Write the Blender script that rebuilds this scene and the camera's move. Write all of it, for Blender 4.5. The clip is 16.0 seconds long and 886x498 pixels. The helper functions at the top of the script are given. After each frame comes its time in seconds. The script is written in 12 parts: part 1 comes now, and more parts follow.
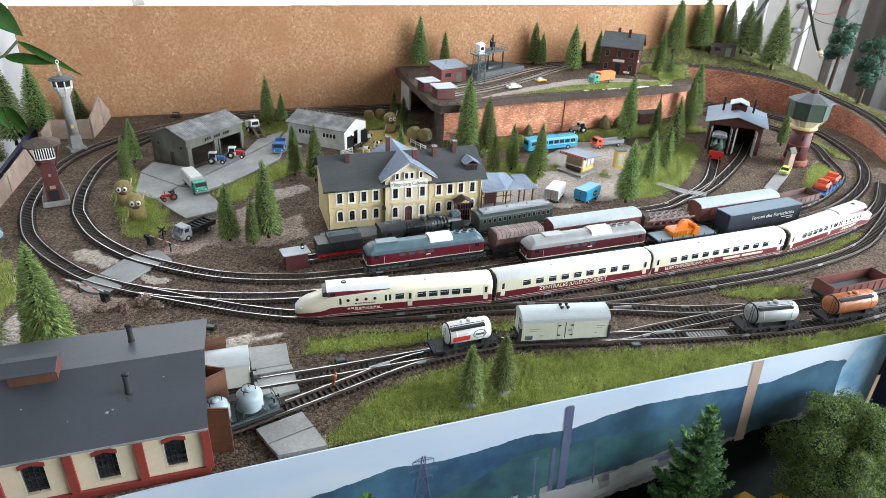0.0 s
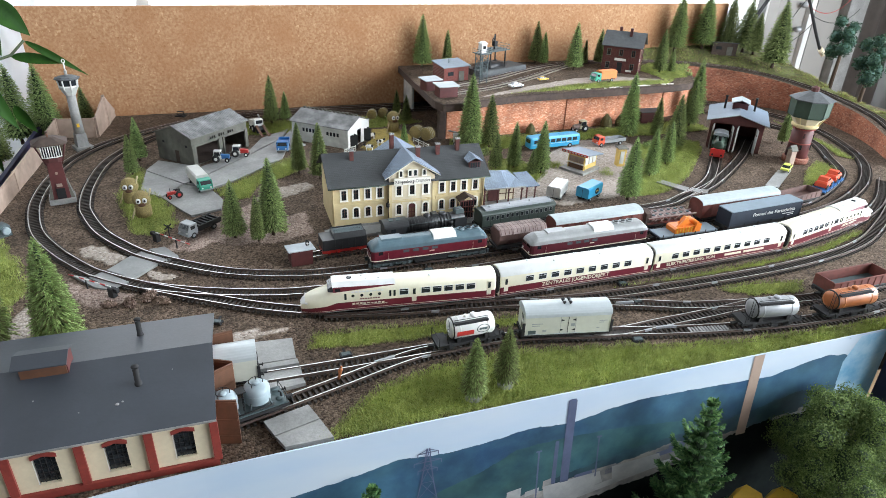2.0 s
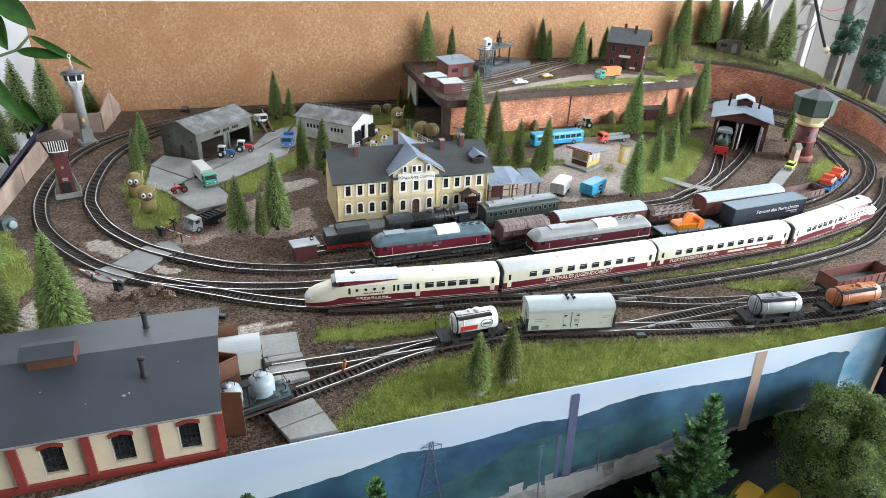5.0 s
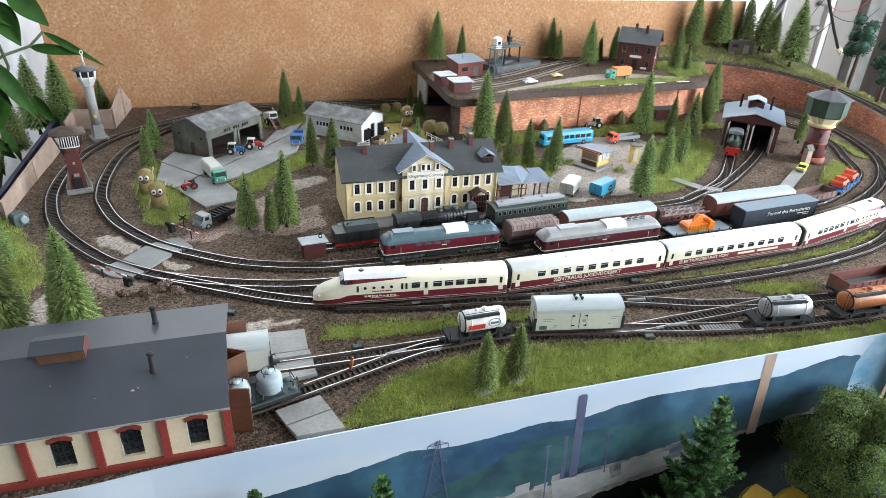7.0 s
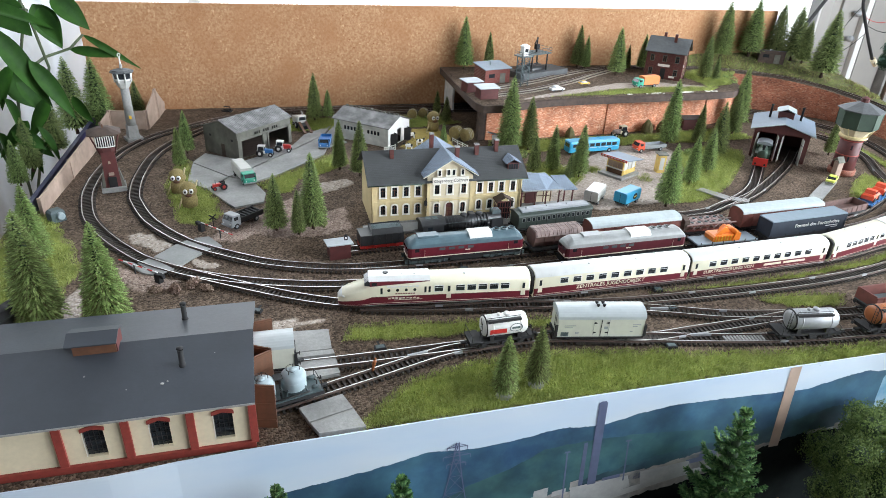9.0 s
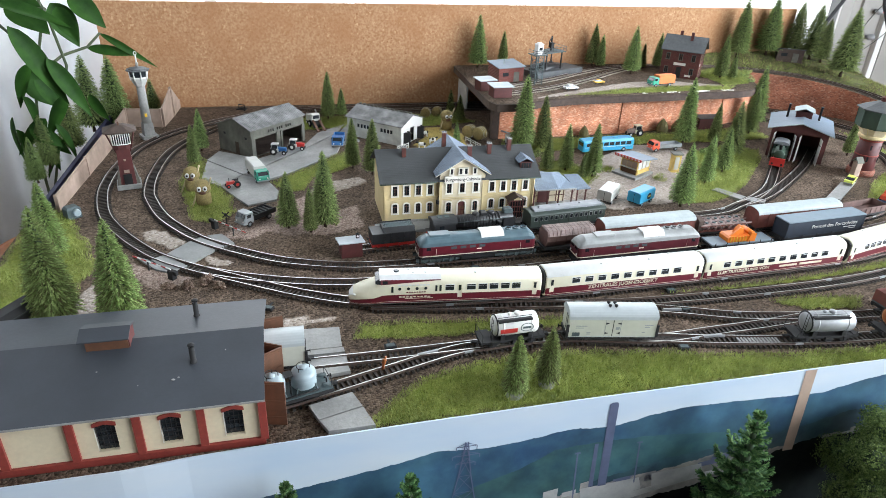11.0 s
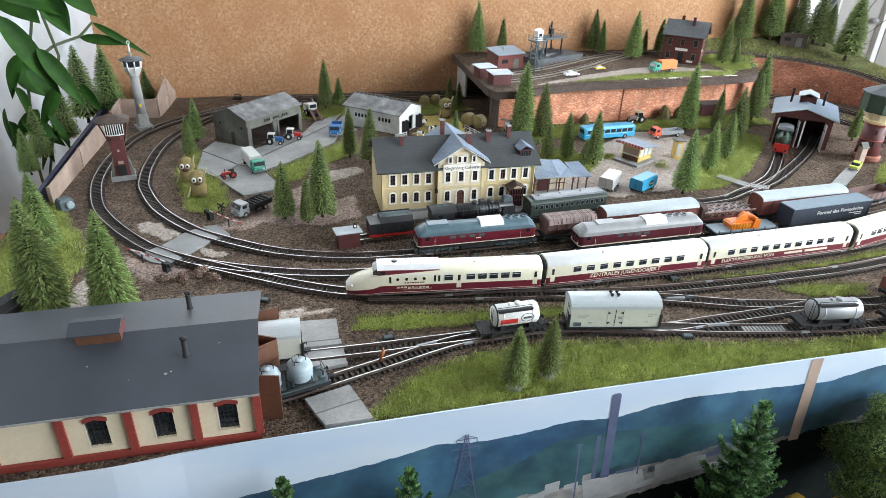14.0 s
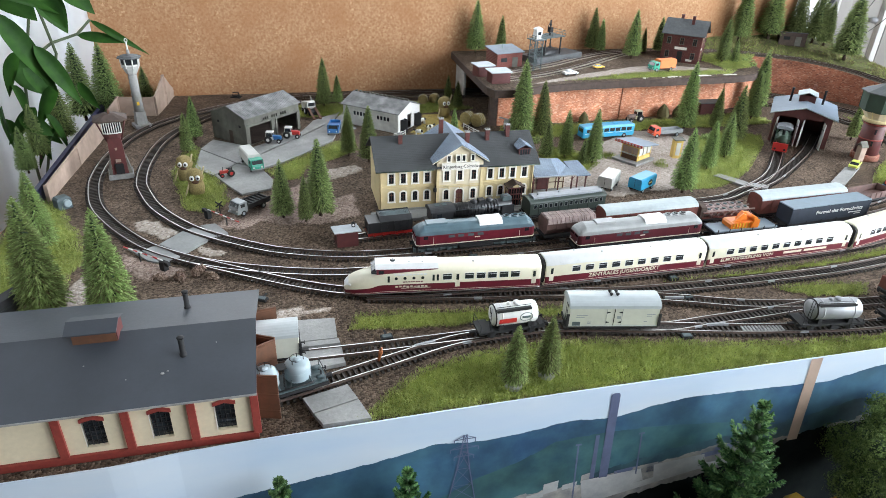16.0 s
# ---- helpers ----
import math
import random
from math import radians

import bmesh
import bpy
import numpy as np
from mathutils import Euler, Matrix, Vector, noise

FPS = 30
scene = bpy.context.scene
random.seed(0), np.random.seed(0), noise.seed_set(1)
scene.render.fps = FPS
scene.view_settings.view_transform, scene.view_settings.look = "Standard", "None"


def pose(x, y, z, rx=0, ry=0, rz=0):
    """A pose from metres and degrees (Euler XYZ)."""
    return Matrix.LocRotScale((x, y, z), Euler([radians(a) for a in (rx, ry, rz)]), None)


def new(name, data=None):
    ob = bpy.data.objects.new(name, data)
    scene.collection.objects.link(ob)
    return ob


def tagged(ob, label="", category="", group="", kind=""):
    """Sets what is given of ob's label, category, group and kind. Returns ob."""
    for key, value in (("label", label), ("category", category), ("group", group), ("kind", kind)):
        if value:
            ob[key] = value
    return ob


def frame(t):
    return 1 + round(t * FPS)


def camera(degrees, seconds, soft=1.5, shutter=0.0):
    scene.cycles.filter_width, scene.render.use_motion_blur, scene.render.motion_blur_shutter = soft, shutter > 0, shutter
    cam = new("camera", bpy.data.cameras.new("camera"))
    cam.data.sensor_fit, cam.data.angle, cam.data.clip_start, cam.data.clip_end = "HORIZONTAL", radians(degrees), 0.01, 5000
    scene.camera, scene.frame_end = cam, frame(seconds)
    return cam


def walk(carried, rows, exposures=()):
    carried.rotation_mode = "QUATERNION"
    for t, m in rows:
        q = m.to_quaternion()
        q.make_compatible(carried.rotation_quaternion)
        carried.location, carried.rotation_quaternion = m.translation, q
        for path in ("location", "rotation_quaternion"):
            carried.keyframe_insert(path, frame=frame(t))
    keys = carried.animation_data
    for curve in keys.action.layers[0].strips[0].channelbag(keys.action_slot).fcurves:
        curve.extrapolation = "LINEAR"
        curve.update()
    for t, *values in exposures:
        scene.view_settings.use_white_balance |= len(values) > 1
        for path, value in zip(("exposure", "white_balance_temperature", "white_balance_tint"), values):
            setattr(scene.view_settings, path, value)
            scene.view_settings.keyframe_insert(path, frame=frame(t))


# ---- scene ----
# camera and its walk
cam = camera(68.96, 16.0, soft=0.45)
PATH = [
    (0, 0.0071, 0.0090, 0.3658, 62.397, -2.153, -18.080),
    (0.5, 0.0055, 0.0065, 0.3665, 62.611, -2.160, -18.118),
    (1, 0.0038, 0.0036, 0.3666, 62.564, -2.169, -18.138),
    (1.5, 0.0024, 0.0026, 0.3648, 62.424, -2.035, -18.032),
    (2, 0.0024, 0.0021, 0.3648, 62.422, -2.044, -17.987),
    (2.5, 0.0015, 0.0017, 0.3639, 62.208, -2.017, -17.745),
    (3, 0.0023, 0.0008, 0.3646, 62.317, -2.174, -17.734),
    (3.5, 0.0025, 0.0003, 0.3647, 62.250, -2.207, -17.654),
    (4, 0.0017, -0.0006, 0.3647, 62.207, -2.235, -17.702),
    (6.5, 0.0002, -0.0005, 0.3630, 62.078, -2.143, -17.165),
    (7, 0.0000, -0.0000, 0.3636, 62.047, -2.342, -16.758),
    (7.5, 0.0001, 0.0004, 0.3645, 62.017, -2.480, -16.398),
    (8, -0.0006, -0.0000, 0.3645, 62.281, -2.534, -15.779),
    (8.5, -0.0007, -0.0026, 0.3650, 62.330, -2.529, -15.019),
    (9, -0.0027, -0.0065, 0.3655, 62.451, -2.526, -14.358),
    (11.5, 0.0017, -0.0053, 0.3645, 62.215, -2.209, -13.001),
    (12, 0.0036, -0.0026, 0.3627, 62.069, -2.135, -12.976),
    (12.5, 0.0061, 0.0004, 0.3616, 61.889, -1.991, -13.138),
    (13, 0.0077, 0.0037, 0.3594, 61.572, -1.869, -13.110),
    (13.5, 0.0074, 0.0047, 0.3584, 61.558, -1.937, -13.244),
    (14, 0.0056, 0.0037, 0.3582, 61.460, -1.848, -13.202),
    (14.5, 0.0059, 0.0035, 0.3592, 61.482, -1.815, -13.117),
    (15, 0.0077, 0.0046, 0.3591, 61.444, -1.892, -13.327),
    (15.5, 0.0082, 0.0056, 0.3580, 61.347, -1.926, -13.386),
    (16, 0.0061, 0.0056, 0.3577, 61.336, -1.967, -13.274),
]
walk(cam, [(t, pose(*p)) for t, *p in PATH], exposures=[(0.0, 0.0), (16.0, 0.0)])

# ---------------------------------------------------------------- light
world = bpy.data.worlds.new("world")
scene.world = world
world.use_nodes = True
wn = world.node_tree.nodes
sky = wn.new("ShaderNodeTexSky")
sky.sky_type = "NISHITA"
sky.sun_disc = False
sky.sun_elevation, sky.sun_rotation = radians(35), radians(40)
world.node_tree.links.new(sky.outputs[0], wn["Background"].inputs[0])
wn["Background"].inputs[1].default_value = 0.15


def window_lamp(name, m, w, h, power, colour):
    d = bpy.data.lights.new(name, "AREA")
    d.shape, d.size, d.size_y, d.energy, d.color = "RECTANGLE", w, h, power, colour
    ob = new(name, d)
    ob.matrix_world = m
    return ob


# daylight in three window openings of the room, plus one fill lamp
window_lamp("window_light_back", pose(0.55, 1.93, 0.75, -90, 0, 0), 2.4, 1.4, 32, (0.83, 0.915, 1.0))
window_lamp("window_light_side", pose(2.1, -0.12, 0.62, 0, 90, 0), 1.2, 1.5, 132, (0.865, 0.935, 1.0))
# added fill from the front right, with no known window behind it
window_lamp("fill_light_front", pose(1.6, -0.98, 0.6, 90, 0, 0), 0.8, 1.2, 30, (0.865, 0.935, 1.0))
window_lamp("window_light_left", pose(-0.93, 0.9, 0.65, 0, -90, 0), 1.1, 1.3, 7.5, (0.93, 0.97, 1.0))


# ---------------------------------------------------------------- mesh tools
class Shape:
    """Collects vertices and faces; several closed forms make one part."""

    def __init__(self):
        self.v, self.f, self.m, self.s = [], [], [], []

    def face(self, idx, mat=0, smooth=False):
        self.f.append(tuple(idx)), self.m.append(mat), self.s.append(smooth)

    def poly(self, pts, mat=0):
        b = len(self.v)
        self.v += [tuple(p) for p in pts]
        self.face(range(b, b + len(pts)), mat)
        return self

    def box(self, x0, x1, y0, y1, z0, z1, mat=0):
        b = len(self.v)
        self.v += [(x, y, z) for z in (z0, z1) for x, y in ((x0, y0), (x1, y0), (x1, y1), (x0, y1))]
        for q in ((0, 3, 2, 1), (4, 5, 6, 7), (0, 1, 5, 4), (1, 2, 6, 5), (2, 3, 7, 6), (3, 0, 4, 7)):
            self.face([b + i for i in q], mat)
        return self

    def loft(self, rings, mat=0, smooth=False, caps=True):
        """Joins closed rings of equal length into a skin."""
        b, n = len(self.v), len(rings[0])
        for r in rings:
            self.v += [tuple(p) for p in r]
        for k in range(len(rings) - 1):
            for i in range(n):
                j = (i + 1) % n
                self.face((b + k * n + i, b + k * n + j, b + (k + 1) * n + j, b + (k + 1) * n + i), mat, smooth)
        if caps:
            self.face([b + i for i in reversed(range(n))], mat)
            self.face([b + (len(rings) - 1) * n + i for i in range(n)], mat)
        return self

    def prism_x(self, prof, x0, x1, mat=0, smooth=False):
        """Profile of (y, z), counter-clockwise seen from +x, drawn out along x."""
        return self.loft([[(x, y, z) for y, z in prof] for x in (x0, x1)], mat, smooth)

    def prism_y(self, prof, y0, y1, mat=0, smooth=False):
        return self.loft([[(x, y, z) for x, z in reversed(prof)] for y in (y0, y1)], mat, smooth)

    def prism_z(self, prof, z0, z1, mat=0, smooth=False):
        return self.loft([[(x, y, z) for x, y in prof] for z in (z0, z1)], mat, smooth)

    def lathe(self, prof, cx=0, cy=0, n=16, mat=0, smooth=True, axis="z", turn=0.0):
        """Profile of (radius, height) turned about an axis."""
        rings = []
        for r, h in prof:
            ring = []
            for i in range(n):
                a = 2 * math.pi * i / n + turn
                c, s = r * math.cos(a), r * math.sin(a)
                ring.append((cx + c, cy + s, h) if axis == "z" else (h, cx + c, cy + s) if axis == "x" else (cx + s, h, cy + c))
            rings.append(ring)
        return self.loft(rings, mat, smooth)

    def tube(self, pts, r, n=5, mat=0):
        rings = []
        P = [Vector(p) for p in pts]
        for i, p in enumerate(P):
            d = (P[min(i + 1, len(P) - 1)] - P[max(i - 1, 0)]).normalized()
            a = d.cross(Vector((0, 0, 1)) if abs(d.z) < 0.9 else Vector((1, 0, 0))).normalized()
            b = d.cross(a)
            rr = r[i] if isinstance(r, (list, tuple)) else r
            rings.append([p + rr * (a * math.cos(2 * math.pi * k / n) - b * math.sin(2 * math.pi * k / n)) for k in range(n)])
        return self.loft(rings, mat, True)

    def blob(self, c, r, n=10, k=6, mat=0, rough=0.0, seed=0):
        rings = []
        for j in range(1, k):
            t = math.pi * j / k
            ring = []
            for i in range(n):
                a = -2 * math.pi * i / n
                d = Vector((math.sin(t) * math.cos(a), math.sin(t) * math.sin(a), math.cos(t)))
                q = 1 + rough * noise.noise(d * 2.3 + Vector((seed, seed * 0.7, 0)))
                ring.append((c[0] + r[0] * d.x * q, c[1] + r[1] * d.y * q, c[2] + r[2] * d.z * q))
            rings.append(ring)
        return self.loft(rings, mat, True)

    def add(self, other, m=None):
        b = len(self.v)
        self.v += [tuple(m @ Vector(p)) if m else p for p in other.v]
        self.f += [tuple(b + i for i in f) for f in other.f]
        self.m += other.m
        self.s += other.s
        return self

    def mesh(self, name, mats):
        me = bpy.data.meshes.new(name)
        me.from_pydata(self.v, [], self.f)
        for q in mats:
            me.materials.append(q)
        me.polygons.foreach_set("material_index", self.m)
        me.polygons.foreach_set("use_smooth", self.s)
        me.update()
        return me


def part(name, shape, material, parent=None, label="", m=None):
    """Links a shape as one mesh object, under a thing or a part."""
    mats = material if isinstance(material, (list, tuple)) else [material]
    ob = new(name, shape if isinstance(shape, bpy.types.Mesh) else shape.mesh(name, mats))
    if parent:
        ob.parent = parent
    if m is not None:
        ob.matrix_basis = m
    return tagged(ob, label) if label else ob


def thing(name, label, category, x=0, y=0, z=0, rz=0, group="", kind="", scale=1.0):
    ob = new(name)
    ob.empty_display_size = 0.01
    ob.matrix_basis = Matrix.LocRotScale((x, y, z), Euler((0, 0, radians(rz))), (scale,) * 3)
    return tagged(ob, label, category, group, kind)


def lettering(text, size, material, parent, m, name="lettering", width=0.0, depth=0.0002):
    """Words in the built-in font as a mesh, centred, upright in the local xz plane of m, facing -y."""
    cu = bpy.data.curves.new("words", "FONT")
    cu.body, cu.size, cu.align_x, cu.align_y, cu.extrude = text, size, "CENTER", "CENTER", depth
    tmp = bpy.data.objects.new("words", cu)
    scene.collection.objects.link(tmp)
    bpy.context.view_layer.update()
    me = bpy.data.meshes.new_from_object(tmp.evaluated_get(bpy.context.evaluated_depsgraph_get()))
    bpy.data.objects.remove(tmp)
    k = width / max(1e-6, max(v.co.x for v in me.vertices) - min(v.co.x for v in me.vertices)) if width else 1.0
    me.transform(Matrix.Rotation(radians(90), 4, "X") @ Matrix.Diagonal((k, 1, 1, 1)))
    me.materials.clear()
    me.materials.append(material)
    return part(name, me, material, parent, m=m)


# ---------------------------------------------------------------- materials
def material(name, base, rough=0.6, metal=0.0, vary=0.12, scale=200.0, bump=0.0, bump_scale=None, second=None, mix=0.5, spec=0.5, coords="Object", rnd=0.0, stain=0.0, stain_scale=25.0, detail=6.0):
    """Painted or natural surface: colour varied at two scales, with fine relief."""
    mt = bpy.data.materials.new(name)
    mt.use_nodes = True
    nt = mt.node_tree
    n, l = nt.nodes, nt.links
    bs = n["Principled BSDF"]
    bs.inputs["Roughness"].default_value, bs.inputs["Metallic"].default_value = rough, metal
    bs.inputs["Specular IOR Level"].default_value = spec
    tc = n.new("ShaderNodeTexCoord")
    no = n.new("ShaderNodeTexNoise")
    no.inputs["Scale"].default_value, no.inputs["Detail"].default_value, no.inputs["Roughness"].default_value = scale, detail, 0.65
    l.new(tc.outputs[coords], no.inputs["Vector"])
    ramp = n.new("ShaderNodeValToRGB")
    b = Vector(base)
    c2 = Vector(second) if second else b * (1 + vary)
    c1 = b if second else b * (1 - vary)
    ramp.color_ramp.elements[0].color = (*c1, 1)
    ramp.color_ramp.elements[1].color = (*c2, 1)
    ramp.color_ramp.elements[0].position, ramp.color_ramp.elements[1].position = mix - 0.18, mix + 0.18
    l.new(no.outputs["Fac"], ramp.inputs["Fac"])
    col = ramp.outputs["Color"]
    if stain or rnd:
        hs = n.new("ShaderNodeHueSaturation")
        l.new(col, hs.inputs["Color"])
        val = None
        if stain:
            n2 = n.new("ShaderNodeTexNoise")
            n2.inputs["Scale"].default_value, n2.inputs["Detail"].default_value = stain_scale, 4
            l.new(tc.outputs[coords], n2.inputs["Vector"])
            mr = n.new("ShaderNodeMapRange")
            mr.inputs["From Min"].default_value, mr.inputs["From Max"].default_value = 0.3, 0.7
            mr.inputs["To Min"].default_value, mr.inputs["To Max"].default_value = 1 - stain, 1 + stain
            l.new(n2.outputs["Fac"], mr.inputs["Value"])
            val = mr.outputs[0]
        if rnd:
            oi = n.new("ShaderNodeObjectInfo")
            mr2 = n.new("ShaderNodeMapRange")
            mr2.inputs["To Min"].default_value, mr2.inputs["To Max"].default_value = 1 - rnd, 1 + rnd
            l.new(oi.outputs["Random"], mr2.inputs["Value"])
            if val:
                mu = n.new("ShaderNodeMath")
                mu.operation = "MULTIPLY"
                l.new(val, mu.inputs[0]), l.new(mr2.outputs[0], mu.inputs[1])
                val = mu.outputs[0]
            else:
                val = mr2.outputs[0]
        l.new(val, hs.inputs["Value"])
        col = hs.outputs["Color"]
    l.new(col, bs.inputs["Base Color"])
    rr = n.new("ShaderNodeMapRange")
    rr.inputs["To Min"].default_value, rr.inputs["To Max"].default_value = max(0.03, rough - 0.08), min(1, rough + 0.08)
    l.new(no.outputs["Fac"], rr.inputs["Value"]), l.new(rr.outputs[0], bs.inputs["Roughness"])
    if bump:
        bp = n.new("ShaderNodeBump")
        bp.inputs["Strength"].default_value, bp.inputs["Distance"].default_value = min(1, bump), 0.001 * max(1, bump)
        nb = n.new("ShaderNodeTexNoise")
        nb.inputs["Scale"].default_value, nb.inputs["Detail"].default_value = bump_scale or scale * 2, 4
        l.new(tc.outputs[coords], nb.inputs["Vector"])
        l.new(nb.outputs["Fac"], bp.inputs["Height"]), l.new(bp.outputs[0], bs.inputs["Normal"])
    return mt


def grains(name, colours, cell, rough=0.95, bump=0.8, stain=0.2, stain_scale=14.0, depth=0.0012, under=None, flat_cells=1.0):
    """Loose granules: each cell its own colour, with relief between the grains."""
    mt = bpy.data.materials.new(name)
    mt.use_nodes = True
    nt = mt.node_tree
    n, l = nt.nodes, nt.links
    bs = n["Principled BSDF"]
    bs.inputs["Roughness"].default_value, bs.inputs["Specular IOR Level"].default_value = rough, 0.25
    tc = n.new("ShaderNodeTexCoord")
    vo = n.new("ShaderNodeTexVoronoi")
    vo.inputs["Scale"].default_value = 1 / cell
    if flat_cells != 1.0:
        mp = n.new("ShaderNodeMapping")
        mp.inputs["Scale"].default_value = (1, 1, flat_cells)
        l.new(tc.outputs["Object"], mp.inputs["Vector"]), l.new(mp.outputs[0], vo.inputs["Vector"])
    else:
        l.new(tc.outputs["Object"], vo.inputs["Vector"])
    sp = n.new("ShaderNodeSeparateColor")
    l.new(vo.outputs["Color"], sp.inputs[0])
    ramp = n.new("ShaderNodeValToRGB")
    ramp.color_ramp.interpolation = "LINEAR"
    while len(ramp.color_ramp.elements) < len(colours):
        ramp.color_ramp.elements.new(0.5)
    for i, c in enumerate(colours):
        ramp.color_ramp.elements[i].position = i / (len(colours) - 1)
        ramp.color_ramp.elements[i].color = (*c, 1)
    l.new(sp.outputs[0], ramp.inputs["Fac"])
    n2 = n.new("ShaderNodeTexNoise")
    n2.inputs["Scale"].default_value, n2.inputs["Detail"].default_value = stain_scale, 5
    l.new(tc.outputs["Object"], n2.inputs["Vector"])
    mr = n.new("ShaderNodeMapRange")
    mr.inputs["From Min"].default_value, mr.inputs["From Max"].default_value = 0.3, 0.7
    mr.inputs["To Min"].default_value, mr.inputs["To Max"].default_value = 1 - stain, 1 + stain
    l.new(n2.outputs["Fac"], mr.inputs["Value"])
    hs = n.new("ShaderNodeHueSaturation")
    top = ramp.outputs["Color"]
    if under:
        # thins out towards the rim, where the soil below shows between the grains
        r2 = n.new("ShaderNodeValToRGB")
        while len(r2.color_ramp.elements) < len(under):
            r2.color_ramp.elements.new(0.5)
        for i, c in enumerate(under):
            r2.color_ramp.elements[i].position = i / (len(under) - 1)
            r2.color_ramp.elements[i].color = (*c, 1)
        l.new(sp.outputs[0], r2.inputs["Fac"])
        at_n = n.new("ShaderNodeAttribute")
        at_n.attribute_name = "rim"
        n3 = n.new("ShaderNodeTexNoise")
        n3.inputs["Scale"].default_value, n3.inputs["Detail"].default_value = 110, 4
        l.new(tc.outputs["Object"], n3.inputs["Vector"])
        ad = n.new("ShaderNodeMath")
        ad.operation = "ADD"
        l.new(at_n.outputs["Fac"], ad.inputs[0]), l.new(n3.outputs["Fac"], ad.inputs[1])
        m2 = n.new("ShaderNodeMapRange")
        m2.inputs["From Min"].default_value, m2.inputs["From Max"].default_value = 0.75, 1.15
        l.new(ad.outputs[0], m2.inputs["Value"])
        mx = n.new("ShaderNodeMix")
        mx.data_type = "RGBA"
        l.new(m2.outputs[0], mx.inputs["Factor"]), l.new(r2.outputs["Color"], mx.inputs["A"]), l.new(top, mx.inputs["B"])
        top = mx.outputs["Result"]
    l.new(top, hs.inputs["Color"]), l.new(mr.outputs[0], hs.inputs["Value"])
    l.new(hs.outputs["Color"], bs.inputs["Base Color"])
    bp = n.new("ShaderNodeBump")
    bp.invert = True
    bp.inputs["Strength"].default_value, bp.inputs["Distance"].default_value = bump, depth
    l.new(vo.outputs["Distance"], bp.inputs["Height"]), l.new(bp.outputs[0], bs.inputs["Normal"])
    return mt


def bricks(name, c1, c2, mortar, w, h, coords="Object", rot=None):
    """Printed brick card: courses with joints."""
    mt = bpy.data.materials.new(name)
    mt.use_nodes = True
    nt = mt.node_tree
    n, l = nt.nodes, nt.links
    bs = n["Principled BSDF"]
    bs.inputs["Roughness"].default_value = 0.85
    tc = n.new("ShaderNodeTexCoord")
    mp = n.new("ShaderNodeMapping")
    if rot:
        mp.inputs["Rotation"].default_value = rot
    l.new(tc.outputs[coords], mp.inputs["Vector"])
    br = n.new("ShaderNodeTexBrick")
    br.inputs["Scale"].default_value = 1.0
    br.inputs["Brick Width"].default_value, br.inputs["Row Height"].default_value, br.inputs["Mortar Size"].default_value = w, h, h * 0.09
    br.inputs["Color1"].default_value, br.inputs["Color2"].default_value, br.inputs["Mortar"].default_value = (*c1, 1), (*c2, 1), (*mortar, 1)
    l.new(mp.outputs[0], br.inputs["Vector"])
    no = n.new("ShaderNodeTexNoise")
    no.inputs["Scale"].default_value, no.inputs["Detail"].default_value = 30, 6
    l.new(tc.outputs[coords], no.inputs["Vector"])
    mr = n.new("ShaderNodeMapRange")
    mr.inputs["To Min"].default_value, mr.inputs["To Max"].default_value = 0.55, 1.45
    l.new(no.outputs["Fac"], mr.inputs["Value"])
    hs = n.new("ShaderNodeHueSaturation")
    l.new(br.outputs["Color"], hs.inputs["Color"]), l.new(mr.outputs[0], hs.inputs["Value"])
    l.new(hs.outputs["Color"], bs.inputs["Base Color"])
    bp = n.new("ShaderNodeBump")
    bp.invert = True
    bp.inputs["Strength"].default_value, bp.inputs["Distance"].default_value = 0.6, 0.0004
    l.new(br.outputs["Fac"], bp.inputs["Height"]), l.new(bp.outputs[0], bs.inputs["Normal"])
    return mt


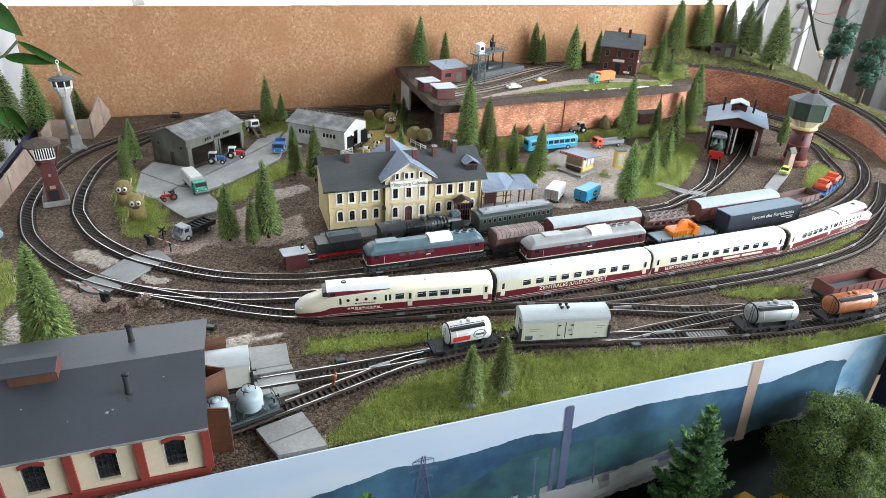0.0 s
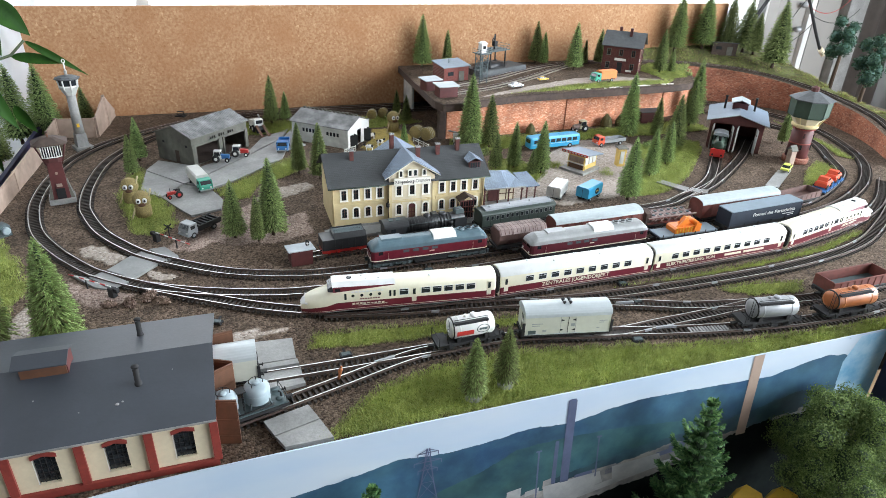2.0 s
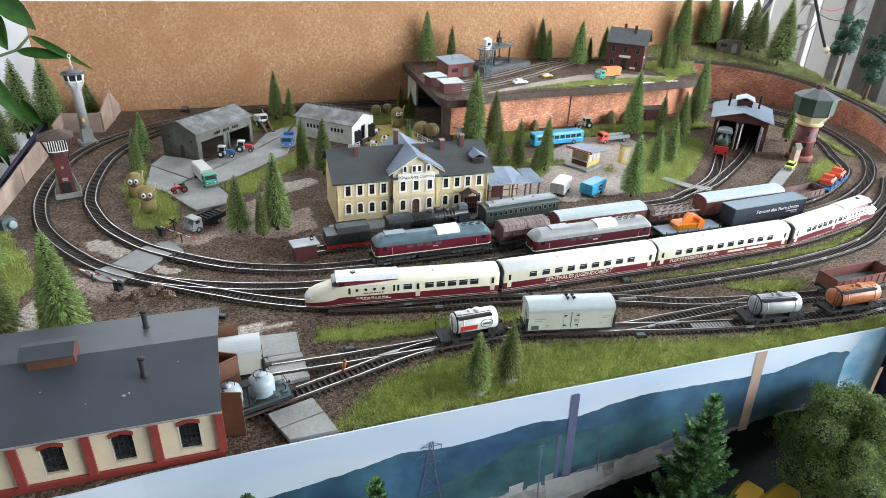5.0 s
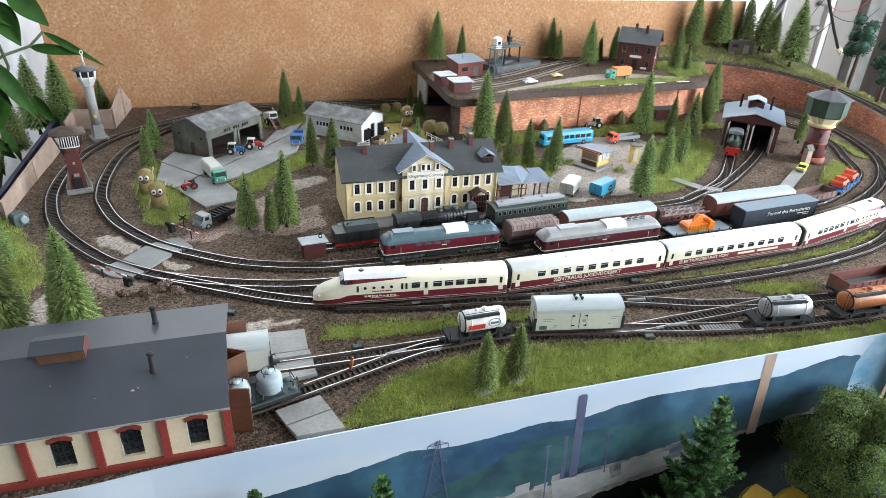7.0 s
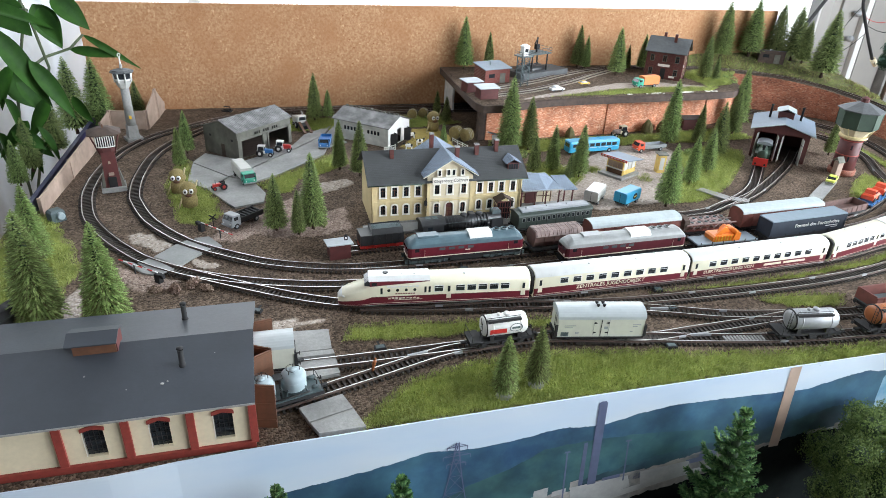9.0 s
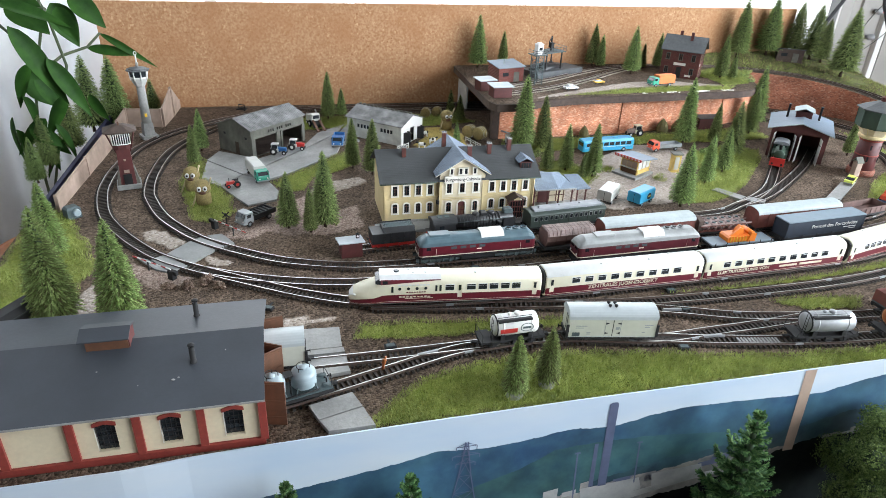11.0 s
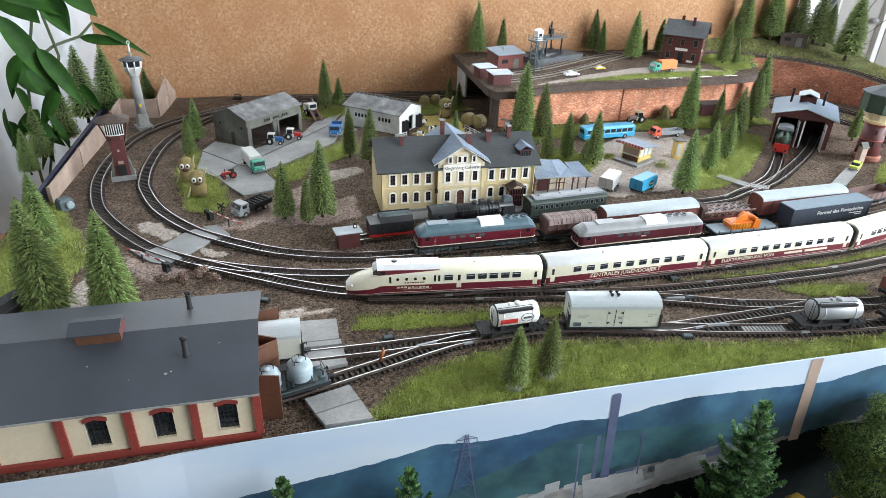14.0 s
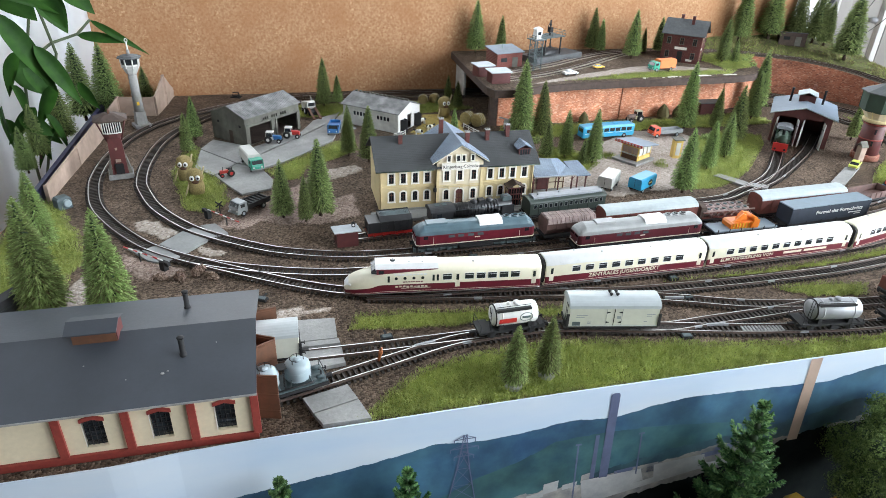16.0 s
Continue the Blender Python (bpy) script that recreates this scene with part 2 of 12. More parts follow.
SOIL = [(0.036, 0.024, 0.016), (0.09, 0.061, 0.042), (0.175, 0.127, 0.092), (0.058, 0.04, 0.027)]
MAT = dict(
    soil=grains("ballast_soil", SOIL, 0.002, stain=0.3, stain_scale=30),
    gravel=grains("pale_gravel", [(0.2, 0.16, 0.13), (0.42, 0.36, 0.31), (0.3, 0.25, 0.21), (0.5, 0.45, 0.4)], 0.0024, under=SOIL),
    brown_gravel=grains("brown_gravel", [(0.13, 0.09, 0.072), (0.28, 0.2, 0.165), (0.42, 0.33, 0.28), (0.17, 0.12, 0.098)], 0.0017, stain=0.3, stain_scale=22, under=SOIL),
    yard=grains("yard_gravel", [(0.23, 0.185, 0.155), (0.4, 0.34, 0.295), (0.32, 0.27, 0.232), (0.5, 0.43, 0.38)], 0.0024, stain=0.12, under=SOIL),
    straw_ground=grains("straw_ground", [(0.3, 0.23, 0.07), (0.42, 0.33, 0.1), (0.36, 0.27, 0.08), (0.2, 0.15, 0.05)], 0.002, under=SOIL),
    bank=grains("rough_bank", [(0.05, 0.05, 0.02), (0.1, 0.085, 0.045), (0.13, 0.15, 0.04), (0.07, 0.09, 0.02)], 0.0022, stain=0.4, stain_scale=25),
    turf=grains("grass_mat", [(0.1, 0.125, 0.02), (0.185, 0.225, 0.04), (0.26, 0.28, 0.07), (0.13, 0.165, 0.028)], 0.0016, stain=0.35, stain_scale=20, under=SOIL),
    blade=material("grass_fibre", (0.19, 0.255, 0.045), 0.7, second=(0.45, 0.49, 0.15), scale=90, stain=0.3, stain_scale=24),
    dry=material("dry_grass_fibre", (0.16, 0.12, 0.06), 0.8, second=(0.26, 0.2, 0.11), scale=80),
    cork=None,
    rail=material("nickel_rail", (0.4, 0.385, 0.365), 0.36, 0.9, vary=0.35, scale=120, stain=0.25, stain_scale=40),
    rail_side=material("rusty_rail_side", (0.07, 0.045, 0.035), 0.7, 0.2),
    sleeper=material("dark_plastic_sleeper", (0.035, 0.027, 0.022), 0.75, vary=0.3, scale=400, rnd=0.25),
    sleeper_pale=material("pale_concrete_sleeper", (0.44, 0.4, 0.33), 0.8, vary=0.2, scale=300),
    tower_pale=material("pale_tower_concrete", (0.42, 0.42, 0.4), 0.75, vary=0.1, scale=200, stain=0.15, stain_scale=40),
    concrete=material("concrete_slab", (0.26, 0.258, 0.25), 0.75, vary=0.14, scale=300, bump=0.3, stain=0.22, stain_scale=30),
    asphalt=material("asphalt_card", (0.23, 0.235, 0.23), 0.8, vary=0.1, scale=350, bump=0.2, stain=0.15, stain_scale=25),
    white=material("white_paint", (0.66, 0.66, 0.64), 0.4, vary=0.04, scale=150),
    cream=material("cream_paint", (0.7, 0.665, 0.52), 0.32, vary=0.04, scale=150, stain=0.04),
    cream_roof=material("cream_white_roof", (0.66, 0.67, 0.66), 0.3, vary=0.04, scale=150, stain=0.05),
    wine=material("wine_red_paint", (0.118, 0.011, 0.021), 0.35, vary=0.15, scale=150),
    wine2=material("dark_wine_paint", (0.09, 0.014, 0.022), 0.4, vary=0.15, scale=150),
    loco_roof=material("blue_grey_roof", (0.075, 0.125, 0.15), 0.33, vary=0.12, scale=120, stain=0.12),
    loco_roof2=material("light_grey_roof", (0.25, 0.26, 0.26), 0.36, vary=0.1, scale=120, stain=0.1),
    frame_grey=material("bogie_grey", (0.06, 0.085, 0.09), 0.6, vary=0.2, scale=200),
    black=material("black_plastic", (0.009, 0.009, 0.01), 0.75, vary=0.3, scale=200),
    soot=material("sooty_black", (0.017, 0.018, 0.02), 0.45, vary=0.3, scale=150, stain=0.2),
    oxide=material("oxide_brown_wagon", (0.14, 0.04, 0.03), 0.65, vary=0.2, scale=150, stain=0.18, stain_scale=40),
    lid_pink=material("faded_pink_lid", (0.27, 0.2, 0.185), 0.7, vary=0.25, scale=200, stain=0.3, stain_scale=60),
    oxide2=material("faded_brown_wagon", (0.125, 0.07, 0.06), 0.65, vary=0.25, scale=150, stain=0.25, stain_scale=50),
    wagon_roof=material("grey_wagon_roof", (0.36, 0.41, 0.42), 0.5, vary=0.08, scale=150, stain=0.1),
    reefer=material("cream_white_wagon", (0.52, 0.525, 0.45), 0.45, vary=0.05, scale=150, stain=0.05),
    reefer_roof=material("silver_grey_roof", (0.4, 0.44, 0.45), 0.32, vary=0.05, scale=150),
    silver=material("silver_tank", (0.3, 0.31, 0.32), 0.5, 0.35, vary=0.08, scale=100, stain=0.12),
    silo=material("pale_grey_silo", (0.3, 0.37, 0.4), 0.4, vary=0.08, scale=150, stain=0.12, stain_scale=50),
    orange_tank=material("orange_brown_tank", (0.36, 0.115, 0.035), 0.45, vary=0.1, scale=100, stain=0.2),
    coach=material("bottle_green_coach", (0.035, 0.05, 0.042), 0.45, vary=0.15, scale=150),
    coach_roof=material("slate_coach_roof", (0.2, 0.215, 0.235), 0.45, vary=0.12, scale=120, stain=0.15),
    navy=material("navy_container", (0.022, 0.03, 0.045), 0.7, spec=0.3, vary=0.15, scale=150),
    navy_top=material("grey_blue_container_top", (0.17, 0.22, 0.26), 0.5, vary=0.1, scale=120),
    red=material("red_enamel", (0.45, 0.03, 0.025), 0.35, vary=0.1, scale=150),
    orange=material("orange_enamel", (0.75, 0.2, 0.02), 0.4, vary=0.06, scale=150),
    tomato=material("orange_red_enamel", (0.7, 0.09, 0.035), 0.4, vary=0.06, scale=150),
    blue=material("blue_enamel", (0.03, 0.14, 0.36), 0.35, vary=0.1, scale=150),
    sky_blue=material("sky_blue_enamel", (0.03, 0.3, 0.5), 0.35, vary=0.08, scale=150),
    teal=material("teal_green_enamel", (0.02, 0.3, 0.2), 0.4, vary=0.08, scale=150),
    canvas=material("grey_canvas", (0.5, 0.5, 0.47), 0.8, vary=0.06, scale=150, stain=0.08),
    canvas_orange=material("orange_canvas", (0.68, 0.2, 0.06), 0.75, vary=0.06, scale=150),
    lime=material("lime_enamel", (0.6, 0.66, 0.12), 0.35, vary=0.05),
    yellow=material("yellow_enamel", (0.7, 0.42, 0.04), 0.4, vary=0.06),
    grey=material("grey_enamel", (0.26, 0.28, 0.29), 0.45, vary=0.1),
    tyre=material("rubber", (0.02, 0.02, 0.021), 0.8, vary=0.2),
    glass=material("dark_window", (0.02, 0.024, 0.028), 0.12, vary=0.2, spec=0.7),
    plaster=material("ochre_plaster", (0.58, 0.47, 0.26), 0.75, vary=0.05, scale=250, stain=0.07, stain_scale=40),
    plaster_pale=material("cream_plaster", (0.62, 0.54, 0.385), 0.75, vary=0.05, scale=250, stain=0.06, stain_scale=40),
    stone=material("pale_window_stone", (0.76, 0.73, 0.66), 0.7, vary=0.05, scale=250),
    slate=material("slate_roof_card", (0.075, 0.08, 0.085), 0.65, vary=0.2, scale=180, bump=0.3, stain=0.15, stain_scale=30),
    tar=material("tar_paper_roof", (0.037, 0.043, 0.053), 0.5, vary=0.06, scale=250, bump=0.08, stain=0.2, stain_scale=16),
    slate_blue=material("blue_slate_card", (0.16, 0.2, 0.25), 0.55, vary=0.12, scale=180, stain=0.1),
    barn=material("weathered_grey_card", (0.12, 0.118, 0.1), 0.85, vary=0.2, scale=90, bump=0.2, stain=0.3, stain_scale=35),
    barn_roof=material("weathered_sheet_roof", (0.17, 0.17, 0.168), 0.7, vary=0.4, scale=70, stain=0.45, stain_scale=38, detail=9),
    barn_pale=material("pale_wall_card", (0.5, 0.5, 0.47), 0.8, vary=0.12, scale=90, stain=0.2, stain_scale=40),
    brickred=bricks("red_brick_card", (0.26, 0.085, 0.05), (0.19, 0.055, 0.035), (0.3, 0.2, 0.15), 0.0042, 0.0014, rot=(radians(90), 0, 0)),
    trimred=material("brick_red_trim", (0.23, 0.035, 0.025), 0.7, vary=0.15, scale=300),
    shedred=material("dark_red_board", (0.085, 0.022, 0.02), 0.7, vary=0.2, scale=200, stain=0.15),
    wood=material("brown_wood", (0.11, 0.048, 0.025), 0.65, vary=0.2, scale=150, stain=0.15),
    towerred=material("dark_red_tower", (0.09, 0.021, 0.02), 0.6, vary=0.2, scale=150, stain=0.15),
    towergreen=material("weathered_green_tank", (0.028, 0.055, 0.036), 0.6, vary=0.15, scale=90, stain=0.2, stain_scale=30),
    fence=material("pinkish_fence_card", (0.34, 0.25, 0.2), 0.85, vary=0.1, scale=120, stain=0.25, stain_scale=25),
    fascia=material("dark_brown_edge", (0.068, 0.046, 0.037), 0.85, vary=0.3, scale=120, bump=0.4),
    straw=material("straw", (0.36, 0.28, 0.12), 0.95, second=(0.18, 0.14, 0.055), scale=500, bump=0.6),
    pale_wood=material("pale_stick", (0.5, 0.42, 0.26), 0.8, vary=0.15, scale=200),
    bark=material("bark", (0.06, 0.038, 0.024), 0.9, vary=0.3, scale=300, bump=0.4),
    # dark green for crown insides, with the inner shade put into the colour
    crown_shade=material("shaded_crown_fill", (0.02, 0.04, 0.014), 0.85, vary=0.3, scale=200),
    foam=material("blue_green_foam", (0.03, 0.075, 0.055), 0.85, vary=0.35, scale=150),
    leaf=material("glossy_leaf", (0.012, 0.046, 0.006), 0.6, second=(0.036, 0.112, 0.014), scale=22, spec=0.2, stain=0.3, stain_scale=9),
    stem=material("plant_stem", (0.05, 0.07, 0.03), 0.6),
    curtain=material("white_net_curtain", (0.84, 0.85, 0.86), 0.8, vary=0.04, scale=20),
    drape=material("taupe_drape", (0.085, 0.072, 0.065), 0.85, vary=0.1, scale=60, stain=0.1, stain_scale=6),
    wall=material("room_wall_paint", (0.25, 0.25, 0.25), 0.85, vary=0.03, scale=20),
    floor=material("room_floor_wood", (0.3, 0.2, 0.12), 0.5, vary=0.15, scale=15),
    navywood=material("dark_blue_board", (0.015, 0.015, 0.05), 0.5, vary=0.15),
    base=material("layout_timber", (0.35, 0.24, 0.14), 0.6, vary=0.15, scale=40),
)
M = MAT
M["kiosk_yellow"] = material("kiosk_yellow_paint", (0.6, 0.42, 0.12), 0.6, vary=0.12, scale=200, stain=0.15, stain_scale=60)


def cork_material():
    mt = bpy.data.materials.new("cork_board")
    mt.use_nodes = True
    nt = mt.node_tree
    n, l = nt.nodes, nt.links
    bs = n["Principled BSDF"]
    bs.inputs["Roughness"].default_value, bs.inputs["Specular IOR Level"].default_value = 0.85, 0.3
    tc = n.new("ShaderNodeTexCoord")
    mix = None
    for sc, det, lo, hi, c1, c2 in ((210, 9, 0.36, 0.64, (0.335, 0.168, 0.08), (0.45, 0.263, 0.143)), (150, 4, 0.62, 0.7, None, (0.53, 0.33, 0.185)), (190, 4, 0.28, 0.34, (0.27, 0.115, 0.05), None), (14, 3, 0.2, 0.55, (0.345, 0.165, 0.076), None)):
        no = n.new("ShaderNodeTexNoise")
        no.inputs["Scale"].default_value, no.inputs["Detail"].default_value = sc, det
        l.new(tc.outputs["Object"], no.inputs["Vector"])
        mr = n.new("ShaderNodeMapRange")
        mr.inputs["From Min"].default_value, mr.inputs["From Max"].default_value = lo, hi
        l.new(no.outputs["Fac"], mr.inputs["Value"])
        mx = n.new("ShaderNodeMix")
        mx.data_type = "RGBA"
        l.new(mr.outputs[0], mx.inputs["Factor"])
        if mix is None:
            mx.inputs["A"].default_value, mx.inputs["B"].default_value = (*c1, 1), (*c2, 1)
        elif c1 is None:
            l.new(mix, mx.inputs["A"])
            mx.inputs["B"].default_value = (*c2, 1)
        else:
            mx.inputs["A"].default_value = (*c1, 1)
            l.new(mix, mx.inputs["B"])
        mix = mx.outputs["Result"]
    l.new(mix, bs.inputs["Base Color"])
    nb = n.new("ShaderNodeTexNoise")
    nb.inputs["Scale"].default_value = 300
    l.new(tc.outputs["Object"], nb.inputs["Vector"])
    bp = n.new("ShaderNodeBump")
    bp.inputs["Strength"].default_value, bp.inputs["Distance"].default_value = 0.5, 0.0008
    l.new(nb.outputs["Fac"], bp.inputs["Height"]), l.new(bp.outputs[0], bs.inputs["Normal"])
    return mt


M["cork"] = cork_material()


def sheer(mt, share):
    """Thin cloth: part of the light passes through."""
    n, l = mt.node_tree.nodes, mt.node_tree.links
    bs = n["Principled BSDF"]
    tr, mx = n.new("ShaderNodeBsdfTranslucent"), n.new("ShaderNodeMixShader")
    mx.inputs[0].default_value = share
    l.new(bs.inputs["Base Color"].links[0].from_socket, tr.inputs["Color"])
    l.new(bs.outputs[0], mx.inputs[1]), l.new(tr.outputs[0], mx.inputs[2]), l.new(mx.outputs[0], n["Material Output"].inputs["Surface"])


sheer(M["curtain"], 0.6)
sheer(M["leaf"], 0.3)


def glow(name, colour, strength):
    mt = bpy.data.materials.new(name)
    mt.use_nodes = True
    bs = mt.node_tree.nodes["Principled BSDF"]
    bs.inputs["Base Color"].default_value = (*colour, 1)
    bs.inputs["Emission Color"].default_value, bs.inputs["Emission Strength"].default_value = (*colour, 1), strength
    return mt


M["daylight"] = glow("overcast_daylight", (0.95, 0.98, 1.0), 2.0)
M["wallbrick"] = grains("printed_brick_panel", [(0.42, 0.155, 0.085), (0.64, 0.28, 0.165), (0.53, 0.205, 0.118), (0.78, 0.48, 0.33)], 0.0036, 0.85, 0.35, 0.35, 28.0, flat_cells=2.2)
M["wallbrick_dark"] = grains("weathered_brick_panel", [(0.19, 0.072, 0.048), (0.38, 0.145, 0.085), (0.3, 0.105, 0.062), (0.46, 0.24, 0.16)], 0.0036, 0.85, 0.35, 0.35, 22.0, flat_cells=2.2)



def spline(pts, step=0.004):
    """A smooth line through a few plan points, at even steps."""
    P = [Vector(p if len(p) == 3 else (*p, 0.0)) for p in pts]
    P = [2 * P[0] - P[1]] + P + [2 * P[-1] - P[-2]]
    out = []
    for i in range(1, len(P) - 2):
        a, b, c, d = P[i - 1:i + 3]
        k = max(2, int((c - b).length / 0.002))
        for j in range(k):
            t = j / k
            out.append(0.5 * ((2 * b) + (c - a) * t + (2 * a - 5 * b + 4 * c - d) * t * t + (3 * b - a - 3 * c + d) * t ** 3))
    out.append(P[-2])
    res, acc = [out[0]], 0.0
    for a, b in zip(out, out[1:]):
        acc += (b - a).length
        if acc >= step:
            res.append(b)
            acc = 0.0
    if (res[-1] - out[-1]).length > 1e-6:
        res.append(out[-1])
    return res


def inside(p, poly):
    c, n = False, len(poly)
    for i in range(n):
        (x1, y1), (x2, y2) = poly[i], poly[i - 1]
        if (y1 > p[1]) != (y2 > p[1]) and p[0] < (x2 - x1) * (p[1] - y1) / (y2 - y1) + x1:
            c = not c
    return c


# ---------------------------------------------------------------- room
def room():
    x0, x1, y0, y1, z0, z1 = -0.95, 2.12, -1.0, 1.95, -0.8, 1.75
    s = Shape().box(x0 - 0.2, x1 + 0.2, y0 - 0.2, y1 + 0.2, z0 - 0.1, z0)
    tagged(part("floor", s, M["floor"]), "brown wooden room floor under the layout", "floor", kind="structure")
    s = Shape().box(x0 - 0.2, x1 + 0.2, y0 - 0.2, y1 + 0.2, z1, z1 + 0.1)
    tagged(part("ceiling", s, M["wall"]), "plain white room ceiling", "ceiling", kind="structure")
    # back wall with the wide window opening
    s = Shape().box(x0, x1, y1, y1 + 0.15, z0, -0.15).box(x0, x1, y1, y1 + 0.15, 1.5, z1).box(x0, -0.7, y1, y1 + 0.15, -0.15, 1.5).box(1.95, x1, y1, y1 + 0.15, -0.15, 1.5)
    tagged(part("wall_north", s, M["wall"]), "white painted room wall with wide window", "wall", kind="structure")
    s = Shape().box(-3, 5, 3.2, 3.22, -2, 4)
    tagged(part("backdrop", s, M["daylight"]), "bright white overcast daylight outside the window", "sky", kind="structure")
    # Unseen wall, kept dark to cut bounced light; its opening holds the fill lamp.
    s = Shape().box(x0, x1, y0 - 0.15, y0, z0, 0.0).box(x0, x1, y0 - 0.15, y0, 1.2, z1).box(x0, 1.15, y0 - 0.15, y0, 0.0, 1.2).box(2.05, x1, y0 - 0.15, y0, 0.0, 1.2)
    tagged(part("wall_south", s, M["drape"]), "unseen dark taupe wall added to cut bounced light, with fill lamp opening", "wall", kind="structure")
    s = Shape().box(x0 - 0.15, x0, y0, y1, z0, 0.1).box(x0 - 0.15, x0, y0, y1, 1.2, z1).box(x0 - 0.15, x0, y0, 0.25, 0.1, 1.2).box(x0 - 0.15, x0, 1.55, y1, 0.1, 1.2)
    tagged(part("wall_west", s, M["wall"]), "white painted room wall with window", "wall", kind="structure")
    s = Shape().box(x1, x1 + 0.15, y0, y1, z0, 0.05).box(x1, x1 + 0.15, y0, y1, 1.35, z1).box(x1, x1 + 0.15, y0, -0.9, 0.05, 1.35).box(x1, x1 + 0.15, 0.9, y1, 0.05, 1.35)
    tagged(part("wall_east", s, M["wall"]), "white painted room wall with window", "wall", kind="structure")
    # window frame of the back window
    w = thing("window_1", "wide white framed room window", "window", 0, 1.97, 0, kind="structure")
    for i, (a, b, c, d) in enumerate(((-0.7, 1.95, -0.15, -0.1), (-0.7, 1.95, 1.45, 1.5), (-0.7, -0.65, -0.1, 1.45), (1.9, 1.95, -0.1, 1.45), (-0.2, -0.17, -0.1, 1.45))):
        part("frame", Shape().box(a, b, -0.02, 0.03, c, d), M["white"], w)


room()

# ---------------------------------------------------------------- layout board
BX0, BX1, BY0, BY1, GZ = -0.33, 1.45, 0.380, 1.349, -0.0042
UP = 0.077


EDGE = ((-0.45, 0.366), (-0.2, 0.3665), (-0.13, 0.3672), (-0.09, 0.3715), (-0.05, 0.3735), (0.03, 0.3752), (0.11, 0.3768), (0.22, 0.3782), (0.66, 0.379))


def edge_y(x):
    """Plan line of the board's front edge, where the printed sheet stands."""
    return float(np.interp(x, [e[0] for e in EDGE], [e[1] for e in EDGE]))


def wavy(x, y, k=30.0):
    return noise.noise(Vector((x * k, y * k, 1.7)))


def ground():
    s = Shape()
    nx, ny = 200, 120
    for j in range(ny + 1):
        for i in range(nx + 1):
            x = BX0 + (BX1 - BX0) * i / nx
            lo = edge_y(x) + 0.0014
            y = lo + (BY1 - lo) * j / ny
            s.v.append((x, y, GZ - 0.0006 + 0.0008 * wavy(x, y, 25)))
    for j in range(ny):
        for i in range(nx):
            a = j * (nx + 1) + i
            s.face((a, a + 1, a + nx + 2, a + nx + 1), 0, True)
    tagged(part("ground", s, M["soil"]), "dark brown fine ballast covering the model railway board", "ground", kind="structure")
    s = Shape().box(BX0, BX1, BY0, BY1, GZ - 0.05, GZ - 0.004)
    tagged(part("baseboard", s, M["fascia"]), "dark wooden board carrying the model railway", "board", kind="structure")


ground()


def cork_wall():
    t = thing("cork_wall", "tan cork sheet backdrop standing behind the layout", "backdrop", kind="structure")
    part("cork_sheet", Shape().box(-0.332, 0.1438, 1.349, 1.357, -0.06, 0.1945), M["cork"], t)
    part("cork_sheet", Shape().box(0.1439, 1.168, 1.349, 1.357, -0.06, 0.195), M["cork"], t)


cork_wall()


def poster_material():
    mt = bpy.data.materials.new("printed_sky")
    mt.use_nodes = True
    nt = mt.node_tree
    n, l = nt.nodes, nt.links
    bs = n["Principled BSDF"]
    bs.inputs["Roughness"].default_value = 0.5
    tc = n.new("ShaderNodeTexCoord")
    mp = n.new("ShaderNodeMapping")
    mp.inputs["Scale"].default_value = (4, 1, 14)
    l.new(tc.outputs["Object"], mp.inputs["Vector"])
    no = n.new("ShaderNodeTexNoise")
    no.inputs["Scale"].default_value, no.inputs["Detail"].default_value = 1.6, 5
    l.new(mp.outputs[0], no.inputs["Vector"])
    r = n.new("ShaderNodeValToRGB")
    r.color_ramp.elements[0].color, r.color_ramp.elements[0].position = (0.44, 0.56, 0.7, 1), 0.3
    r.color_ramp.elements[1].color, r.color_ramp.elements[1].position = (0.57, 0.64, 0.71, 1), 0.66
    l.new(no.outputs["Fac"], r.inputs["Fac"]), l.new(r.outputs["Color"], bs.inputs["Base Color"])
    return mt


M["print_sky"] = poster_material()
M["print_hill"] = material("printed_hill", (0.022, 0.062, 0.125), 0.5, second=(0.052, 0.135, 0.19), scale=30, mix=0.5, stain=0.45, stain_scale=16, detail=9)
M["print_hill2"] = material("printed_green_hill", (0.022, 0.068, 0.098), 0.5, second=(0.055, 0.14, 0.14), scale=34, stain=0.5, stain_scale=15, detail=9)
M["print_wood"] = material("printed_dark_wood", (0.018, 0.046, 0.075), 0.5, second=(0.045, 0.105, 0.125), scale=60, stain=0.35, stain_scale=18, detail=9)
M["print_town"] = material("printed_works", (0.13, 0.14, 0.15), 0.4, second=(0.36, 0.34, 0.3), scale=60, stain=0.3, stain_scale=20)
M["print_chimney"] = material("printed_chimney", (0.1, 0.12, 0.2), 0.4, vary=0.15, scale=60)
M["print_blue"] = material("printed_bright_sky", (0.1, 0.36, 0.6), 0.5, second=(0.5, 0.66, 0.76), scale=26)
M["print_pale"] = material("printed_pale_works", (0.42, 0.43, 0.42), 0.4, second=(0.3, 0.31, 0.32), scale=60)
M["print_dark"] = material("printed_dark_woods", (0.005, 0.007, 0.008), 0.9, second=(0.012, 0.016, 0.015), scale=50, spec=0.05)
M["print_chimney2"] = material("printed_tan_chimney", (0.4, 0.3, 0.24), 0.4, vary=0.1, scale=60)


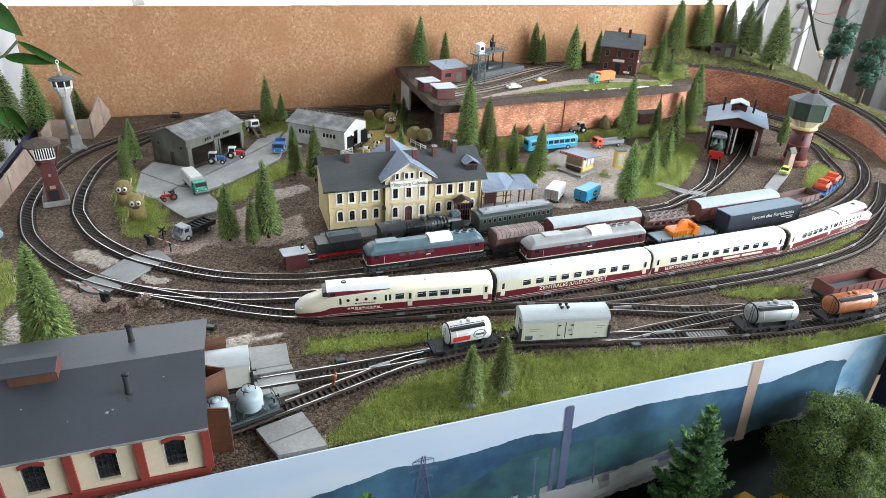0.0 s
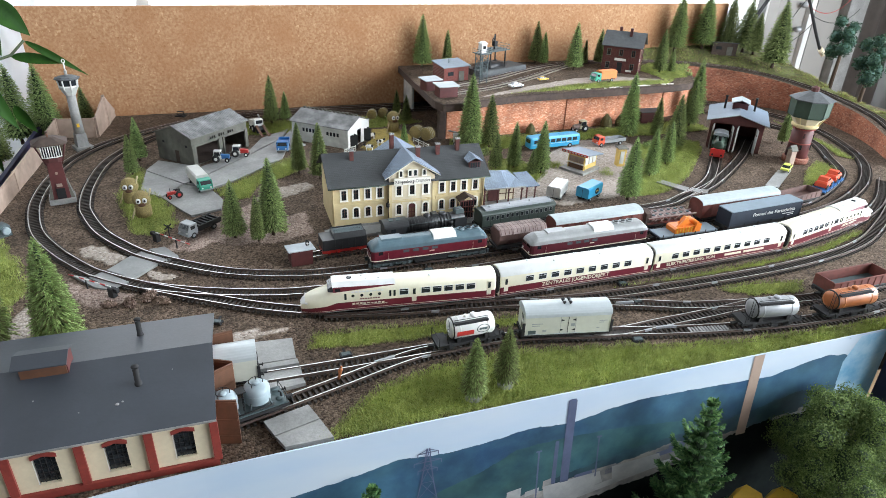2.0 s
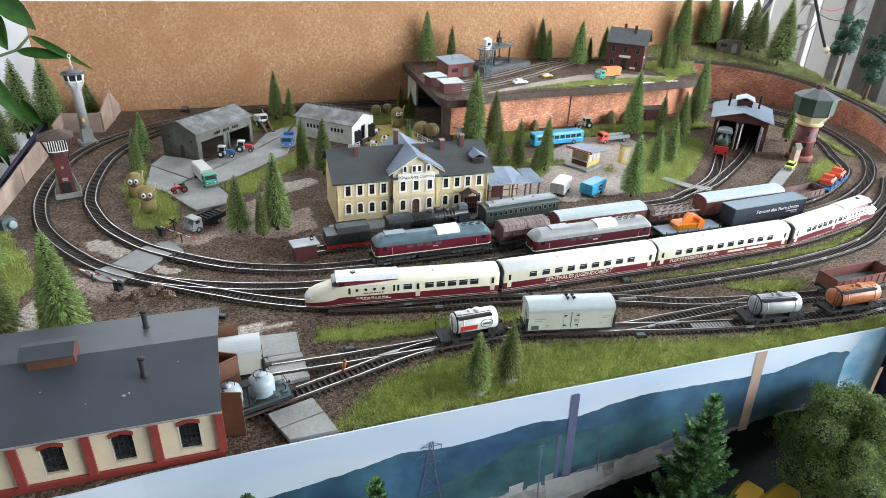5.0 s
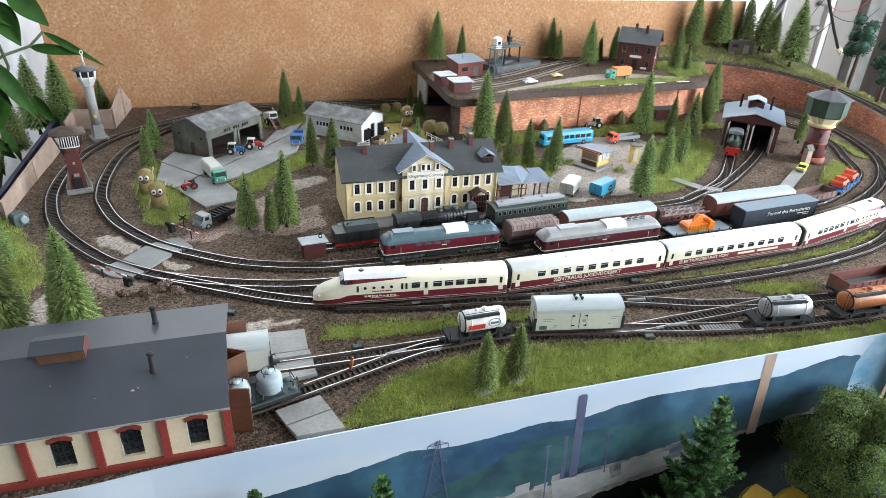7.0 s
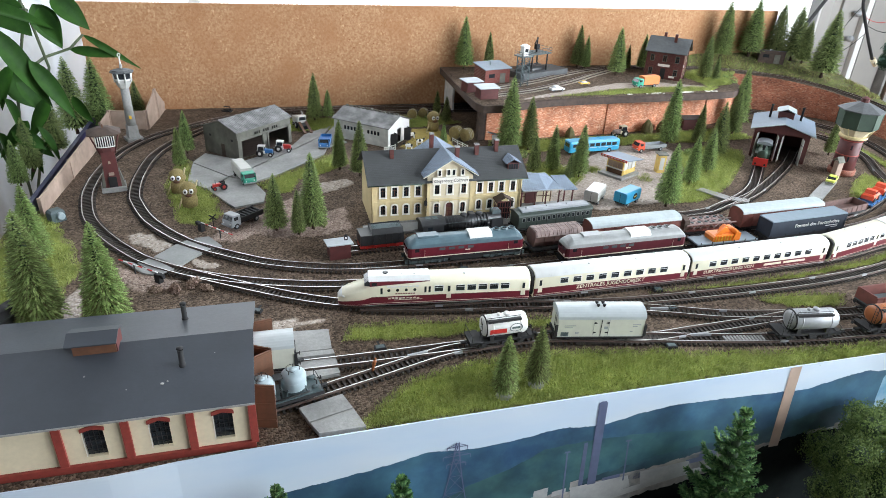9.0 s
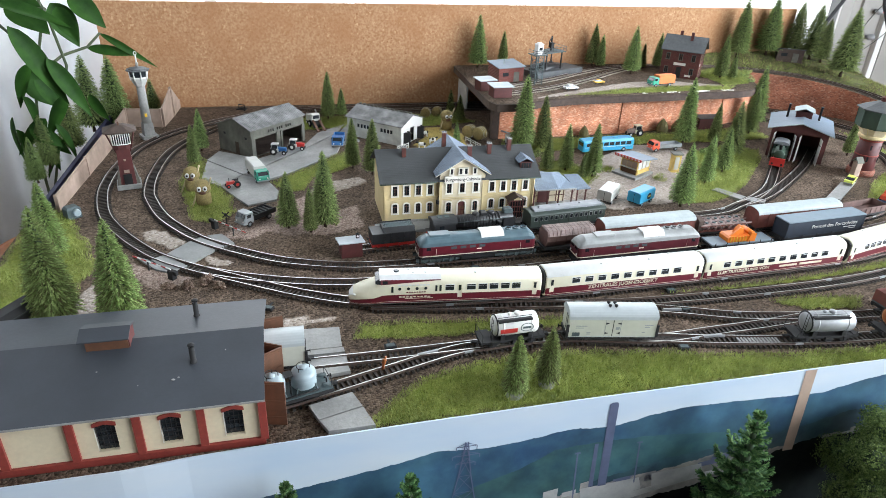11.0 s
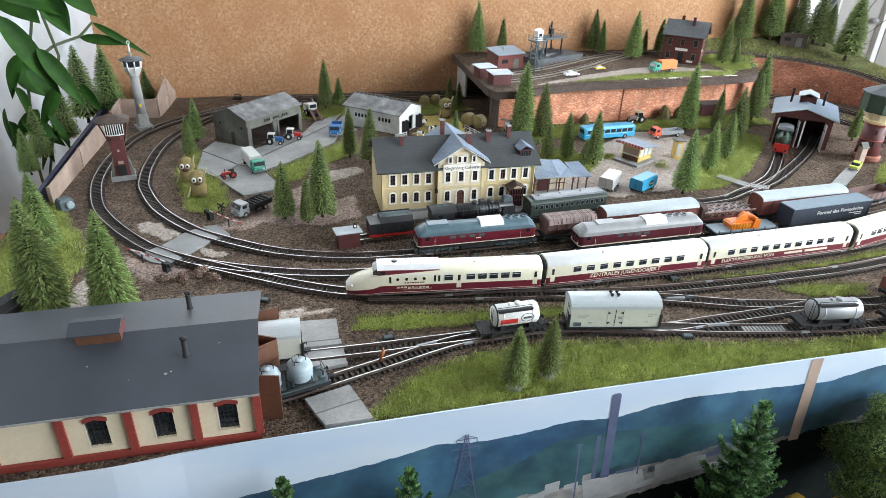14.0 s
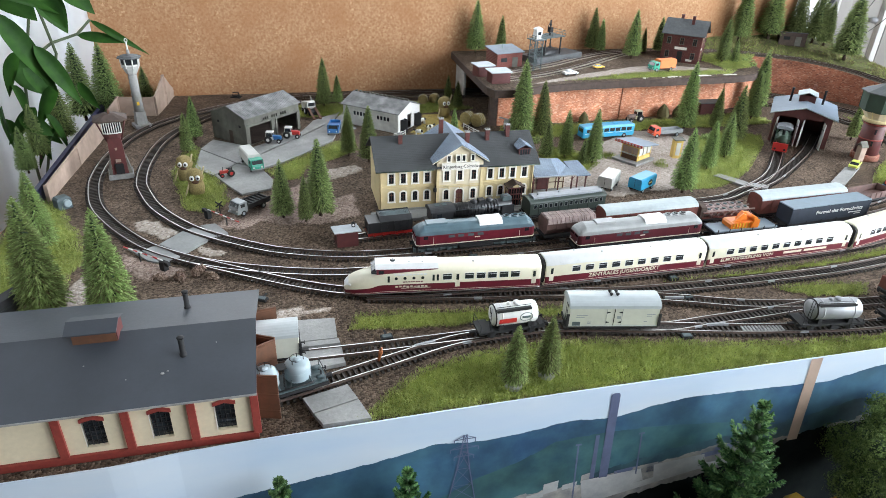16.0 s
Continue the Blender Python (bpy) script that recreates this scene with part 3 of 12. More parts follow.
def poster():
    t = thing("landscape_poster", "glossy printed backdrop of hills and factory chimneys", "poster")
    cols = [-0.42 + 1.05 * i / 70 for i in range(71)]
    part("sheet", Shape().loft([[(x, edge_y(x), -0.3), (x, edge_y(x) + 0.0012, -0.3), (x, edge_y(x) + 0.0012, 0.002), (x, edge_y(x), 0.002 + 0.0006 * noise.noise(Vector((x * 9, 0, 1))))] for x in cols]), M["print_sky"], t)

    def flat(name, pts, mat, lift):
        lift *= 0.35
        part(name, Shape().loft([[(x, edge_y(x) - lift, z) for x, z in pts], [(x, edge_y(x) - lift + 0.00004, z) for x, z in pts]]), mat, t)

    def rough(line, amp=0.0012):
        out = []
        for (a, b), (c, d) in zip(line, line[1:]):
            k = max(4, int((c - a) / 0.0022))
            for i in range(k):
                q = i / k
                x = a + (c - a) * q
                out.append((x, b + (d - b) * q + amp * (noise.noise(Vector((x * 90, 0, 3))) + 0.6 * noise.noise(Vector((x * 330, 0, 5))))))
        return out + [line[-1]]

    def range_of(name, line, mat, lift, bottom=-0.3, amp=0.0012):
        """A printed strip from a ragged skyline down."""
        lift *= 0.35
        part(name, Shape().loft([[(x, edge_y(x) - lift, bottom), (x, edge_y(x) - lift + 0.00004, bottom), (x, edge_y(x) - lift + 0.00004, z), (x, edge_y(x) - lift, z)] for x, z in rough(line, amp)]), mat, t)

    range_of("far_hill", [(-0.42, -0.075), (-0.2, -0.068), (-0.036, -0.051), (0.021, -0.045), (0.067, -0.039), (0.101, -0.032), (0.140, -0.037), (0.181, -0.035), (0.218, -0.030), (0.262, -0.034), (0.301, -0.026), (0.336, -0.023), (0.418, -0.026), (0.479, -0.029), (0.517, -0.021), (0.544, -0.017), (0.571, -0.020), (0.587, -0.03)], M["print_hill"], 0.0003)
    range_of("near_hill", [(0.06, -0.12), (0.142, -0.079), (0.178, -0.068), (0.209, -0.052), (0.247, -0.05), (0.304, -0.052), (0.37, -0.06), (0.44, -0.075), (0.5, -0.09)], M["print_hill2"], 0.0006)
    range_of("wooded_ridge", [(0.25, -0.1), (0.3, -0.09), (0.34, -0.083), (0.4, -0.08), (0.47, -0.07), (0.52, -0.058), (0.575, -0.06)], M["print_wood"], 0.0007, amp=0.003)
    range_of("factory_strip", [(-0.2, -0.13), (0.05, -0.125), (0.182, -0.112), (0.233, -0.111), (0.268, -0.108), (0.304, -0.102), (0.346, -0.096), (0.376, -0.089), (0.446, -0.094), (0.488, -0.092), (0.58, -0.088)], M["print_town"], 0.0009, amp=0.003)
    flat("blue_sky_strip", [(0.572, -0.03), (0.585, 0.0), (0.629, 0.001), (0.629, -0.3), (0.59, -0.3)], M["print_blue"], 0.0005)
    flat("chimney", [(0.2535, -0.007), (0.256, -0.0055), (0.2605, -0.0058), (0.262, -0.008), (0.266, -0.107), (0.2575, -0.107)], M["print_chimney"], 0.0012)
    flat("chimney", [(0.2465, -0.052), (0.25, -0.052), (0.2525, -0.106), (0.248, -0.106)], M["print_chimney"], 0.0012)
    flat("chimney", [(0.45, 0.0015), (0.4625, 0.0015), (0.469, -0.1), (0.4575, -0.1)], M["print_chimney2"], 0.0012)
    rng = random.Random(4)
    for i in range(22):
        x = 0.19 + i * 0.0172 + rng.uniform(-0.004, 0.004)
        z = -0.116 + 0.02 * (x - 0.19) / 0.28 + rng.uniform(-0.006, 0.003)
        w, h = rng.uniform(0.006, 0.018), rng.uniform(0.005, 0.013)
        if 0.425 < x < 0.48:
            continue
        w *= 1.5
        flat("printed_building", [(x, z), (x + w, z + 0.002), (x + w, z + 0.002 + h), (x, z + h)], M[rng.choice(("print_pale", "print_chimney", "print_town", "print_pale"))], 0.00105)
    flat("pale_road", [(0.19, -0.139), (0.36, -0.112), (0.44, -0.109), (0.44, -0.114), (0.36, -0.119), (0.19, -0.15)], M["print_pale"], 0.0011)
    flat("printed_building", [(0.313, -0.102), (0.366, -0.099), (0.371, -0.118), (0.317, -0.124)], M["print_pale"], 0.00108)
    flat("printed_building", [(0.24, -0.107), (0.3, -0.104), (0.305, -0.12), (0.245, -0.135)], M["print_pale"], 0.00108)
    range_of("dark_foreground", [(-0.42, -0.15), (0.1, -0.16), (0.2, -0.165), (0.26, -0.15), (0.302, -0.136), (0.34, -0.131), (0.383, -0.124), (0.451, -0.099), (0.48, -0.09), (0.6, -0.09)], M["print_dark"], 0.00115, amp=0.004)
    for x, top, bot in ((0.231, -0.06, -0.135), (0.292, -0.058, -0.11)):
        flat("lamp_post", [(x - 0.0008, top), (x + 0.0008, top), (x + 0.0045, bot), (x + 0.003, bot)], M["print_chimney"], 0.0012)
        flat("lamp_head", [(x - 0.003, top - 0.001), (x + 0.003, top - 0.001), (x + 0.0025, top + 0.001), (x - 0.0025, top + 0.001)], M["print_chimney"], 0.0013)
    # pylon of thin printed strokes

    def stroke(a, b, w=0.0005):
        s = Shape()
        d = (Vector((b[0], 0, b[1])) - Vector((a[0], 0, a[1]))).normalized()
        p = Vector((d.z, 0, -d.x)) * w
        A, B = Vector((a[0], edge_y(a[0]) - 0.0006, a[1])), Vector((b[0], edge_y(b[0]) - 0.0006, b[1]))
        s.poly([A - p, A + p, B + p, B - p])
        part("pylon_bar", s, M["print_chimney"], t)
    lv = [(-0.026, 0.0012), (-0.045, 0.003), (-0.065, 0.0055), (-0.085, 0.009), (-0.105, 0.0125)]
    for (z0, w0), (z1, w1) in zip(lv, lv[1:]):
        for q in (-1, 1):
            stroke((0.126 + q * w0, z0), (0.126 + q * w1, z1))
            stroke((0.126 + q * w0, z0), (0.126 - q * w1, z1), 0.0003)
        stroke((0.126 - w1, z1), (0.126 + w1, z1), 0.0003)
    for z, w in ((-0.031, 0.009), (-0.041, 0.012), (-0.05, 0.0085)):
        stroke((0.126 - w, z), (0.126 + w, z), 0.0005)
        for q in (-1, 1):
            stroke((0.126 + q * w, z), (0.126 + q * w, z - 0.004), 0.0004)
            stroke((0.126 + q * w, z), (0.126, z + 0.004), 0.0003)


poster()
s = Shape().box(0.632, 0.668, 0.342, 0.377, -0.62, 0.03)
tagged(part("table_leg", s, M["navywood"]), "dark painted upright post of the table", "post", kind="structure")
s = Shape().box(-0.6, 1.2, 0.02, 0.365, -0.25, -0.235)
tagged(part("lower_shelf", s, M["black"]), "dark lower shelf in front of the printed backdrop", "shelf", kind="structure")


# ---------------------------------------------------------------- upper level
LIP = [(0.35, 1.345), (0.345, 1.2), (0.342, 1.06), (0.35, 1.036), (0.4, 1.04), (0.44, 1.056), (0.505, 1.07), (0.6, 1.077), (0.72, 1.084), (0.85, 1.09)]
RAMP = [(0.70, 1.312, UP), (0.84, 1.318, UP), (0.97, 1.3, UP), (1.08, 1.255, 0.074), (1.14, 1.21, 0.07), (1.2, 1.145, 0.06), (1.227, 1.05, 0.05), (1.212, 0.94, 0.043), (1.18, 0.86, 0.036), (1.12, 0.76, 0.028)]
ramp_line = spline(RAMP, 0.008)


def side(line, d):
    out = []
    for i, p in enumerate(line):
        t = line[min(i + 1, len(line) - 1)] - line[max(i - 1, 0)]
        t.z = 0
        t.normalize()
        out.append(p + Vector((-t.y, t.x, 0)) * d)
    return out


def upper_level():
    t = thing("upper_plateau", "raised upper level with dark brown edge", "plateau", kind="structure")
    edge = spline([LIP[0], LIP[1], LIP[2]], 0.01) + spline(LIP[3:], 0.01)
    s = Shape()
    ring = [(p.x, p.y) for p in edge] + [(0.9, 1.1), (0.94, 1.13), (0.96, 1.19), (0.985, 1.25), (1.0, 1.285), (1.02, 1.348), (0.354, 1.348)]
    top = [(x + 0.0012 * wavy(x, y, 70), y + 0.0015 * wavy(y, x, 80), UP - 0.0042) for x, y in ring]
    bot = [(x, y, z - 0.0125) for x, y, z in top]
    s.loft([bot, top], 0)
    part("deck", s, M["fascia"], t)
    s = Shape()
    k = len(ring)
    s.v += [(x * 0.998 + 0.0014, y * 0.997 + 0.0042, UP - 0.0034) for x, y, z in top]
    s.face(range(k))
    part("deck_ballast", s, M["soil"], t, "dark brown fine ballast")
    # brick panels of the retaining wall
    w = thing("retaining_wall", "orange printed brick panels under the upper level", "wall", kind="structure")
    xs = [(0.374, 1.088), (0.452, 1.085), (0.62, 1.095), (0.74, 1.11), (0.86, 1.126), (0.95, 1.16)]
    for i, ((xa, ya), (xb, yb)) in enumerate(zip(xs, xs[1:])):
        a = math.atan2(yb - ya, xb - xa)
        ln = math.hypot(xb - xa, yb - ya)
        part("brick_panel", Shape().box(0.0006, ln - 0.0006, 0, 0.004, GZ - 0.004, UP - 0.0169), M["wallbrick"], w, m=Matrix.Translation((xa, ya + (0.002 if i % 2 else 0), 0)) @ Matrix.Rotation(a, 4, "Z"))
    # tunnel mouth cheeks
    p = thing("tunnel_portal", "dark tunnel mouth under the raised level", "tunnel", kind="structure")
    part("pillar", Shape().box(0.36, 0.3735, 1.088, 1.1, GZ - 0.004, UP - 0.0169), M["fascia"], p)
    part("side_wall", Shape().box(0.362, 0.3665, 1.28, 1.345, GZ - 0.004, UP - 0.0169), M["barn_pale"], p)
    # Black sheet added across the tracks; the tunnel's darkness is put into its colour.
    part("inner_wall", Shape().box(0.55, 0.556, 1.1, 1.346, GZ - 0.004, UP - 0.0169), M["black"], p)
    # ramp round the right-hand end
    r = thing("ramp_embankment", "curved ramp faced with weathered red brick", "embankment", kind="structure")
    body = ramp_line[30:]
    inner, outer = side(body, -0.022), side(body, 0.03)
    s = Shape()
    for a, b in zip(inner, inner[1:]):
        s.poly([(a.x, a.y, GZ - 0.003), (b.x, b.y, GZ - 0.003), (b.x, b.y, b.z - 0.004), (a.x, a.y, a.z - 0.004)])
    part("brick_face", s, M["wallbrick_dark"], r)
    s = Shape()
    rows = [side(body, d) for d in (-0.0225, -0.01, 0.01, 0.016)]
    b0 = len(s.v)
    n = len(body)
    for k, row in enumerate(rows):
        s.v += [(p.x, p.y, p.z - 0.0045 + (0.0015 * wavy(p.x, p.y, 60) if k in (0, 3) else 0)) for p in row]
    for k in range(3):
        for i in range(n - 1):
            s.face((b0 + k * n + i, b0 + k * n + i + 1, b0 + (k + 1) * n + i + 1, b0 + (k + 1) * n + i), 0, True)
    part("ramp_top", s, M["soil"], r)
    # grassy bank rising behind the ramp to the cork wall and round the corner
    foot = side(ramp_line[22:], 0.0135)
    crest = spline([(0.86, 1.347, 0.088), (1.0, 1.347, 0.099), (1.1, 1.347, 0.1), (1.168, 1.347, 0.099), (1.245, 1.355, 0.092), (1.285, 1.28, 0.077), (1.278, 1.15, 0.058), (1.263, 1.05, 0.047), (1.247, 0.93, 0.04), (1.212, 0.845, 0.033), (1.15, 0.745, 0.025)], 0.004)
    n, m = 110, 12
    s = Shape()
    for i in range(n + 1):
        a, c = foot[int(i / n * (len(foot) - 1))], crest[int(i / n * (len(crest) - 1))]
        for k in range(m + 1):
            q = k / m
            p = a.lerp(c, q)
            z = a.z - 0.0045 + (c.z - a.z + 0.0045) * q ** 0.75
            s.v.append((p.x, p.y, z + (0.0035 * wavy(p.x, p.y, 35) + 0.001 * wavy(p.x, p.y, 140)) * min(1, q * 4)))
    w = m + 1
    for i in range(n):
        for k in range(m):
            s.face((i * w + k, (i + 1) * w + k, (i + 1) * w + k + 1, i * w + k + 1), 0, True)
        p, q = s.v[i * w + m], s.v[(i + 1) * w + m]
        s.poly([(p[0], p[1], -0.05), p, q, (q[0], q[1], -0.05)])
    BANK[:] = s.v
    part("bank", s, M["bank"], r, "rough brown and green grassy bank")


BANK = []
upper_level()
rng = random.Random(19)
st = Shape()
for _ in range(110):
    x = rng.uniform(0.655, 0.86)
    y = 1.0885 + 0.012 * (x - 0.655) / 0.2 + rng.uniform(0, 0.006)
    if math.sin(x * 90) < -0.25:
        continue
    st.blob((x, y, UP - 0.003), (rng.uniform(0.001, 0.0045), rng.uniform(0.0008, 0.002), rng.uniform(0.0006, 0.0014)), 6, 4, rng.randint(1, 99))
tagged(part("pale_chips", st, M["stone"]), "flat pale plaster chips lying along the plateau edge", "stones", kind="stuff")

# ---------------------------------------------------------------- railway tracks
LINES = dict(
    outer=[(0.5, 1.318), (0.25, 1.318), (0.1, 1.316), (0.0, 1.304), (-0.085, 1.27), (-0.147, 1.226), (-0.208, 1.165), (-0.244, 1.095), (-0.259, 1.012), (-0.261, 0.94), (-0.255, 0.888), (-0.238, 0.825), (-0.207, 0.767), (-0.17, 0.716), (-0.148, 0.694), (-0.128, 0.678), (-0.107, 0.663), (-0.068, 0.637), (-0.03, 0.613), (0.005, 0.5925), (0.05, 0.572), (0.1, 0.559), (0.15, 0.5535), (0.25, 0.5505), (0.44, 0.554), (0.64, 0.564), (0.75, 0.583), (0.84, 0.61), (0.93, 0.655), (1.02, 0.725)],
    middle=[(-0.107, 0.663), (-0.068, 0.6435), (-0.03, 0.629), (0.009, 0.6175), (0.056, 0.609), (0.15, 0.6055), (0.28, 0.611), (0.45, 0.618), (0.62, 0.623), (0.74, 0.634), (0.85, 0.66), (0.95, 0.708), (1.02, 0.76), (1.07, 0.815), (1.106, 0.88), (1.136, 0.965), (1.142, 1.04), (1.115, 1.12), (1.06, 1.19), (0.98, 1.25), (0.85, 1.3), (0.7, 1.318), (0.5, 1.318)],
    inner=[(0.5, 1.282), (0.2, 1.282), (0.05, 1.279), (-0.04, 1.262), (-0.098, 1.228), (-0.157, 1.152), (-0.191, 1.072), (-0.201, 0.978), (-0.198, 0.907), (-0.188, 0.866), (-0.165, 0.81), (-0.128, 0.756), (-0.095, 0.723), (-0.034, 0.68), (0.011, 0.66), (0.06, 0.647), (0.11, 0.643), (0.15, 0.643), (0.292, 0.647), (0.45, 0.656), (0.623, 0.661), (0.726, 0.668), (0.796, 0.677), (0.855, 0.697), (0.93, 0.737), (0.98, 0.775), (1.014, 0.831), (1.06, 0.91), (1.07, 1.0), (1.035, 1.09), (0.95, 1.18), (0.85, 1.25), (0.7, 1.282), (0.5, 1.282)],
    platform=[(0.07, 0.688), (0.155, 0.694), (0.29, 0.706), (0.40, 0.717), (0.5, 0.716), (0.589, 0.722), (0.637, 0.741), (0.688, 0.767), (0.734, 0.801), (0.791, 0.861), (0.84, 0.917), (0.9, 0.987)],
    shed_lead=[(0.637, 0.741), (0.68, 0.755), (0.722, 0.777), (0.785, 0.82), (0.866, 0.882), (0.94, 0.95)],
    freight=[(0.07, 0.560), (0.15, 0.545), (0.25, 0.532), (0.33, 0.521), (0.40, 0.517), (0.49, 0.516), (0.60, 0.519), (0.70, 0.531), (0.78, 0.551), (0.86, 0.592), (0.93, 0.635)],
    siding=[(0.25, 0.532), (0.33, 0.514), (0.392, 0.495), (0.456, 0.474), (0.553, 0.458), (0.62, 0.453), (0.7, 0.458), (0.8, 0.48)],
    crossover=[(0.27, 0.4675), (0.342, 0.453), (0.40, 0.4545), (0.47, 0.457), (0.53, 0.462)],
    front=[(-0.118, 0.3995), (-0.07, 0.412), (-0.014, 0.425), (0.034, 0.439), (0.075, 0.451), (0.131, 0.4675), (0.164, 0.4715), (0.223, 0.4735), (0.279, 0.466), (0.336, 0.455), (0.392, 0.442), (0.45, 0.431), (0.513, 0.422), (0.567, 0.418), (0.633, 0.417), (0.75, 0.43)],
    stall=[(-0.3, 0.474), (-0.05, 0.473), (0.06, 0.4725), (0.095, 0.473), (0.147, 0.474), (0.19, 0.4745)],
    upper_a=[(0.40, 1.15, UP), (0.513, 1.205, UP), (0.601, 1.262, UP), (0.68, 1.302, UP), (0.76, 1.316, UP)],
    upper_b=[(0.392, 1.103, UP), (0.483, 1.136, UP), (0.584, 1.196, UP), (0.66, 1.252, UP), (0.74, 1.305, UP)],
    ramp=RAMP,
)
RAILS = {k: spline(v, 0.003) for k, v in LINES.items()}


def at(line, s):
    """Place and heading on a track, s metres from its start."""
    P = RAILS[line]
    acc = 0.0
    for a, b in zip(P, P[1:]):
        d = (b - a).length
        if acc + d >= s:
            return a.lerp(b, (s - acc) / d), math.atan2(b.y - a.y, b.x - a.x)
        acc += d
    return P[-1].copy(), math.atan2(P[-1].y - P[-2].y, P[-1].x - P[-2].x)


def s_of(line, x, lo=None):
    """Distance along a track to where it first passes the given x after lo metres, on its front run."""
    P, acc = RAILS[line], 0.0
    for a, b in zip(P, P[1:]):
        acc += (b - a).length
        if b.x >= x and (b.x > a.x) and b.y < 1.0 and acc > (lo or 0):
            return acc
    return acc


def on_track(line, x, length):
    """Pose of a vehicle whose left end stands at x: both ends lie on the track."""
    s = s_of(line, x)
    a, _ = at(line, s + 0.12 * length)
    b, _ = at(line, s + 0.88 * length)
    c = (a + b) / 2
    return Matrix.Translation(c) @ Matrix.Rotation(math.atan2(b.y - a.y, b.x - a.x), 4, "Z"), s + length


SLEEPER = Shape().box(-0.0011, 0.0011, -0.0105, 0.0105, -0.0042, -0.0022).mesh("sleeper", [M["sleeper"]])
# Short silver bits put on the rails stand for reflections off their tops.
GLINT = Shape().box(-0.0042, 0.0042, -0.0009, 0.0009, -0.0022, 0.0001).mesh("rail_joiner", [M["silver"]])
SINGLE = {"front", "stall", "freight"}


def track(name):
    P = RAILS[name]
    t = thing("railway_track", "model railway track with steel rails on dark sleepers", "track", kind="structure")
    lens, acc = [0.0], 0.0
    for a, b in zip(P, P[1:]):
        acc += (b - a).length
        lens.append(acc)
    for d in (-0.0064, 0.0064):
        q = side(P, d)
        s = Shape()
        rings = []
        for i, p in enumerate(q):
            tg = (q[min(i + 1, len(q) - 1)] - q[max(i - 1, 0)]).normalized()
            nx, ny = -tg.y, tg.x
            rings.append([(p.x + nx * u, p.y + ny * u, p.z + w) for u, w in ((-0.0009, -0.0022), (0.0009, -0.0022), (0.00055, -0.0012), (0.00055, 0), (-0.00055, 0), (-0.00055, -0.0012))])
        s.loft(rings[::-1])
        s.m = [1] * len(s.f)
        k = len(rings[0])
        for f in range(len(rings) - 1):
            s.m[f * k + 3] = 0
        part("rail", s, [M["rail"], M["rail_side"]], t)
    # added reflection glints, only along the near right-hand runs
    if name not in ("upper_a", "upper_b", "ramp"):
        for q in range(int(acc / 0.083)):
            sj = 0.03 + q * 0.083
            jj = max(i for i in range(len(lens)) if lens[i] <= sj)
            a, b = P[jj], P[min(jj + 1, len(P) - 1)]
            hd = math.atan2(b.y - a.y, b.x - a.x)
            if a.x < 0.12 or a.y > 0.85:
                continue
            for d in ((-0.0064,) if q % 2 else (0.0064,)):
                part("rail_joiner", GLINT, M["silver"], t, m=Matrix.Translation(a) @ Matrix.Rotation(hd, 4, "Z") @ Matrix.Translation((0.011 if d > 0 else 0, d, 0)))
    k = int(acc / 0.0052)
    joined = Shape()
    one = Shape().box(-0.0011, 0.0011, -0.0105, 0.0105, -0.0042, -0.0022)
    j = 0
    for i in range(k):
        s = (i + 0.5) * 0.0052
        while j < len(lens) - 2 and lens[j + 1] < s:
            j += 1
        a, b = P[j], P[j + 1]
        p = a.lerp(b, (s - lens[j]) / max(1e-9, lens[j + 1] - lens[j]))
        m = Matrix.Translation(p) @ Matrix.Rotation(math.atan2(b.y - a.y, b.x - a.x), 4, "Z")
        if name in SINGLE and -0.05 < p.x < 0.72:
            part("sleeper", SLEEPER, M["sleeper"], t, m=m)
        else:
            joined.add(one, m)
    if joined.v:
        tagged(part("sleepers", joined, M["sleeper_pale" if name in ("upper_a", "upper_b") else "sleeper"], t), kind="stuff")


for nm in LINES:
    track(nm)

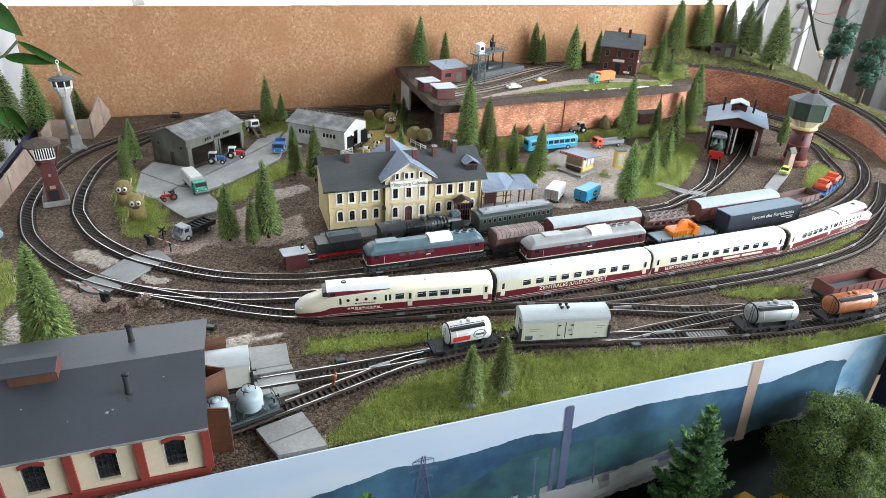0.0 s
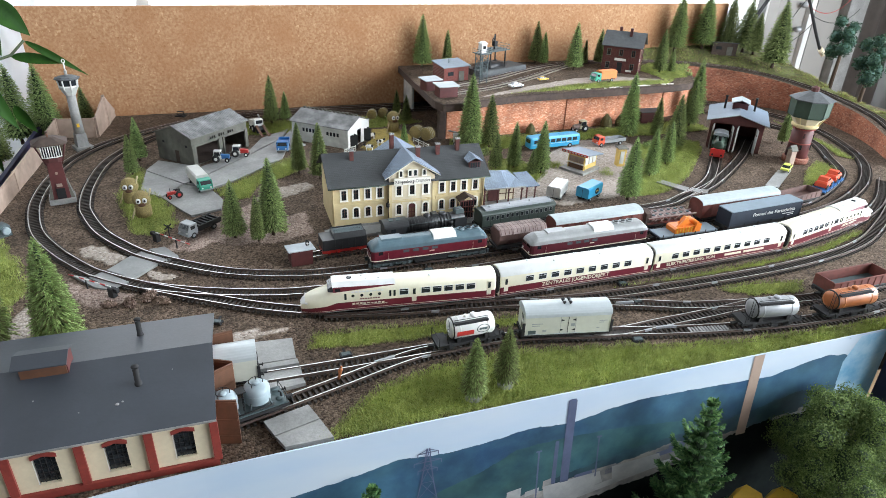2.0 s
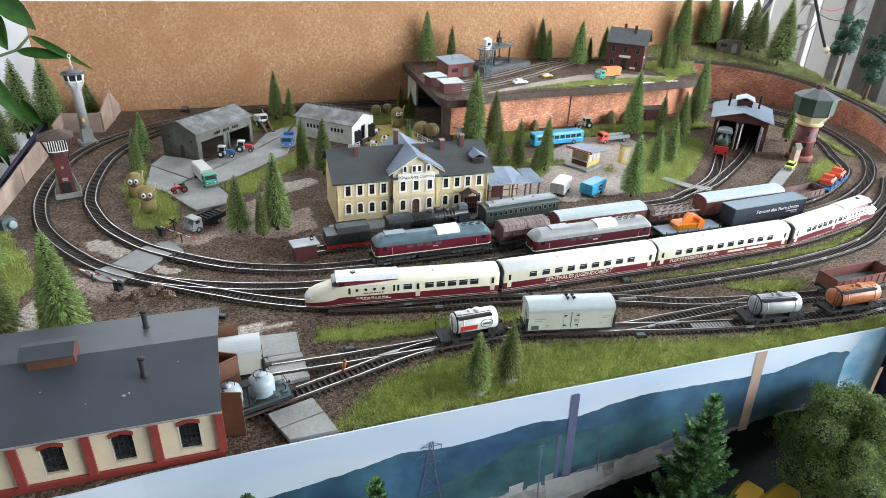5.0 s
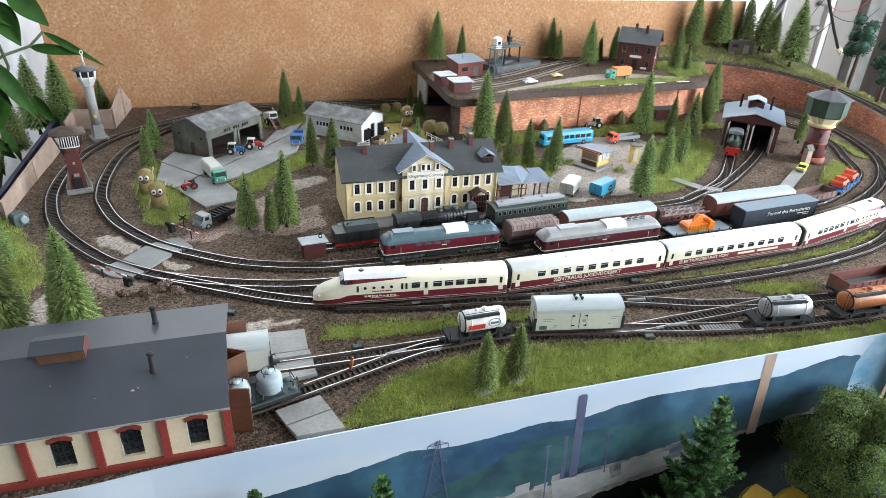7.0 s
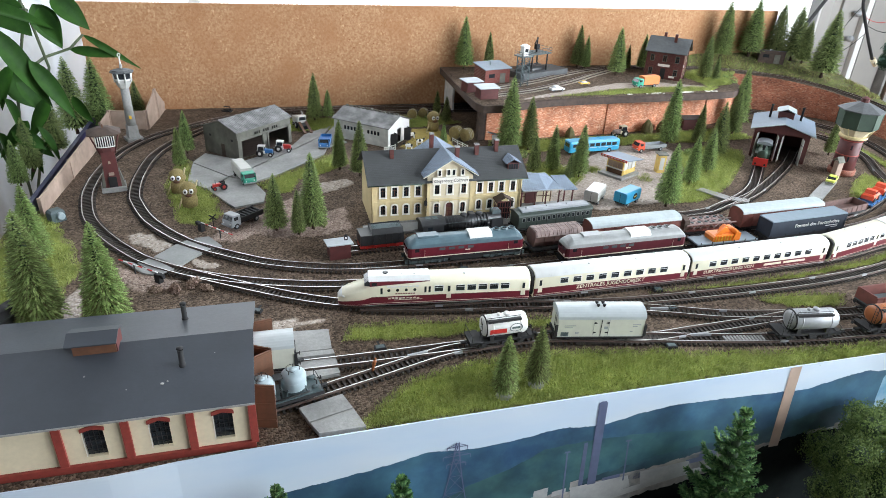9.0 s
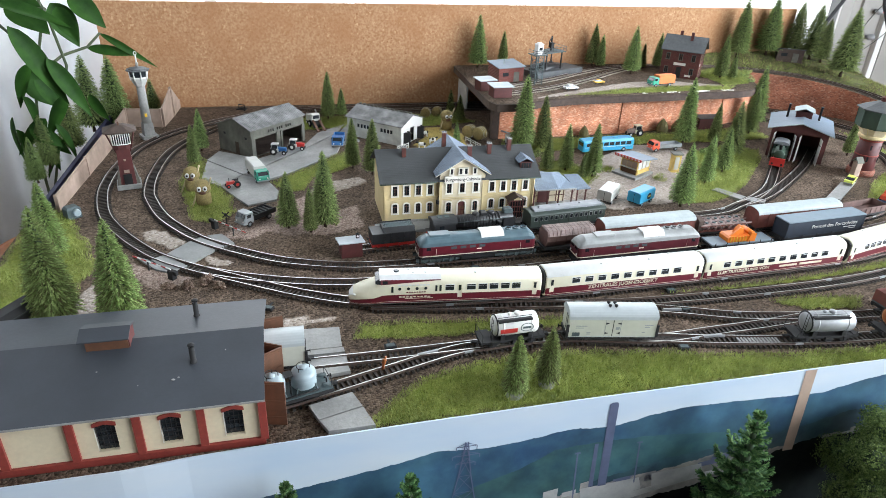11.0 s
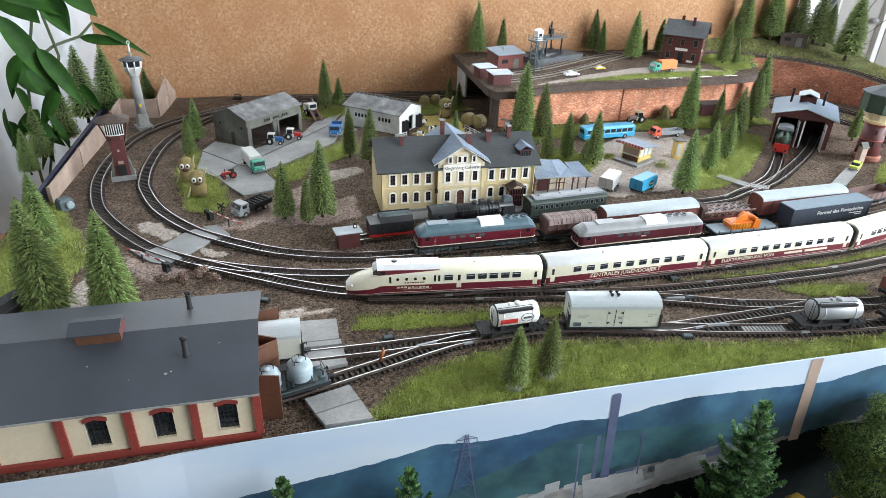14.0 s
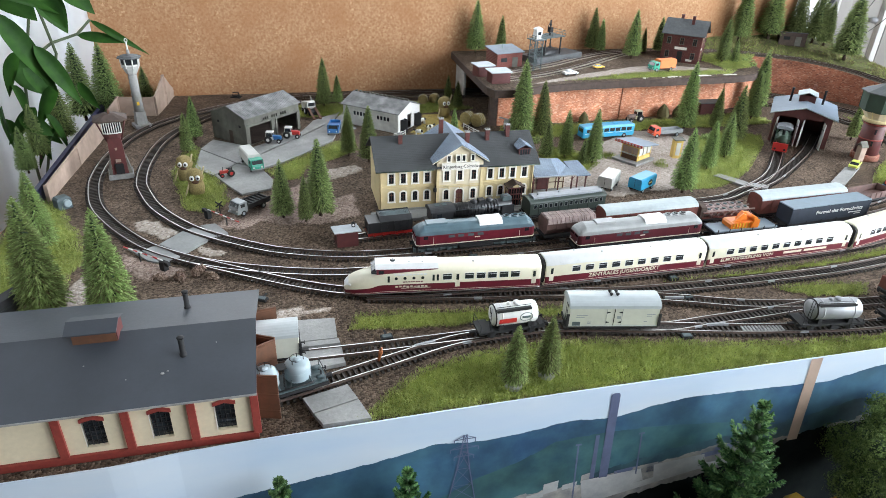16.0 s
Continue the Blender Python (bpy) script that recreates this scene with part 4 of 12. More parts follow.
# ---------------------------------------------------------------- ground cover
GRASS = dict(
    front_bank=[(0.04, 0.383), (0.07, 0.415), (0.10, 0.437), (0.15, 0.45), (0.22, 0.455), (0.3, 0.443), (0.38, 0.424), (0.46, 0.41), (0.55, 0.403), (0.66, 0.402), (0.66, 0.3815), (0.04, 0.3815)],
    mid_strip=[(0.045, 0.505), (0.055, 0.53), (0.1, 0.529), (0.18, 0.518), (0.26, 0.508), (0.3, 0.497), (0.26, 0.491), (0.18, 0.492), (0.1, 0.497)],
    far_strip=[(0.38, 0.533), (0.5, 0.536), (0.62, 0.543), (0.72, 0.558), (0.8, 0.582), (0.81, 0.575), (0.72, 0.545), (0.6, 0.532), (0.48, 0.528)],
    siding_patch=[(0.5, 0.5), (0.56, 0.502), (0.62, 0.49), (0.6, 0.47), (0.54, 0.475)],
    left_field=[(-0.325, 0.53), (-0.325, 0.86), (-0.285, 0.85), (-0.265, 0.8), (-0.235, 0.735), (-0.217, 0.69), (-0.228, 0.655), (-0.226, 0.6), (-0.226, 0.53)],
    bales=[(-0.165, 0.93), (-0.158, 0.98), (-0.15, 1.04), (-0.132, 1.03), (-0.128, 0.95), (-0.1, 0.908), (-0.083, 0.865), (-0.076, 0.82), (-0.096, 0.785), (-0.127, 0.795), (-0.138, 0.815), (-0.14, 0.845), (-0.155, 0.89)],
    mid_lawn=[(-0.032, 0.918), (-0.003, 0.951), (0.034, 0.986), (0.079, 1.035), (0.111, 1.044), (0.112, 0.988), (0.068, 0.951), (0.032, 0.932), (0.013, 0.878), (-0.017, 0.885)],
    back_lawn=[(0.0, 1.17), (0.03, 1.25), (0.2, 1.255), (0.33, 1.25), (0.36, 1.19), (0.25, 1.17), (0.12, 1.175)],
    wall_foot=[(0.36, 1.02), (0.375, 1.075), (0.55, 1.075), (0.74, 1.085), (0.9, 1.1), (0.92, 1.03), (0.8, 1.02), (0.62, 1.025), (0.52, 1.02), (0.42, 1.0)],
    yard_green=[(0.38, 0.86), (0.4, 0.95), (0.46, 0.96), (0.48, 0.88), (0.44, 0.84)],
    shed_lawn=[(0.56, 0.76), (0.6, 0.81), (0.66, 0.88), (0.7, 0.97), (0.78, 1.0), (0.84, 0.97), (0.81, 0.92), (0.76, 0.87), (0.71, 0.82), (0.65, 0.775), (0.6, 0.755)],
    tower_lawn=[(0.86, 0.735), (0.92, 0.79), (0.985, 0.83), (0.99, 0.79), (0.95, 0.75), (0.9, 0.72)],
    loop_lawn=[(1.06, 0.82), (1.085, 0.9), (1.1, 0.99), (1.095, 1.06), (1.085, 0.99), (1.07, 0.9), (1.045, 0.84)],
)
UPPER_GRASS = dict(
    edge=[(0.49, 1.083), (0.56, 1.1), (0.64, 1.125), (0.74, 1.135), (0.83, 1.135), (0.88, 1.125), (0.85, 1.103), (0.72, 1.095), (0.6, 1.087)],
    corner=[(0.86, 1.13), (0.86, 1.25), (0.93, 1.285), (1.02, 1.262), (0.96, 1.2), (0.93, 1.15)],
)
GRAVEL = dict(
    crossing=[(-0.19, 0.775), (-0.172, 0.782), (-0.146, 0.762), (-0.129, 0.739), (-0.142, 0.724), (-0.16, 0.733), (-0.183, 0.757)],
    crossing_low=[(-0.11, 0.693), (-0.099, 0.707), (-0.072, 0.681), (-0.081, 0.671), (-0.103, 0.675)],
    shed_side=[(-0.1, 0.525), (-0.06, 0.55), (-0.01, 0.556), (0.03, 0.552), (0.03, 0.54), (-0.005, 0.532), (-0.05, 0.516)],
    station_path=[(0.058, 0.918), (0.103, 0.93), (0.106, 0.9), (0.06, 0.872), (0.02, 0.872), (0.036, 0.913)],
    tree_gap=[(-0.228, 0.59), (-0.226, 0.635), (-0.215, 0.658), (-0.206, 0.645), (-0.198, 0.6), (-0.21, 0.575)],
)
YARD = [(0.36, 0.775), (0.35, 0.86), (0.39, 0.9), (0.5, 0.96), (0.61, 1.03), (0.655, 1.022), (0.702, 1.012), (0.708, 0.978), (0.675, 0.93), (0.65, 0.89), (0.62, 0.84), (0.55, 0.765), (0.45, 0.75)]


def patch(name, poly, z, mat, label, category, fray=0.006, dome=0.0015, base=0.0):
    """A thin irregular sheet with a frayed edge, domed towards its middle."""
    cx, cy = sum(p[0] for p in poly) / len(poly), sum(p[1] for p in poly) / len(poly)
    ring = []
    for (a, b), (c, d) in zip(poly, poly[1:] + poly[:1]):
        k = max(2, int(math.hypot(c - a, d - b) / 0.004))
        for i in range(k):
            x, y = a + (c - a) * i / k, b + (d - b) * i / k
            q = fray * (noise.noise(Vector((x * 60, y * 60, 5))) + 0.6 * noise.noise(Vector((x * 210, y * 210, 9))))
            ring.append((x + q, max(y + q * 0.8, BY0 + 0.0005)))
    R = np.array(ring)
    S = np.roll(R, -1, 0) - R
    st = 0.0028
    gx = np.arange(R[:, 0].min() - st, R[:, 0].max() + st, st)
    gy = np.arange(R[:, 1].min() - st, R[:, 1].max() + st, st)
    X, Y = np.meshgrid(gx, gy)
    Q = np.stack([X.ravel(), Y.ravel()], 1)
    u = np.clip(((Q[:, None] - R[None]) * S[None]).sum(2) / ((S * S).sum(1) + 1e-12), 0, 1)
    dist = np.sqrt((((R[None] + u[..., None] * S[None]) - Q[:, None]) ** 2).sum(2)).min(1)
    y1, y2 = R[None, :, 1], (R + S)[None, :, 1]
    px, py = Q[:, 0, None], Q[:, 1, None]
    cross = ((y1 > py) != (y2 > py)) & (px < S[None, :, 0] * (py - y1) / np.where(y1 == y2, 1, y2 - y1) + R[None, :, 0])
    isin = cross.sum(1) % 2 == 1
    fade = min(0.011, 0.6 * dist[isin].max())
    rim = np.clip(dist / fade, 0, 1)
    nx = len(gx)
    idx, verts, rims, faces = {}, [], [], []
    for k in np.nonzero(isin)[0]:
        x, y = Q[k]
        low = GZ - 0.0006 + 0.0008 * wavy(x, y, 25) if z < 0.03 else UP - 0.0036
        idx[k] = len(verts)
        verts.append((x, max(y, BY0 + 0.0004), low - 0.0003 + (z - low + 0.0003) * min(1, rim[k] * 1.6)))
        rims.append(rim[k])
    for k in idx:
        q = (k, k + 1, k + nx + 1, k + nx)
        if all(v in idx for v in q):
            faces.append([idx[v] for v in q])
    me = bpy.data.meshes.new(name)
    me.from_pydata(verts, [], faces)
    me.polygons.foreach_set("use_smooth", [True] * len(faces))
    me.attributes.new("rim", "FLOAT", "POINT").data.foreach_set("value", rims)
    me.materials.append(mat)
    return tagged(part(name, me, mat), label, category, kind="structure"), ring


GREEN_RINGS = []
for i, (k, poly) in enumerate(GRASS.items()):
    _, ring = patch("grass_patch", poly, GZ + 0.001 + 0.00005 * i, M["turf"], "green grass mat glued on the board", "grass", 0.003 if k in ("far_strip", "mid_strip", "loop_lawn") else 0.005)
    GREEN_RINGS.append((ring, GZ + 0.001))
for k, poly in UPPER_GRASS.items():
    _, ring = patch("grass_patch", poly, UP - 0.0024, M["turf"], "green grass mat on the upper level", "grass")
    GREEN_RINGS.append((ring, UP - 0.0026))
for k, poly in GRAVEL.items():
    cx, cy = sum(p[0] for p in poly) / len(poly), sum(p[1] for p in poly) / len(poly)
    poly = [(cx + (x - cx) * 1.12, cy + (y - cy) * 1.12) for x, y in poly]
    patch("gravel_patch", poly, GZ + 0.0008, M["gravel"], "pale loose gravel strewn on the board", "gravel")
BROWN = dict(
    lane=[(-0.19, 0.715), (-0.166, 0.684), (-0.131, 0.668), (-0.111, 0.652), (-0.118, 0.63), (-0.154, 0.626), (-0.187, 0.66)],
    roof_side=[(-0.16, 0.572), (-0.12, 0.588), (-0.06, 0.592), (-0.04, 0.58), (-0.1, 0.568)],
    lane_up=[(-0.1, 0.745), (-0.065, 0.8), (-0.02, 0.84), (0.01, 0.868), (0.05, 0.862), (0.03, 0.81), (0.0, 0.78), (-0.055, 0.73)],
    left_of_yard=[(-0.06, 0.77), (-0.02, 0.74), (0.04, 0.73), (0.09, 0.75), (0.09, 0.83), (0.03, 0.8), (-0.02, 0.78)],
)
for i, (k, poly) in enumerate(BROWN.items()):
    patch("gravel_patch", poly, GZ + 0.0004 + 0.0001 * i, M["brown_gravel"], "brownish pink loose gravel strewn on the board", "gravel", 0.005)
patch("gravel_yard", YARD, GZ + 0.001, M["yard"], "pale grey gravel yard behind the station", "yard")
patch("gravel_yard", [(0.4, 1.058), (0.47, 1.1), (0.56, 1.14), (0.68, 1.185), (0.78, 1.185), (0.86, 1.15), (0.86, 1.13), (0.74, 1.138), (0.64, 1.125), (0.55, 1.098), (0.48, 1.078)], UP - 0.0028, M["yard"], "pale grey gravel road on the upper level", "road")
patch("farm_yard", [(0.205, 1.065), (0.24, 1.12), (0.25, 1.17), (0.3, 1.175), (0.32, 1.12), (0.31, 1.04), (0.22, 1.03)], GZ + 0.0012, M["straw_ground"], "yellow straw covered farm yard", "yard")


def grass_blades(ring, z, seed, density, hgt, mat, label):
    rng = random.Random(seed)
    xs, ys = [p[0] for p in ring], [p[1] for p in ring]
    area = (max(xs) - min(xs)) * (max(ys) - min(ys))
    s = Shape()
    for _ in range(int(area * density)):
        x, y = rng.uniform(min(xs), max(xs)), rng.uniform(min(ys), max(ys))
        if not inside((x, y), ring):
            continue
        a, h, w = rng.uniform(0, 6.28), hgt * rng.uniform(0.5, 1.15), rng.uniform(0.00016, 0.0003)
        lx, ly = rng.gauss(0, 0.45) * h, rng.gauss(0, 0.45) * h
        dx, dy = math.cos(a) * w, math.sin(a) * w
        b = len(s.v)
        s.v += [(x - dx, y - dy, z), (x + dx, y + dy, z), (x + lx, y + ly, z + h)]
        s.face((b, b + 1, b + 2))
    if s.f:
        tagged(part("grass", s, mat), label, "grass", kind="stuff")


for i, (ring, z) in enumerate(GREEN_RINGS):
    grass_blades(ring, z, i, 1100000 if i == 0 else 520000, 0.0048, M["blade"], "short green static grass fibres")


def bank_tufts():
    rng = random.Random(12)
    green, s = Shape(), Shape()
    both = (green, s)
    verts = [p for p in BANK if p[2] > 0]
    for _ in range(34000):
        p = rng.choice(verts)
        x, y = p[0] + rng.gauss(0, 0.003), p[1] + rng.gauss(0, 0.003)
        if y > 1.347 and x < 1.17 or noise.noise(Vector((x * 30, y * 30, 2))) < -0.1:
            continue
        h, w, a = rng.uniform(0.002, 0.0055), rng.uniform(0.0002, 0.0004), rng.uniform(0, 6.28)
        s = both[rng.random() < 0.55]
        b = len(s.v)
        s.v += [(x - math.cos(a) * w, y - math.sin(a) * w, p[2] - 0.001), (x + math.cos(a) * w, y + math.sin(a) * w, p[2] - 0.001), (x + rng.gauss(0, 0.002), y + rng.gauss(0, 0.002), p[2] + h)]
        s.face((b, b + 1, b + 2))
    tagged(part("grass", both[0], M["blade"]), "short rough grass tufts on the bank", "grass", kind="stuff")
    tagged(part("dry_grass", both[1], M["dry"]), "short dry brown grass tufts on the bank", "grass", kind="stuff")


bank_tufts()

# ---------------------------------------------------------------- rolling stock
WHEEL = Shape().lathe([(0.0012, -0.0004), (0.0042, -0.0004), (0.0047, 0.0006), (0.0042, 0.0008), (0.0042, 0.0018), (0.0012, 0.0018)], n=14, axis="y", smooth=False).mesh("wheel", [M["black"]])
WHEEL_RED = Shape().lathe([(0.0015, -0.0004), (0.0062, -0.0004), (0.0068, 0.0006), (0.0062, 0.0008), (0.0062, 0.0018), (0.0015, 0.0018)], n=16, axis="y", smooth=False).mesh("wheel", [M["red"]])
BUFFER = Shape().lathe([(0.0006, 0), (0.0006, 0.003), (0.0018, 0.0031), (0.0018, 0.0037)], n=8, axis="x").mesh("buffer", [M["black"]])
CUTOUT = []


def running_gear(t, L, axles, wheel=WHEEL, r=0.0042, frame="black", sole=0.0085, buffers=True, w=0.0118):
    """Underframe, wheels, axle guards and buffers of a vehicle of length L."""
    part("underframe", Shape().box(-L / 2 + 0.0035, L / 2 - 0.0035, -w, w, sole - 0.0028, sole).box(-L / 2 + 0.004, L / 2 - 0.004, -0.003, 0.003, sole - 0.0042, sole - 0.0026), M[frame], t)
    for x in axles:
        for q in (-1, 1):
            part("wheel", wheel, M["black"], t, m=Matrix.Translation((x, q * 0.0066, r)) @ Matrix.Rotation(0 if q < 0 else math.pi, 4, "Z"))
            part("axle_guard", Shape().prism_y([(x - 0.0022, 0.0075), (x - 0.0014, 0.0032), (x + 0.0014, 0.0032), (x + 0.0022, 0.0075)], q * 0.0092 - 0.0006, q * 0.0092 + 0.0006), M[frame], t)
    if buffers:
        for e in (-1, 1):
            for q in (-1, 1):
                part("buffer", BUFFER, M["black"], t, m=Matrix.Translation((e * (L / 2 - 0.0036), q * 0.0073, sole - 0.0008)) @ Matrix.Rotation(0 if e > 0 else math.pi, 4, "Z"))
            part("coupling", Shape().box(min(e * (L / 2 - 0.004), e * (L / 2 + 0.003)), max(e * (L / 2 - 0.004), e * (L / 2 + 0.003)), -0.0016, 0.0016, 0.0042, 0.0056), M["black"], t)


def vehicle(name, label, category, line, x, L):
    m, _ = on_track(line, x, L)
    t = thing(name, label, category)
    t.matrix_basis = m
    return t


def arch(w, zs, zt, n=9):
    """Roof section between the eaves at half width w, from side to side."""
    return [(-w * math.cos(math.pi * i / (n - 1)), zs + (zt - zs) * math.sin(math.pi * i / (n - 1)) ** 0.8) for i in range(n)][::-1]


def panes(t, xs, w, z0, z1, half, name="window", frame=None):
    """Window panes on both long sides, each set in its frame."""
    for q in (-1, 1):
        for x in xs:
            a, b = sorted((q * (half + 0.00022), q * (half - 0.001)))
            o = part(name, Shape().box(x - w / 2, x + w / 2, a, b, z0, z1), M["glass"], t)
            if frame:
                a, b = sorted((q * (half + 0.00012), q * (half - 0.001)))
                part("frame", Shape().box(x - w / 2 - 0.0005, x + w / 2 + 0.0005, a, b, z0 - 0.0005, z1 + 0.0005), M[frame], o)


def covered_wagon(line, x, L, body, roof, label, braces=True, h=0.0285, top=0.034):
    t = vehicle("covered_wagon", label, "wagon", line, x, L)
    running_gear(t, L, (-L * 0.3, L * 0.3), frame="black")
    e = L / 2 - 0.005
    part("body", Shape().box(-e, e, -0.0122, 0.0122, 0.0085, h).prism_x([(-0.0122, h)] + arch(0.0122, h, top - 0.001)[::-1][1:-1] + [(0.0122, h)], -e, -e + 0.0008).prism_x([(-0.0122, h)] + arch(0.0122, h, top - 0.001)[::-1][1:-1] + [(0.0122, h)], e - 0.0008, e), M[body], t)
    prof = arch(0.0131, h - 0.0008, top)
    inner = [(y * 0.95, z - 0.0007) for y, z in reversed(prof)]
    part("roof", Shape().prism_x(list(reversed(prof + inner)), -e - 0.0008, e + 0.0008, smooth=False), M[roof], t)
    n = 8
    for q in (-1, 1):
        a, b = sorted((q * 0.0122, q * 0.0129))
        for i in range(n + 1):
            xx = -e + 2 * e * i / n
            part("rib", Shape().box(xx - 0.0005, xx + 0.0005, a, b, 0.0085, h - 0.001), M[body], t)
        if braces:
            for i in range(n):
                if i in (3, 4):
                    continue
                xa, xb = -e + 2 * e * i / n, -e + 2 * e * (i + 1) / n
                if i >= n // 2:
                    xa, xb = xb, xa
                pr = [(xa - 0.0005, 0.009), (xa + 0.0005, 0.009), (xb + 0.0005, h - 0.003), (xb - 0.0005, h - 0.003)]
                part("brace", Shape().prism_y(pr if xa < xb else pr, a, b), M[body], t)
        part("door", Shape().box(-e * 0.24, e * 0.24, a - 0.0002, b + 0.0002, 0.0095, h - 0.002), M[body], t)
    return t


def boxed_reefer():
    L = 0.095
    t = vehicle("refrigerator_wagon", "cream white refrigerator wagon with silver grey roof", "wagon", "front", 0.2425, L)
    reefer_parts(t, L)
    t2 = vehicle("refrigerator_wagon", "cream white wagon half inside the engine shed", "wagon", "stall", -0.074, 0.078)
    reefer_parts(t2, 0.078, False)


def reefer_parts(t, L, marks=True):
    e, h, top = L / 2 - 0.005, 0.0285, 0.0362
    running_gear(t, L, (-L * 0.3, L * 0.3))
    part("body", Shape().box(-e, e, -0.0124, 0.0124, 0.0078, h), M["reefer"], t)
    prof = arch(0.013, h - 0.0004, top, 13)
    part("roof", Shape().prism_x(list(reversed(prof)), -e - 0.0006, e + 0.0006), M["reefer_roof"], t)
    for x0 in (-0.003, 0.003) if marks else ():
        for y0 in (-0.0028, 0.0028):
            v = part("roof_vent", Shape().lathe([(0.0009, 0.034), (0.0009, 0.0372), (0.0017, 0.0374), (0.0017, 0.0385), (0.0006, 0.039)], x0, y0, 10), M["black"], t)
    for q in (-1, 1):
        a, b = sorted((q * 0.0124, q * 0.01262))
        part("door_gap", Shape().box(-0.0003, 0.0003, a, b, 0.009, 0.0275), M["black"], t)
        for xx in (-0.0075, 0.0075):
            part("door_edge", Shape().box(xx - 0.00015, xx + 0.00015, a, b, 0.009, 0.0275), M["grey"], t)
            for zz in (0.0125, 0.0235):
                part("hinge", Shape().prism_y([(xx * 0.55, zz - 0.0002), (xx, zz - 0.0012), (xx, zz + 0.0012), (xx * 0.55, zz + 0.0002)] if xx > 0 else [(xx, zz + 0.0012), (xx, zz - 0.0012), (xx * 0.55, zz - 0.0002), (xx * 0.55, zz + 0.0002)], a, b), M["black"], t)
        if marks:
            part("sign_panel", Shape().box(-e + 0.0035, -e + 0.011, a, b, 0.0088, 0.013), M["frame_grey"], t)
            for k, (xa, xb, zz) in enumerate(((-0.036, -0.025, 0.02), (-0.036, -0.028, 0.0178), (-0.025, -0.021, 0.0125), (-0.025, -0.0215, 0.011), (0.031, 0.039, 0.021), (0.031, 0.036, 0.019), (0.029, 0.032, 0.013))):
                part("stencil_bar", Shape().box(xa, xb, a, b, zz, zz + 0.0008), M["grey"], t)
            part("sign_panel", Shape().box(0.0028, 0.0065, a, b, 0.0165, 0.0195), M["grey"], t)
            for zz in (0.0085, 0.0275):
                part("edge_strip", Shape().box(-e, e, a, b, zz - 0.0002, zz + 0.0002), M["reefer_roof"], t)
    for s0 in (-1, 1):
        part("end_ladder", Shape().tube([(s0 * (e + 0.0012), -0.008, 0.008), (s0 * (e + 0.0012), -0.008, 0.03)], 0.0003).tube([(s0 * (e + 0.0012), -0.004, 0.008), (s0 * (e + 0.0012), -0.004, 0.03)], 0.0003), M["black"], t)
        part("lamp_bracket", Shape().box(min(s0 * e, s0 * (e + 0.0025)), max(s0 * e, s0 * (e + 0.0025)), -0.0132, -0.0126, 0.0085, 0.022), M["black"], t)


boxed_reefer()


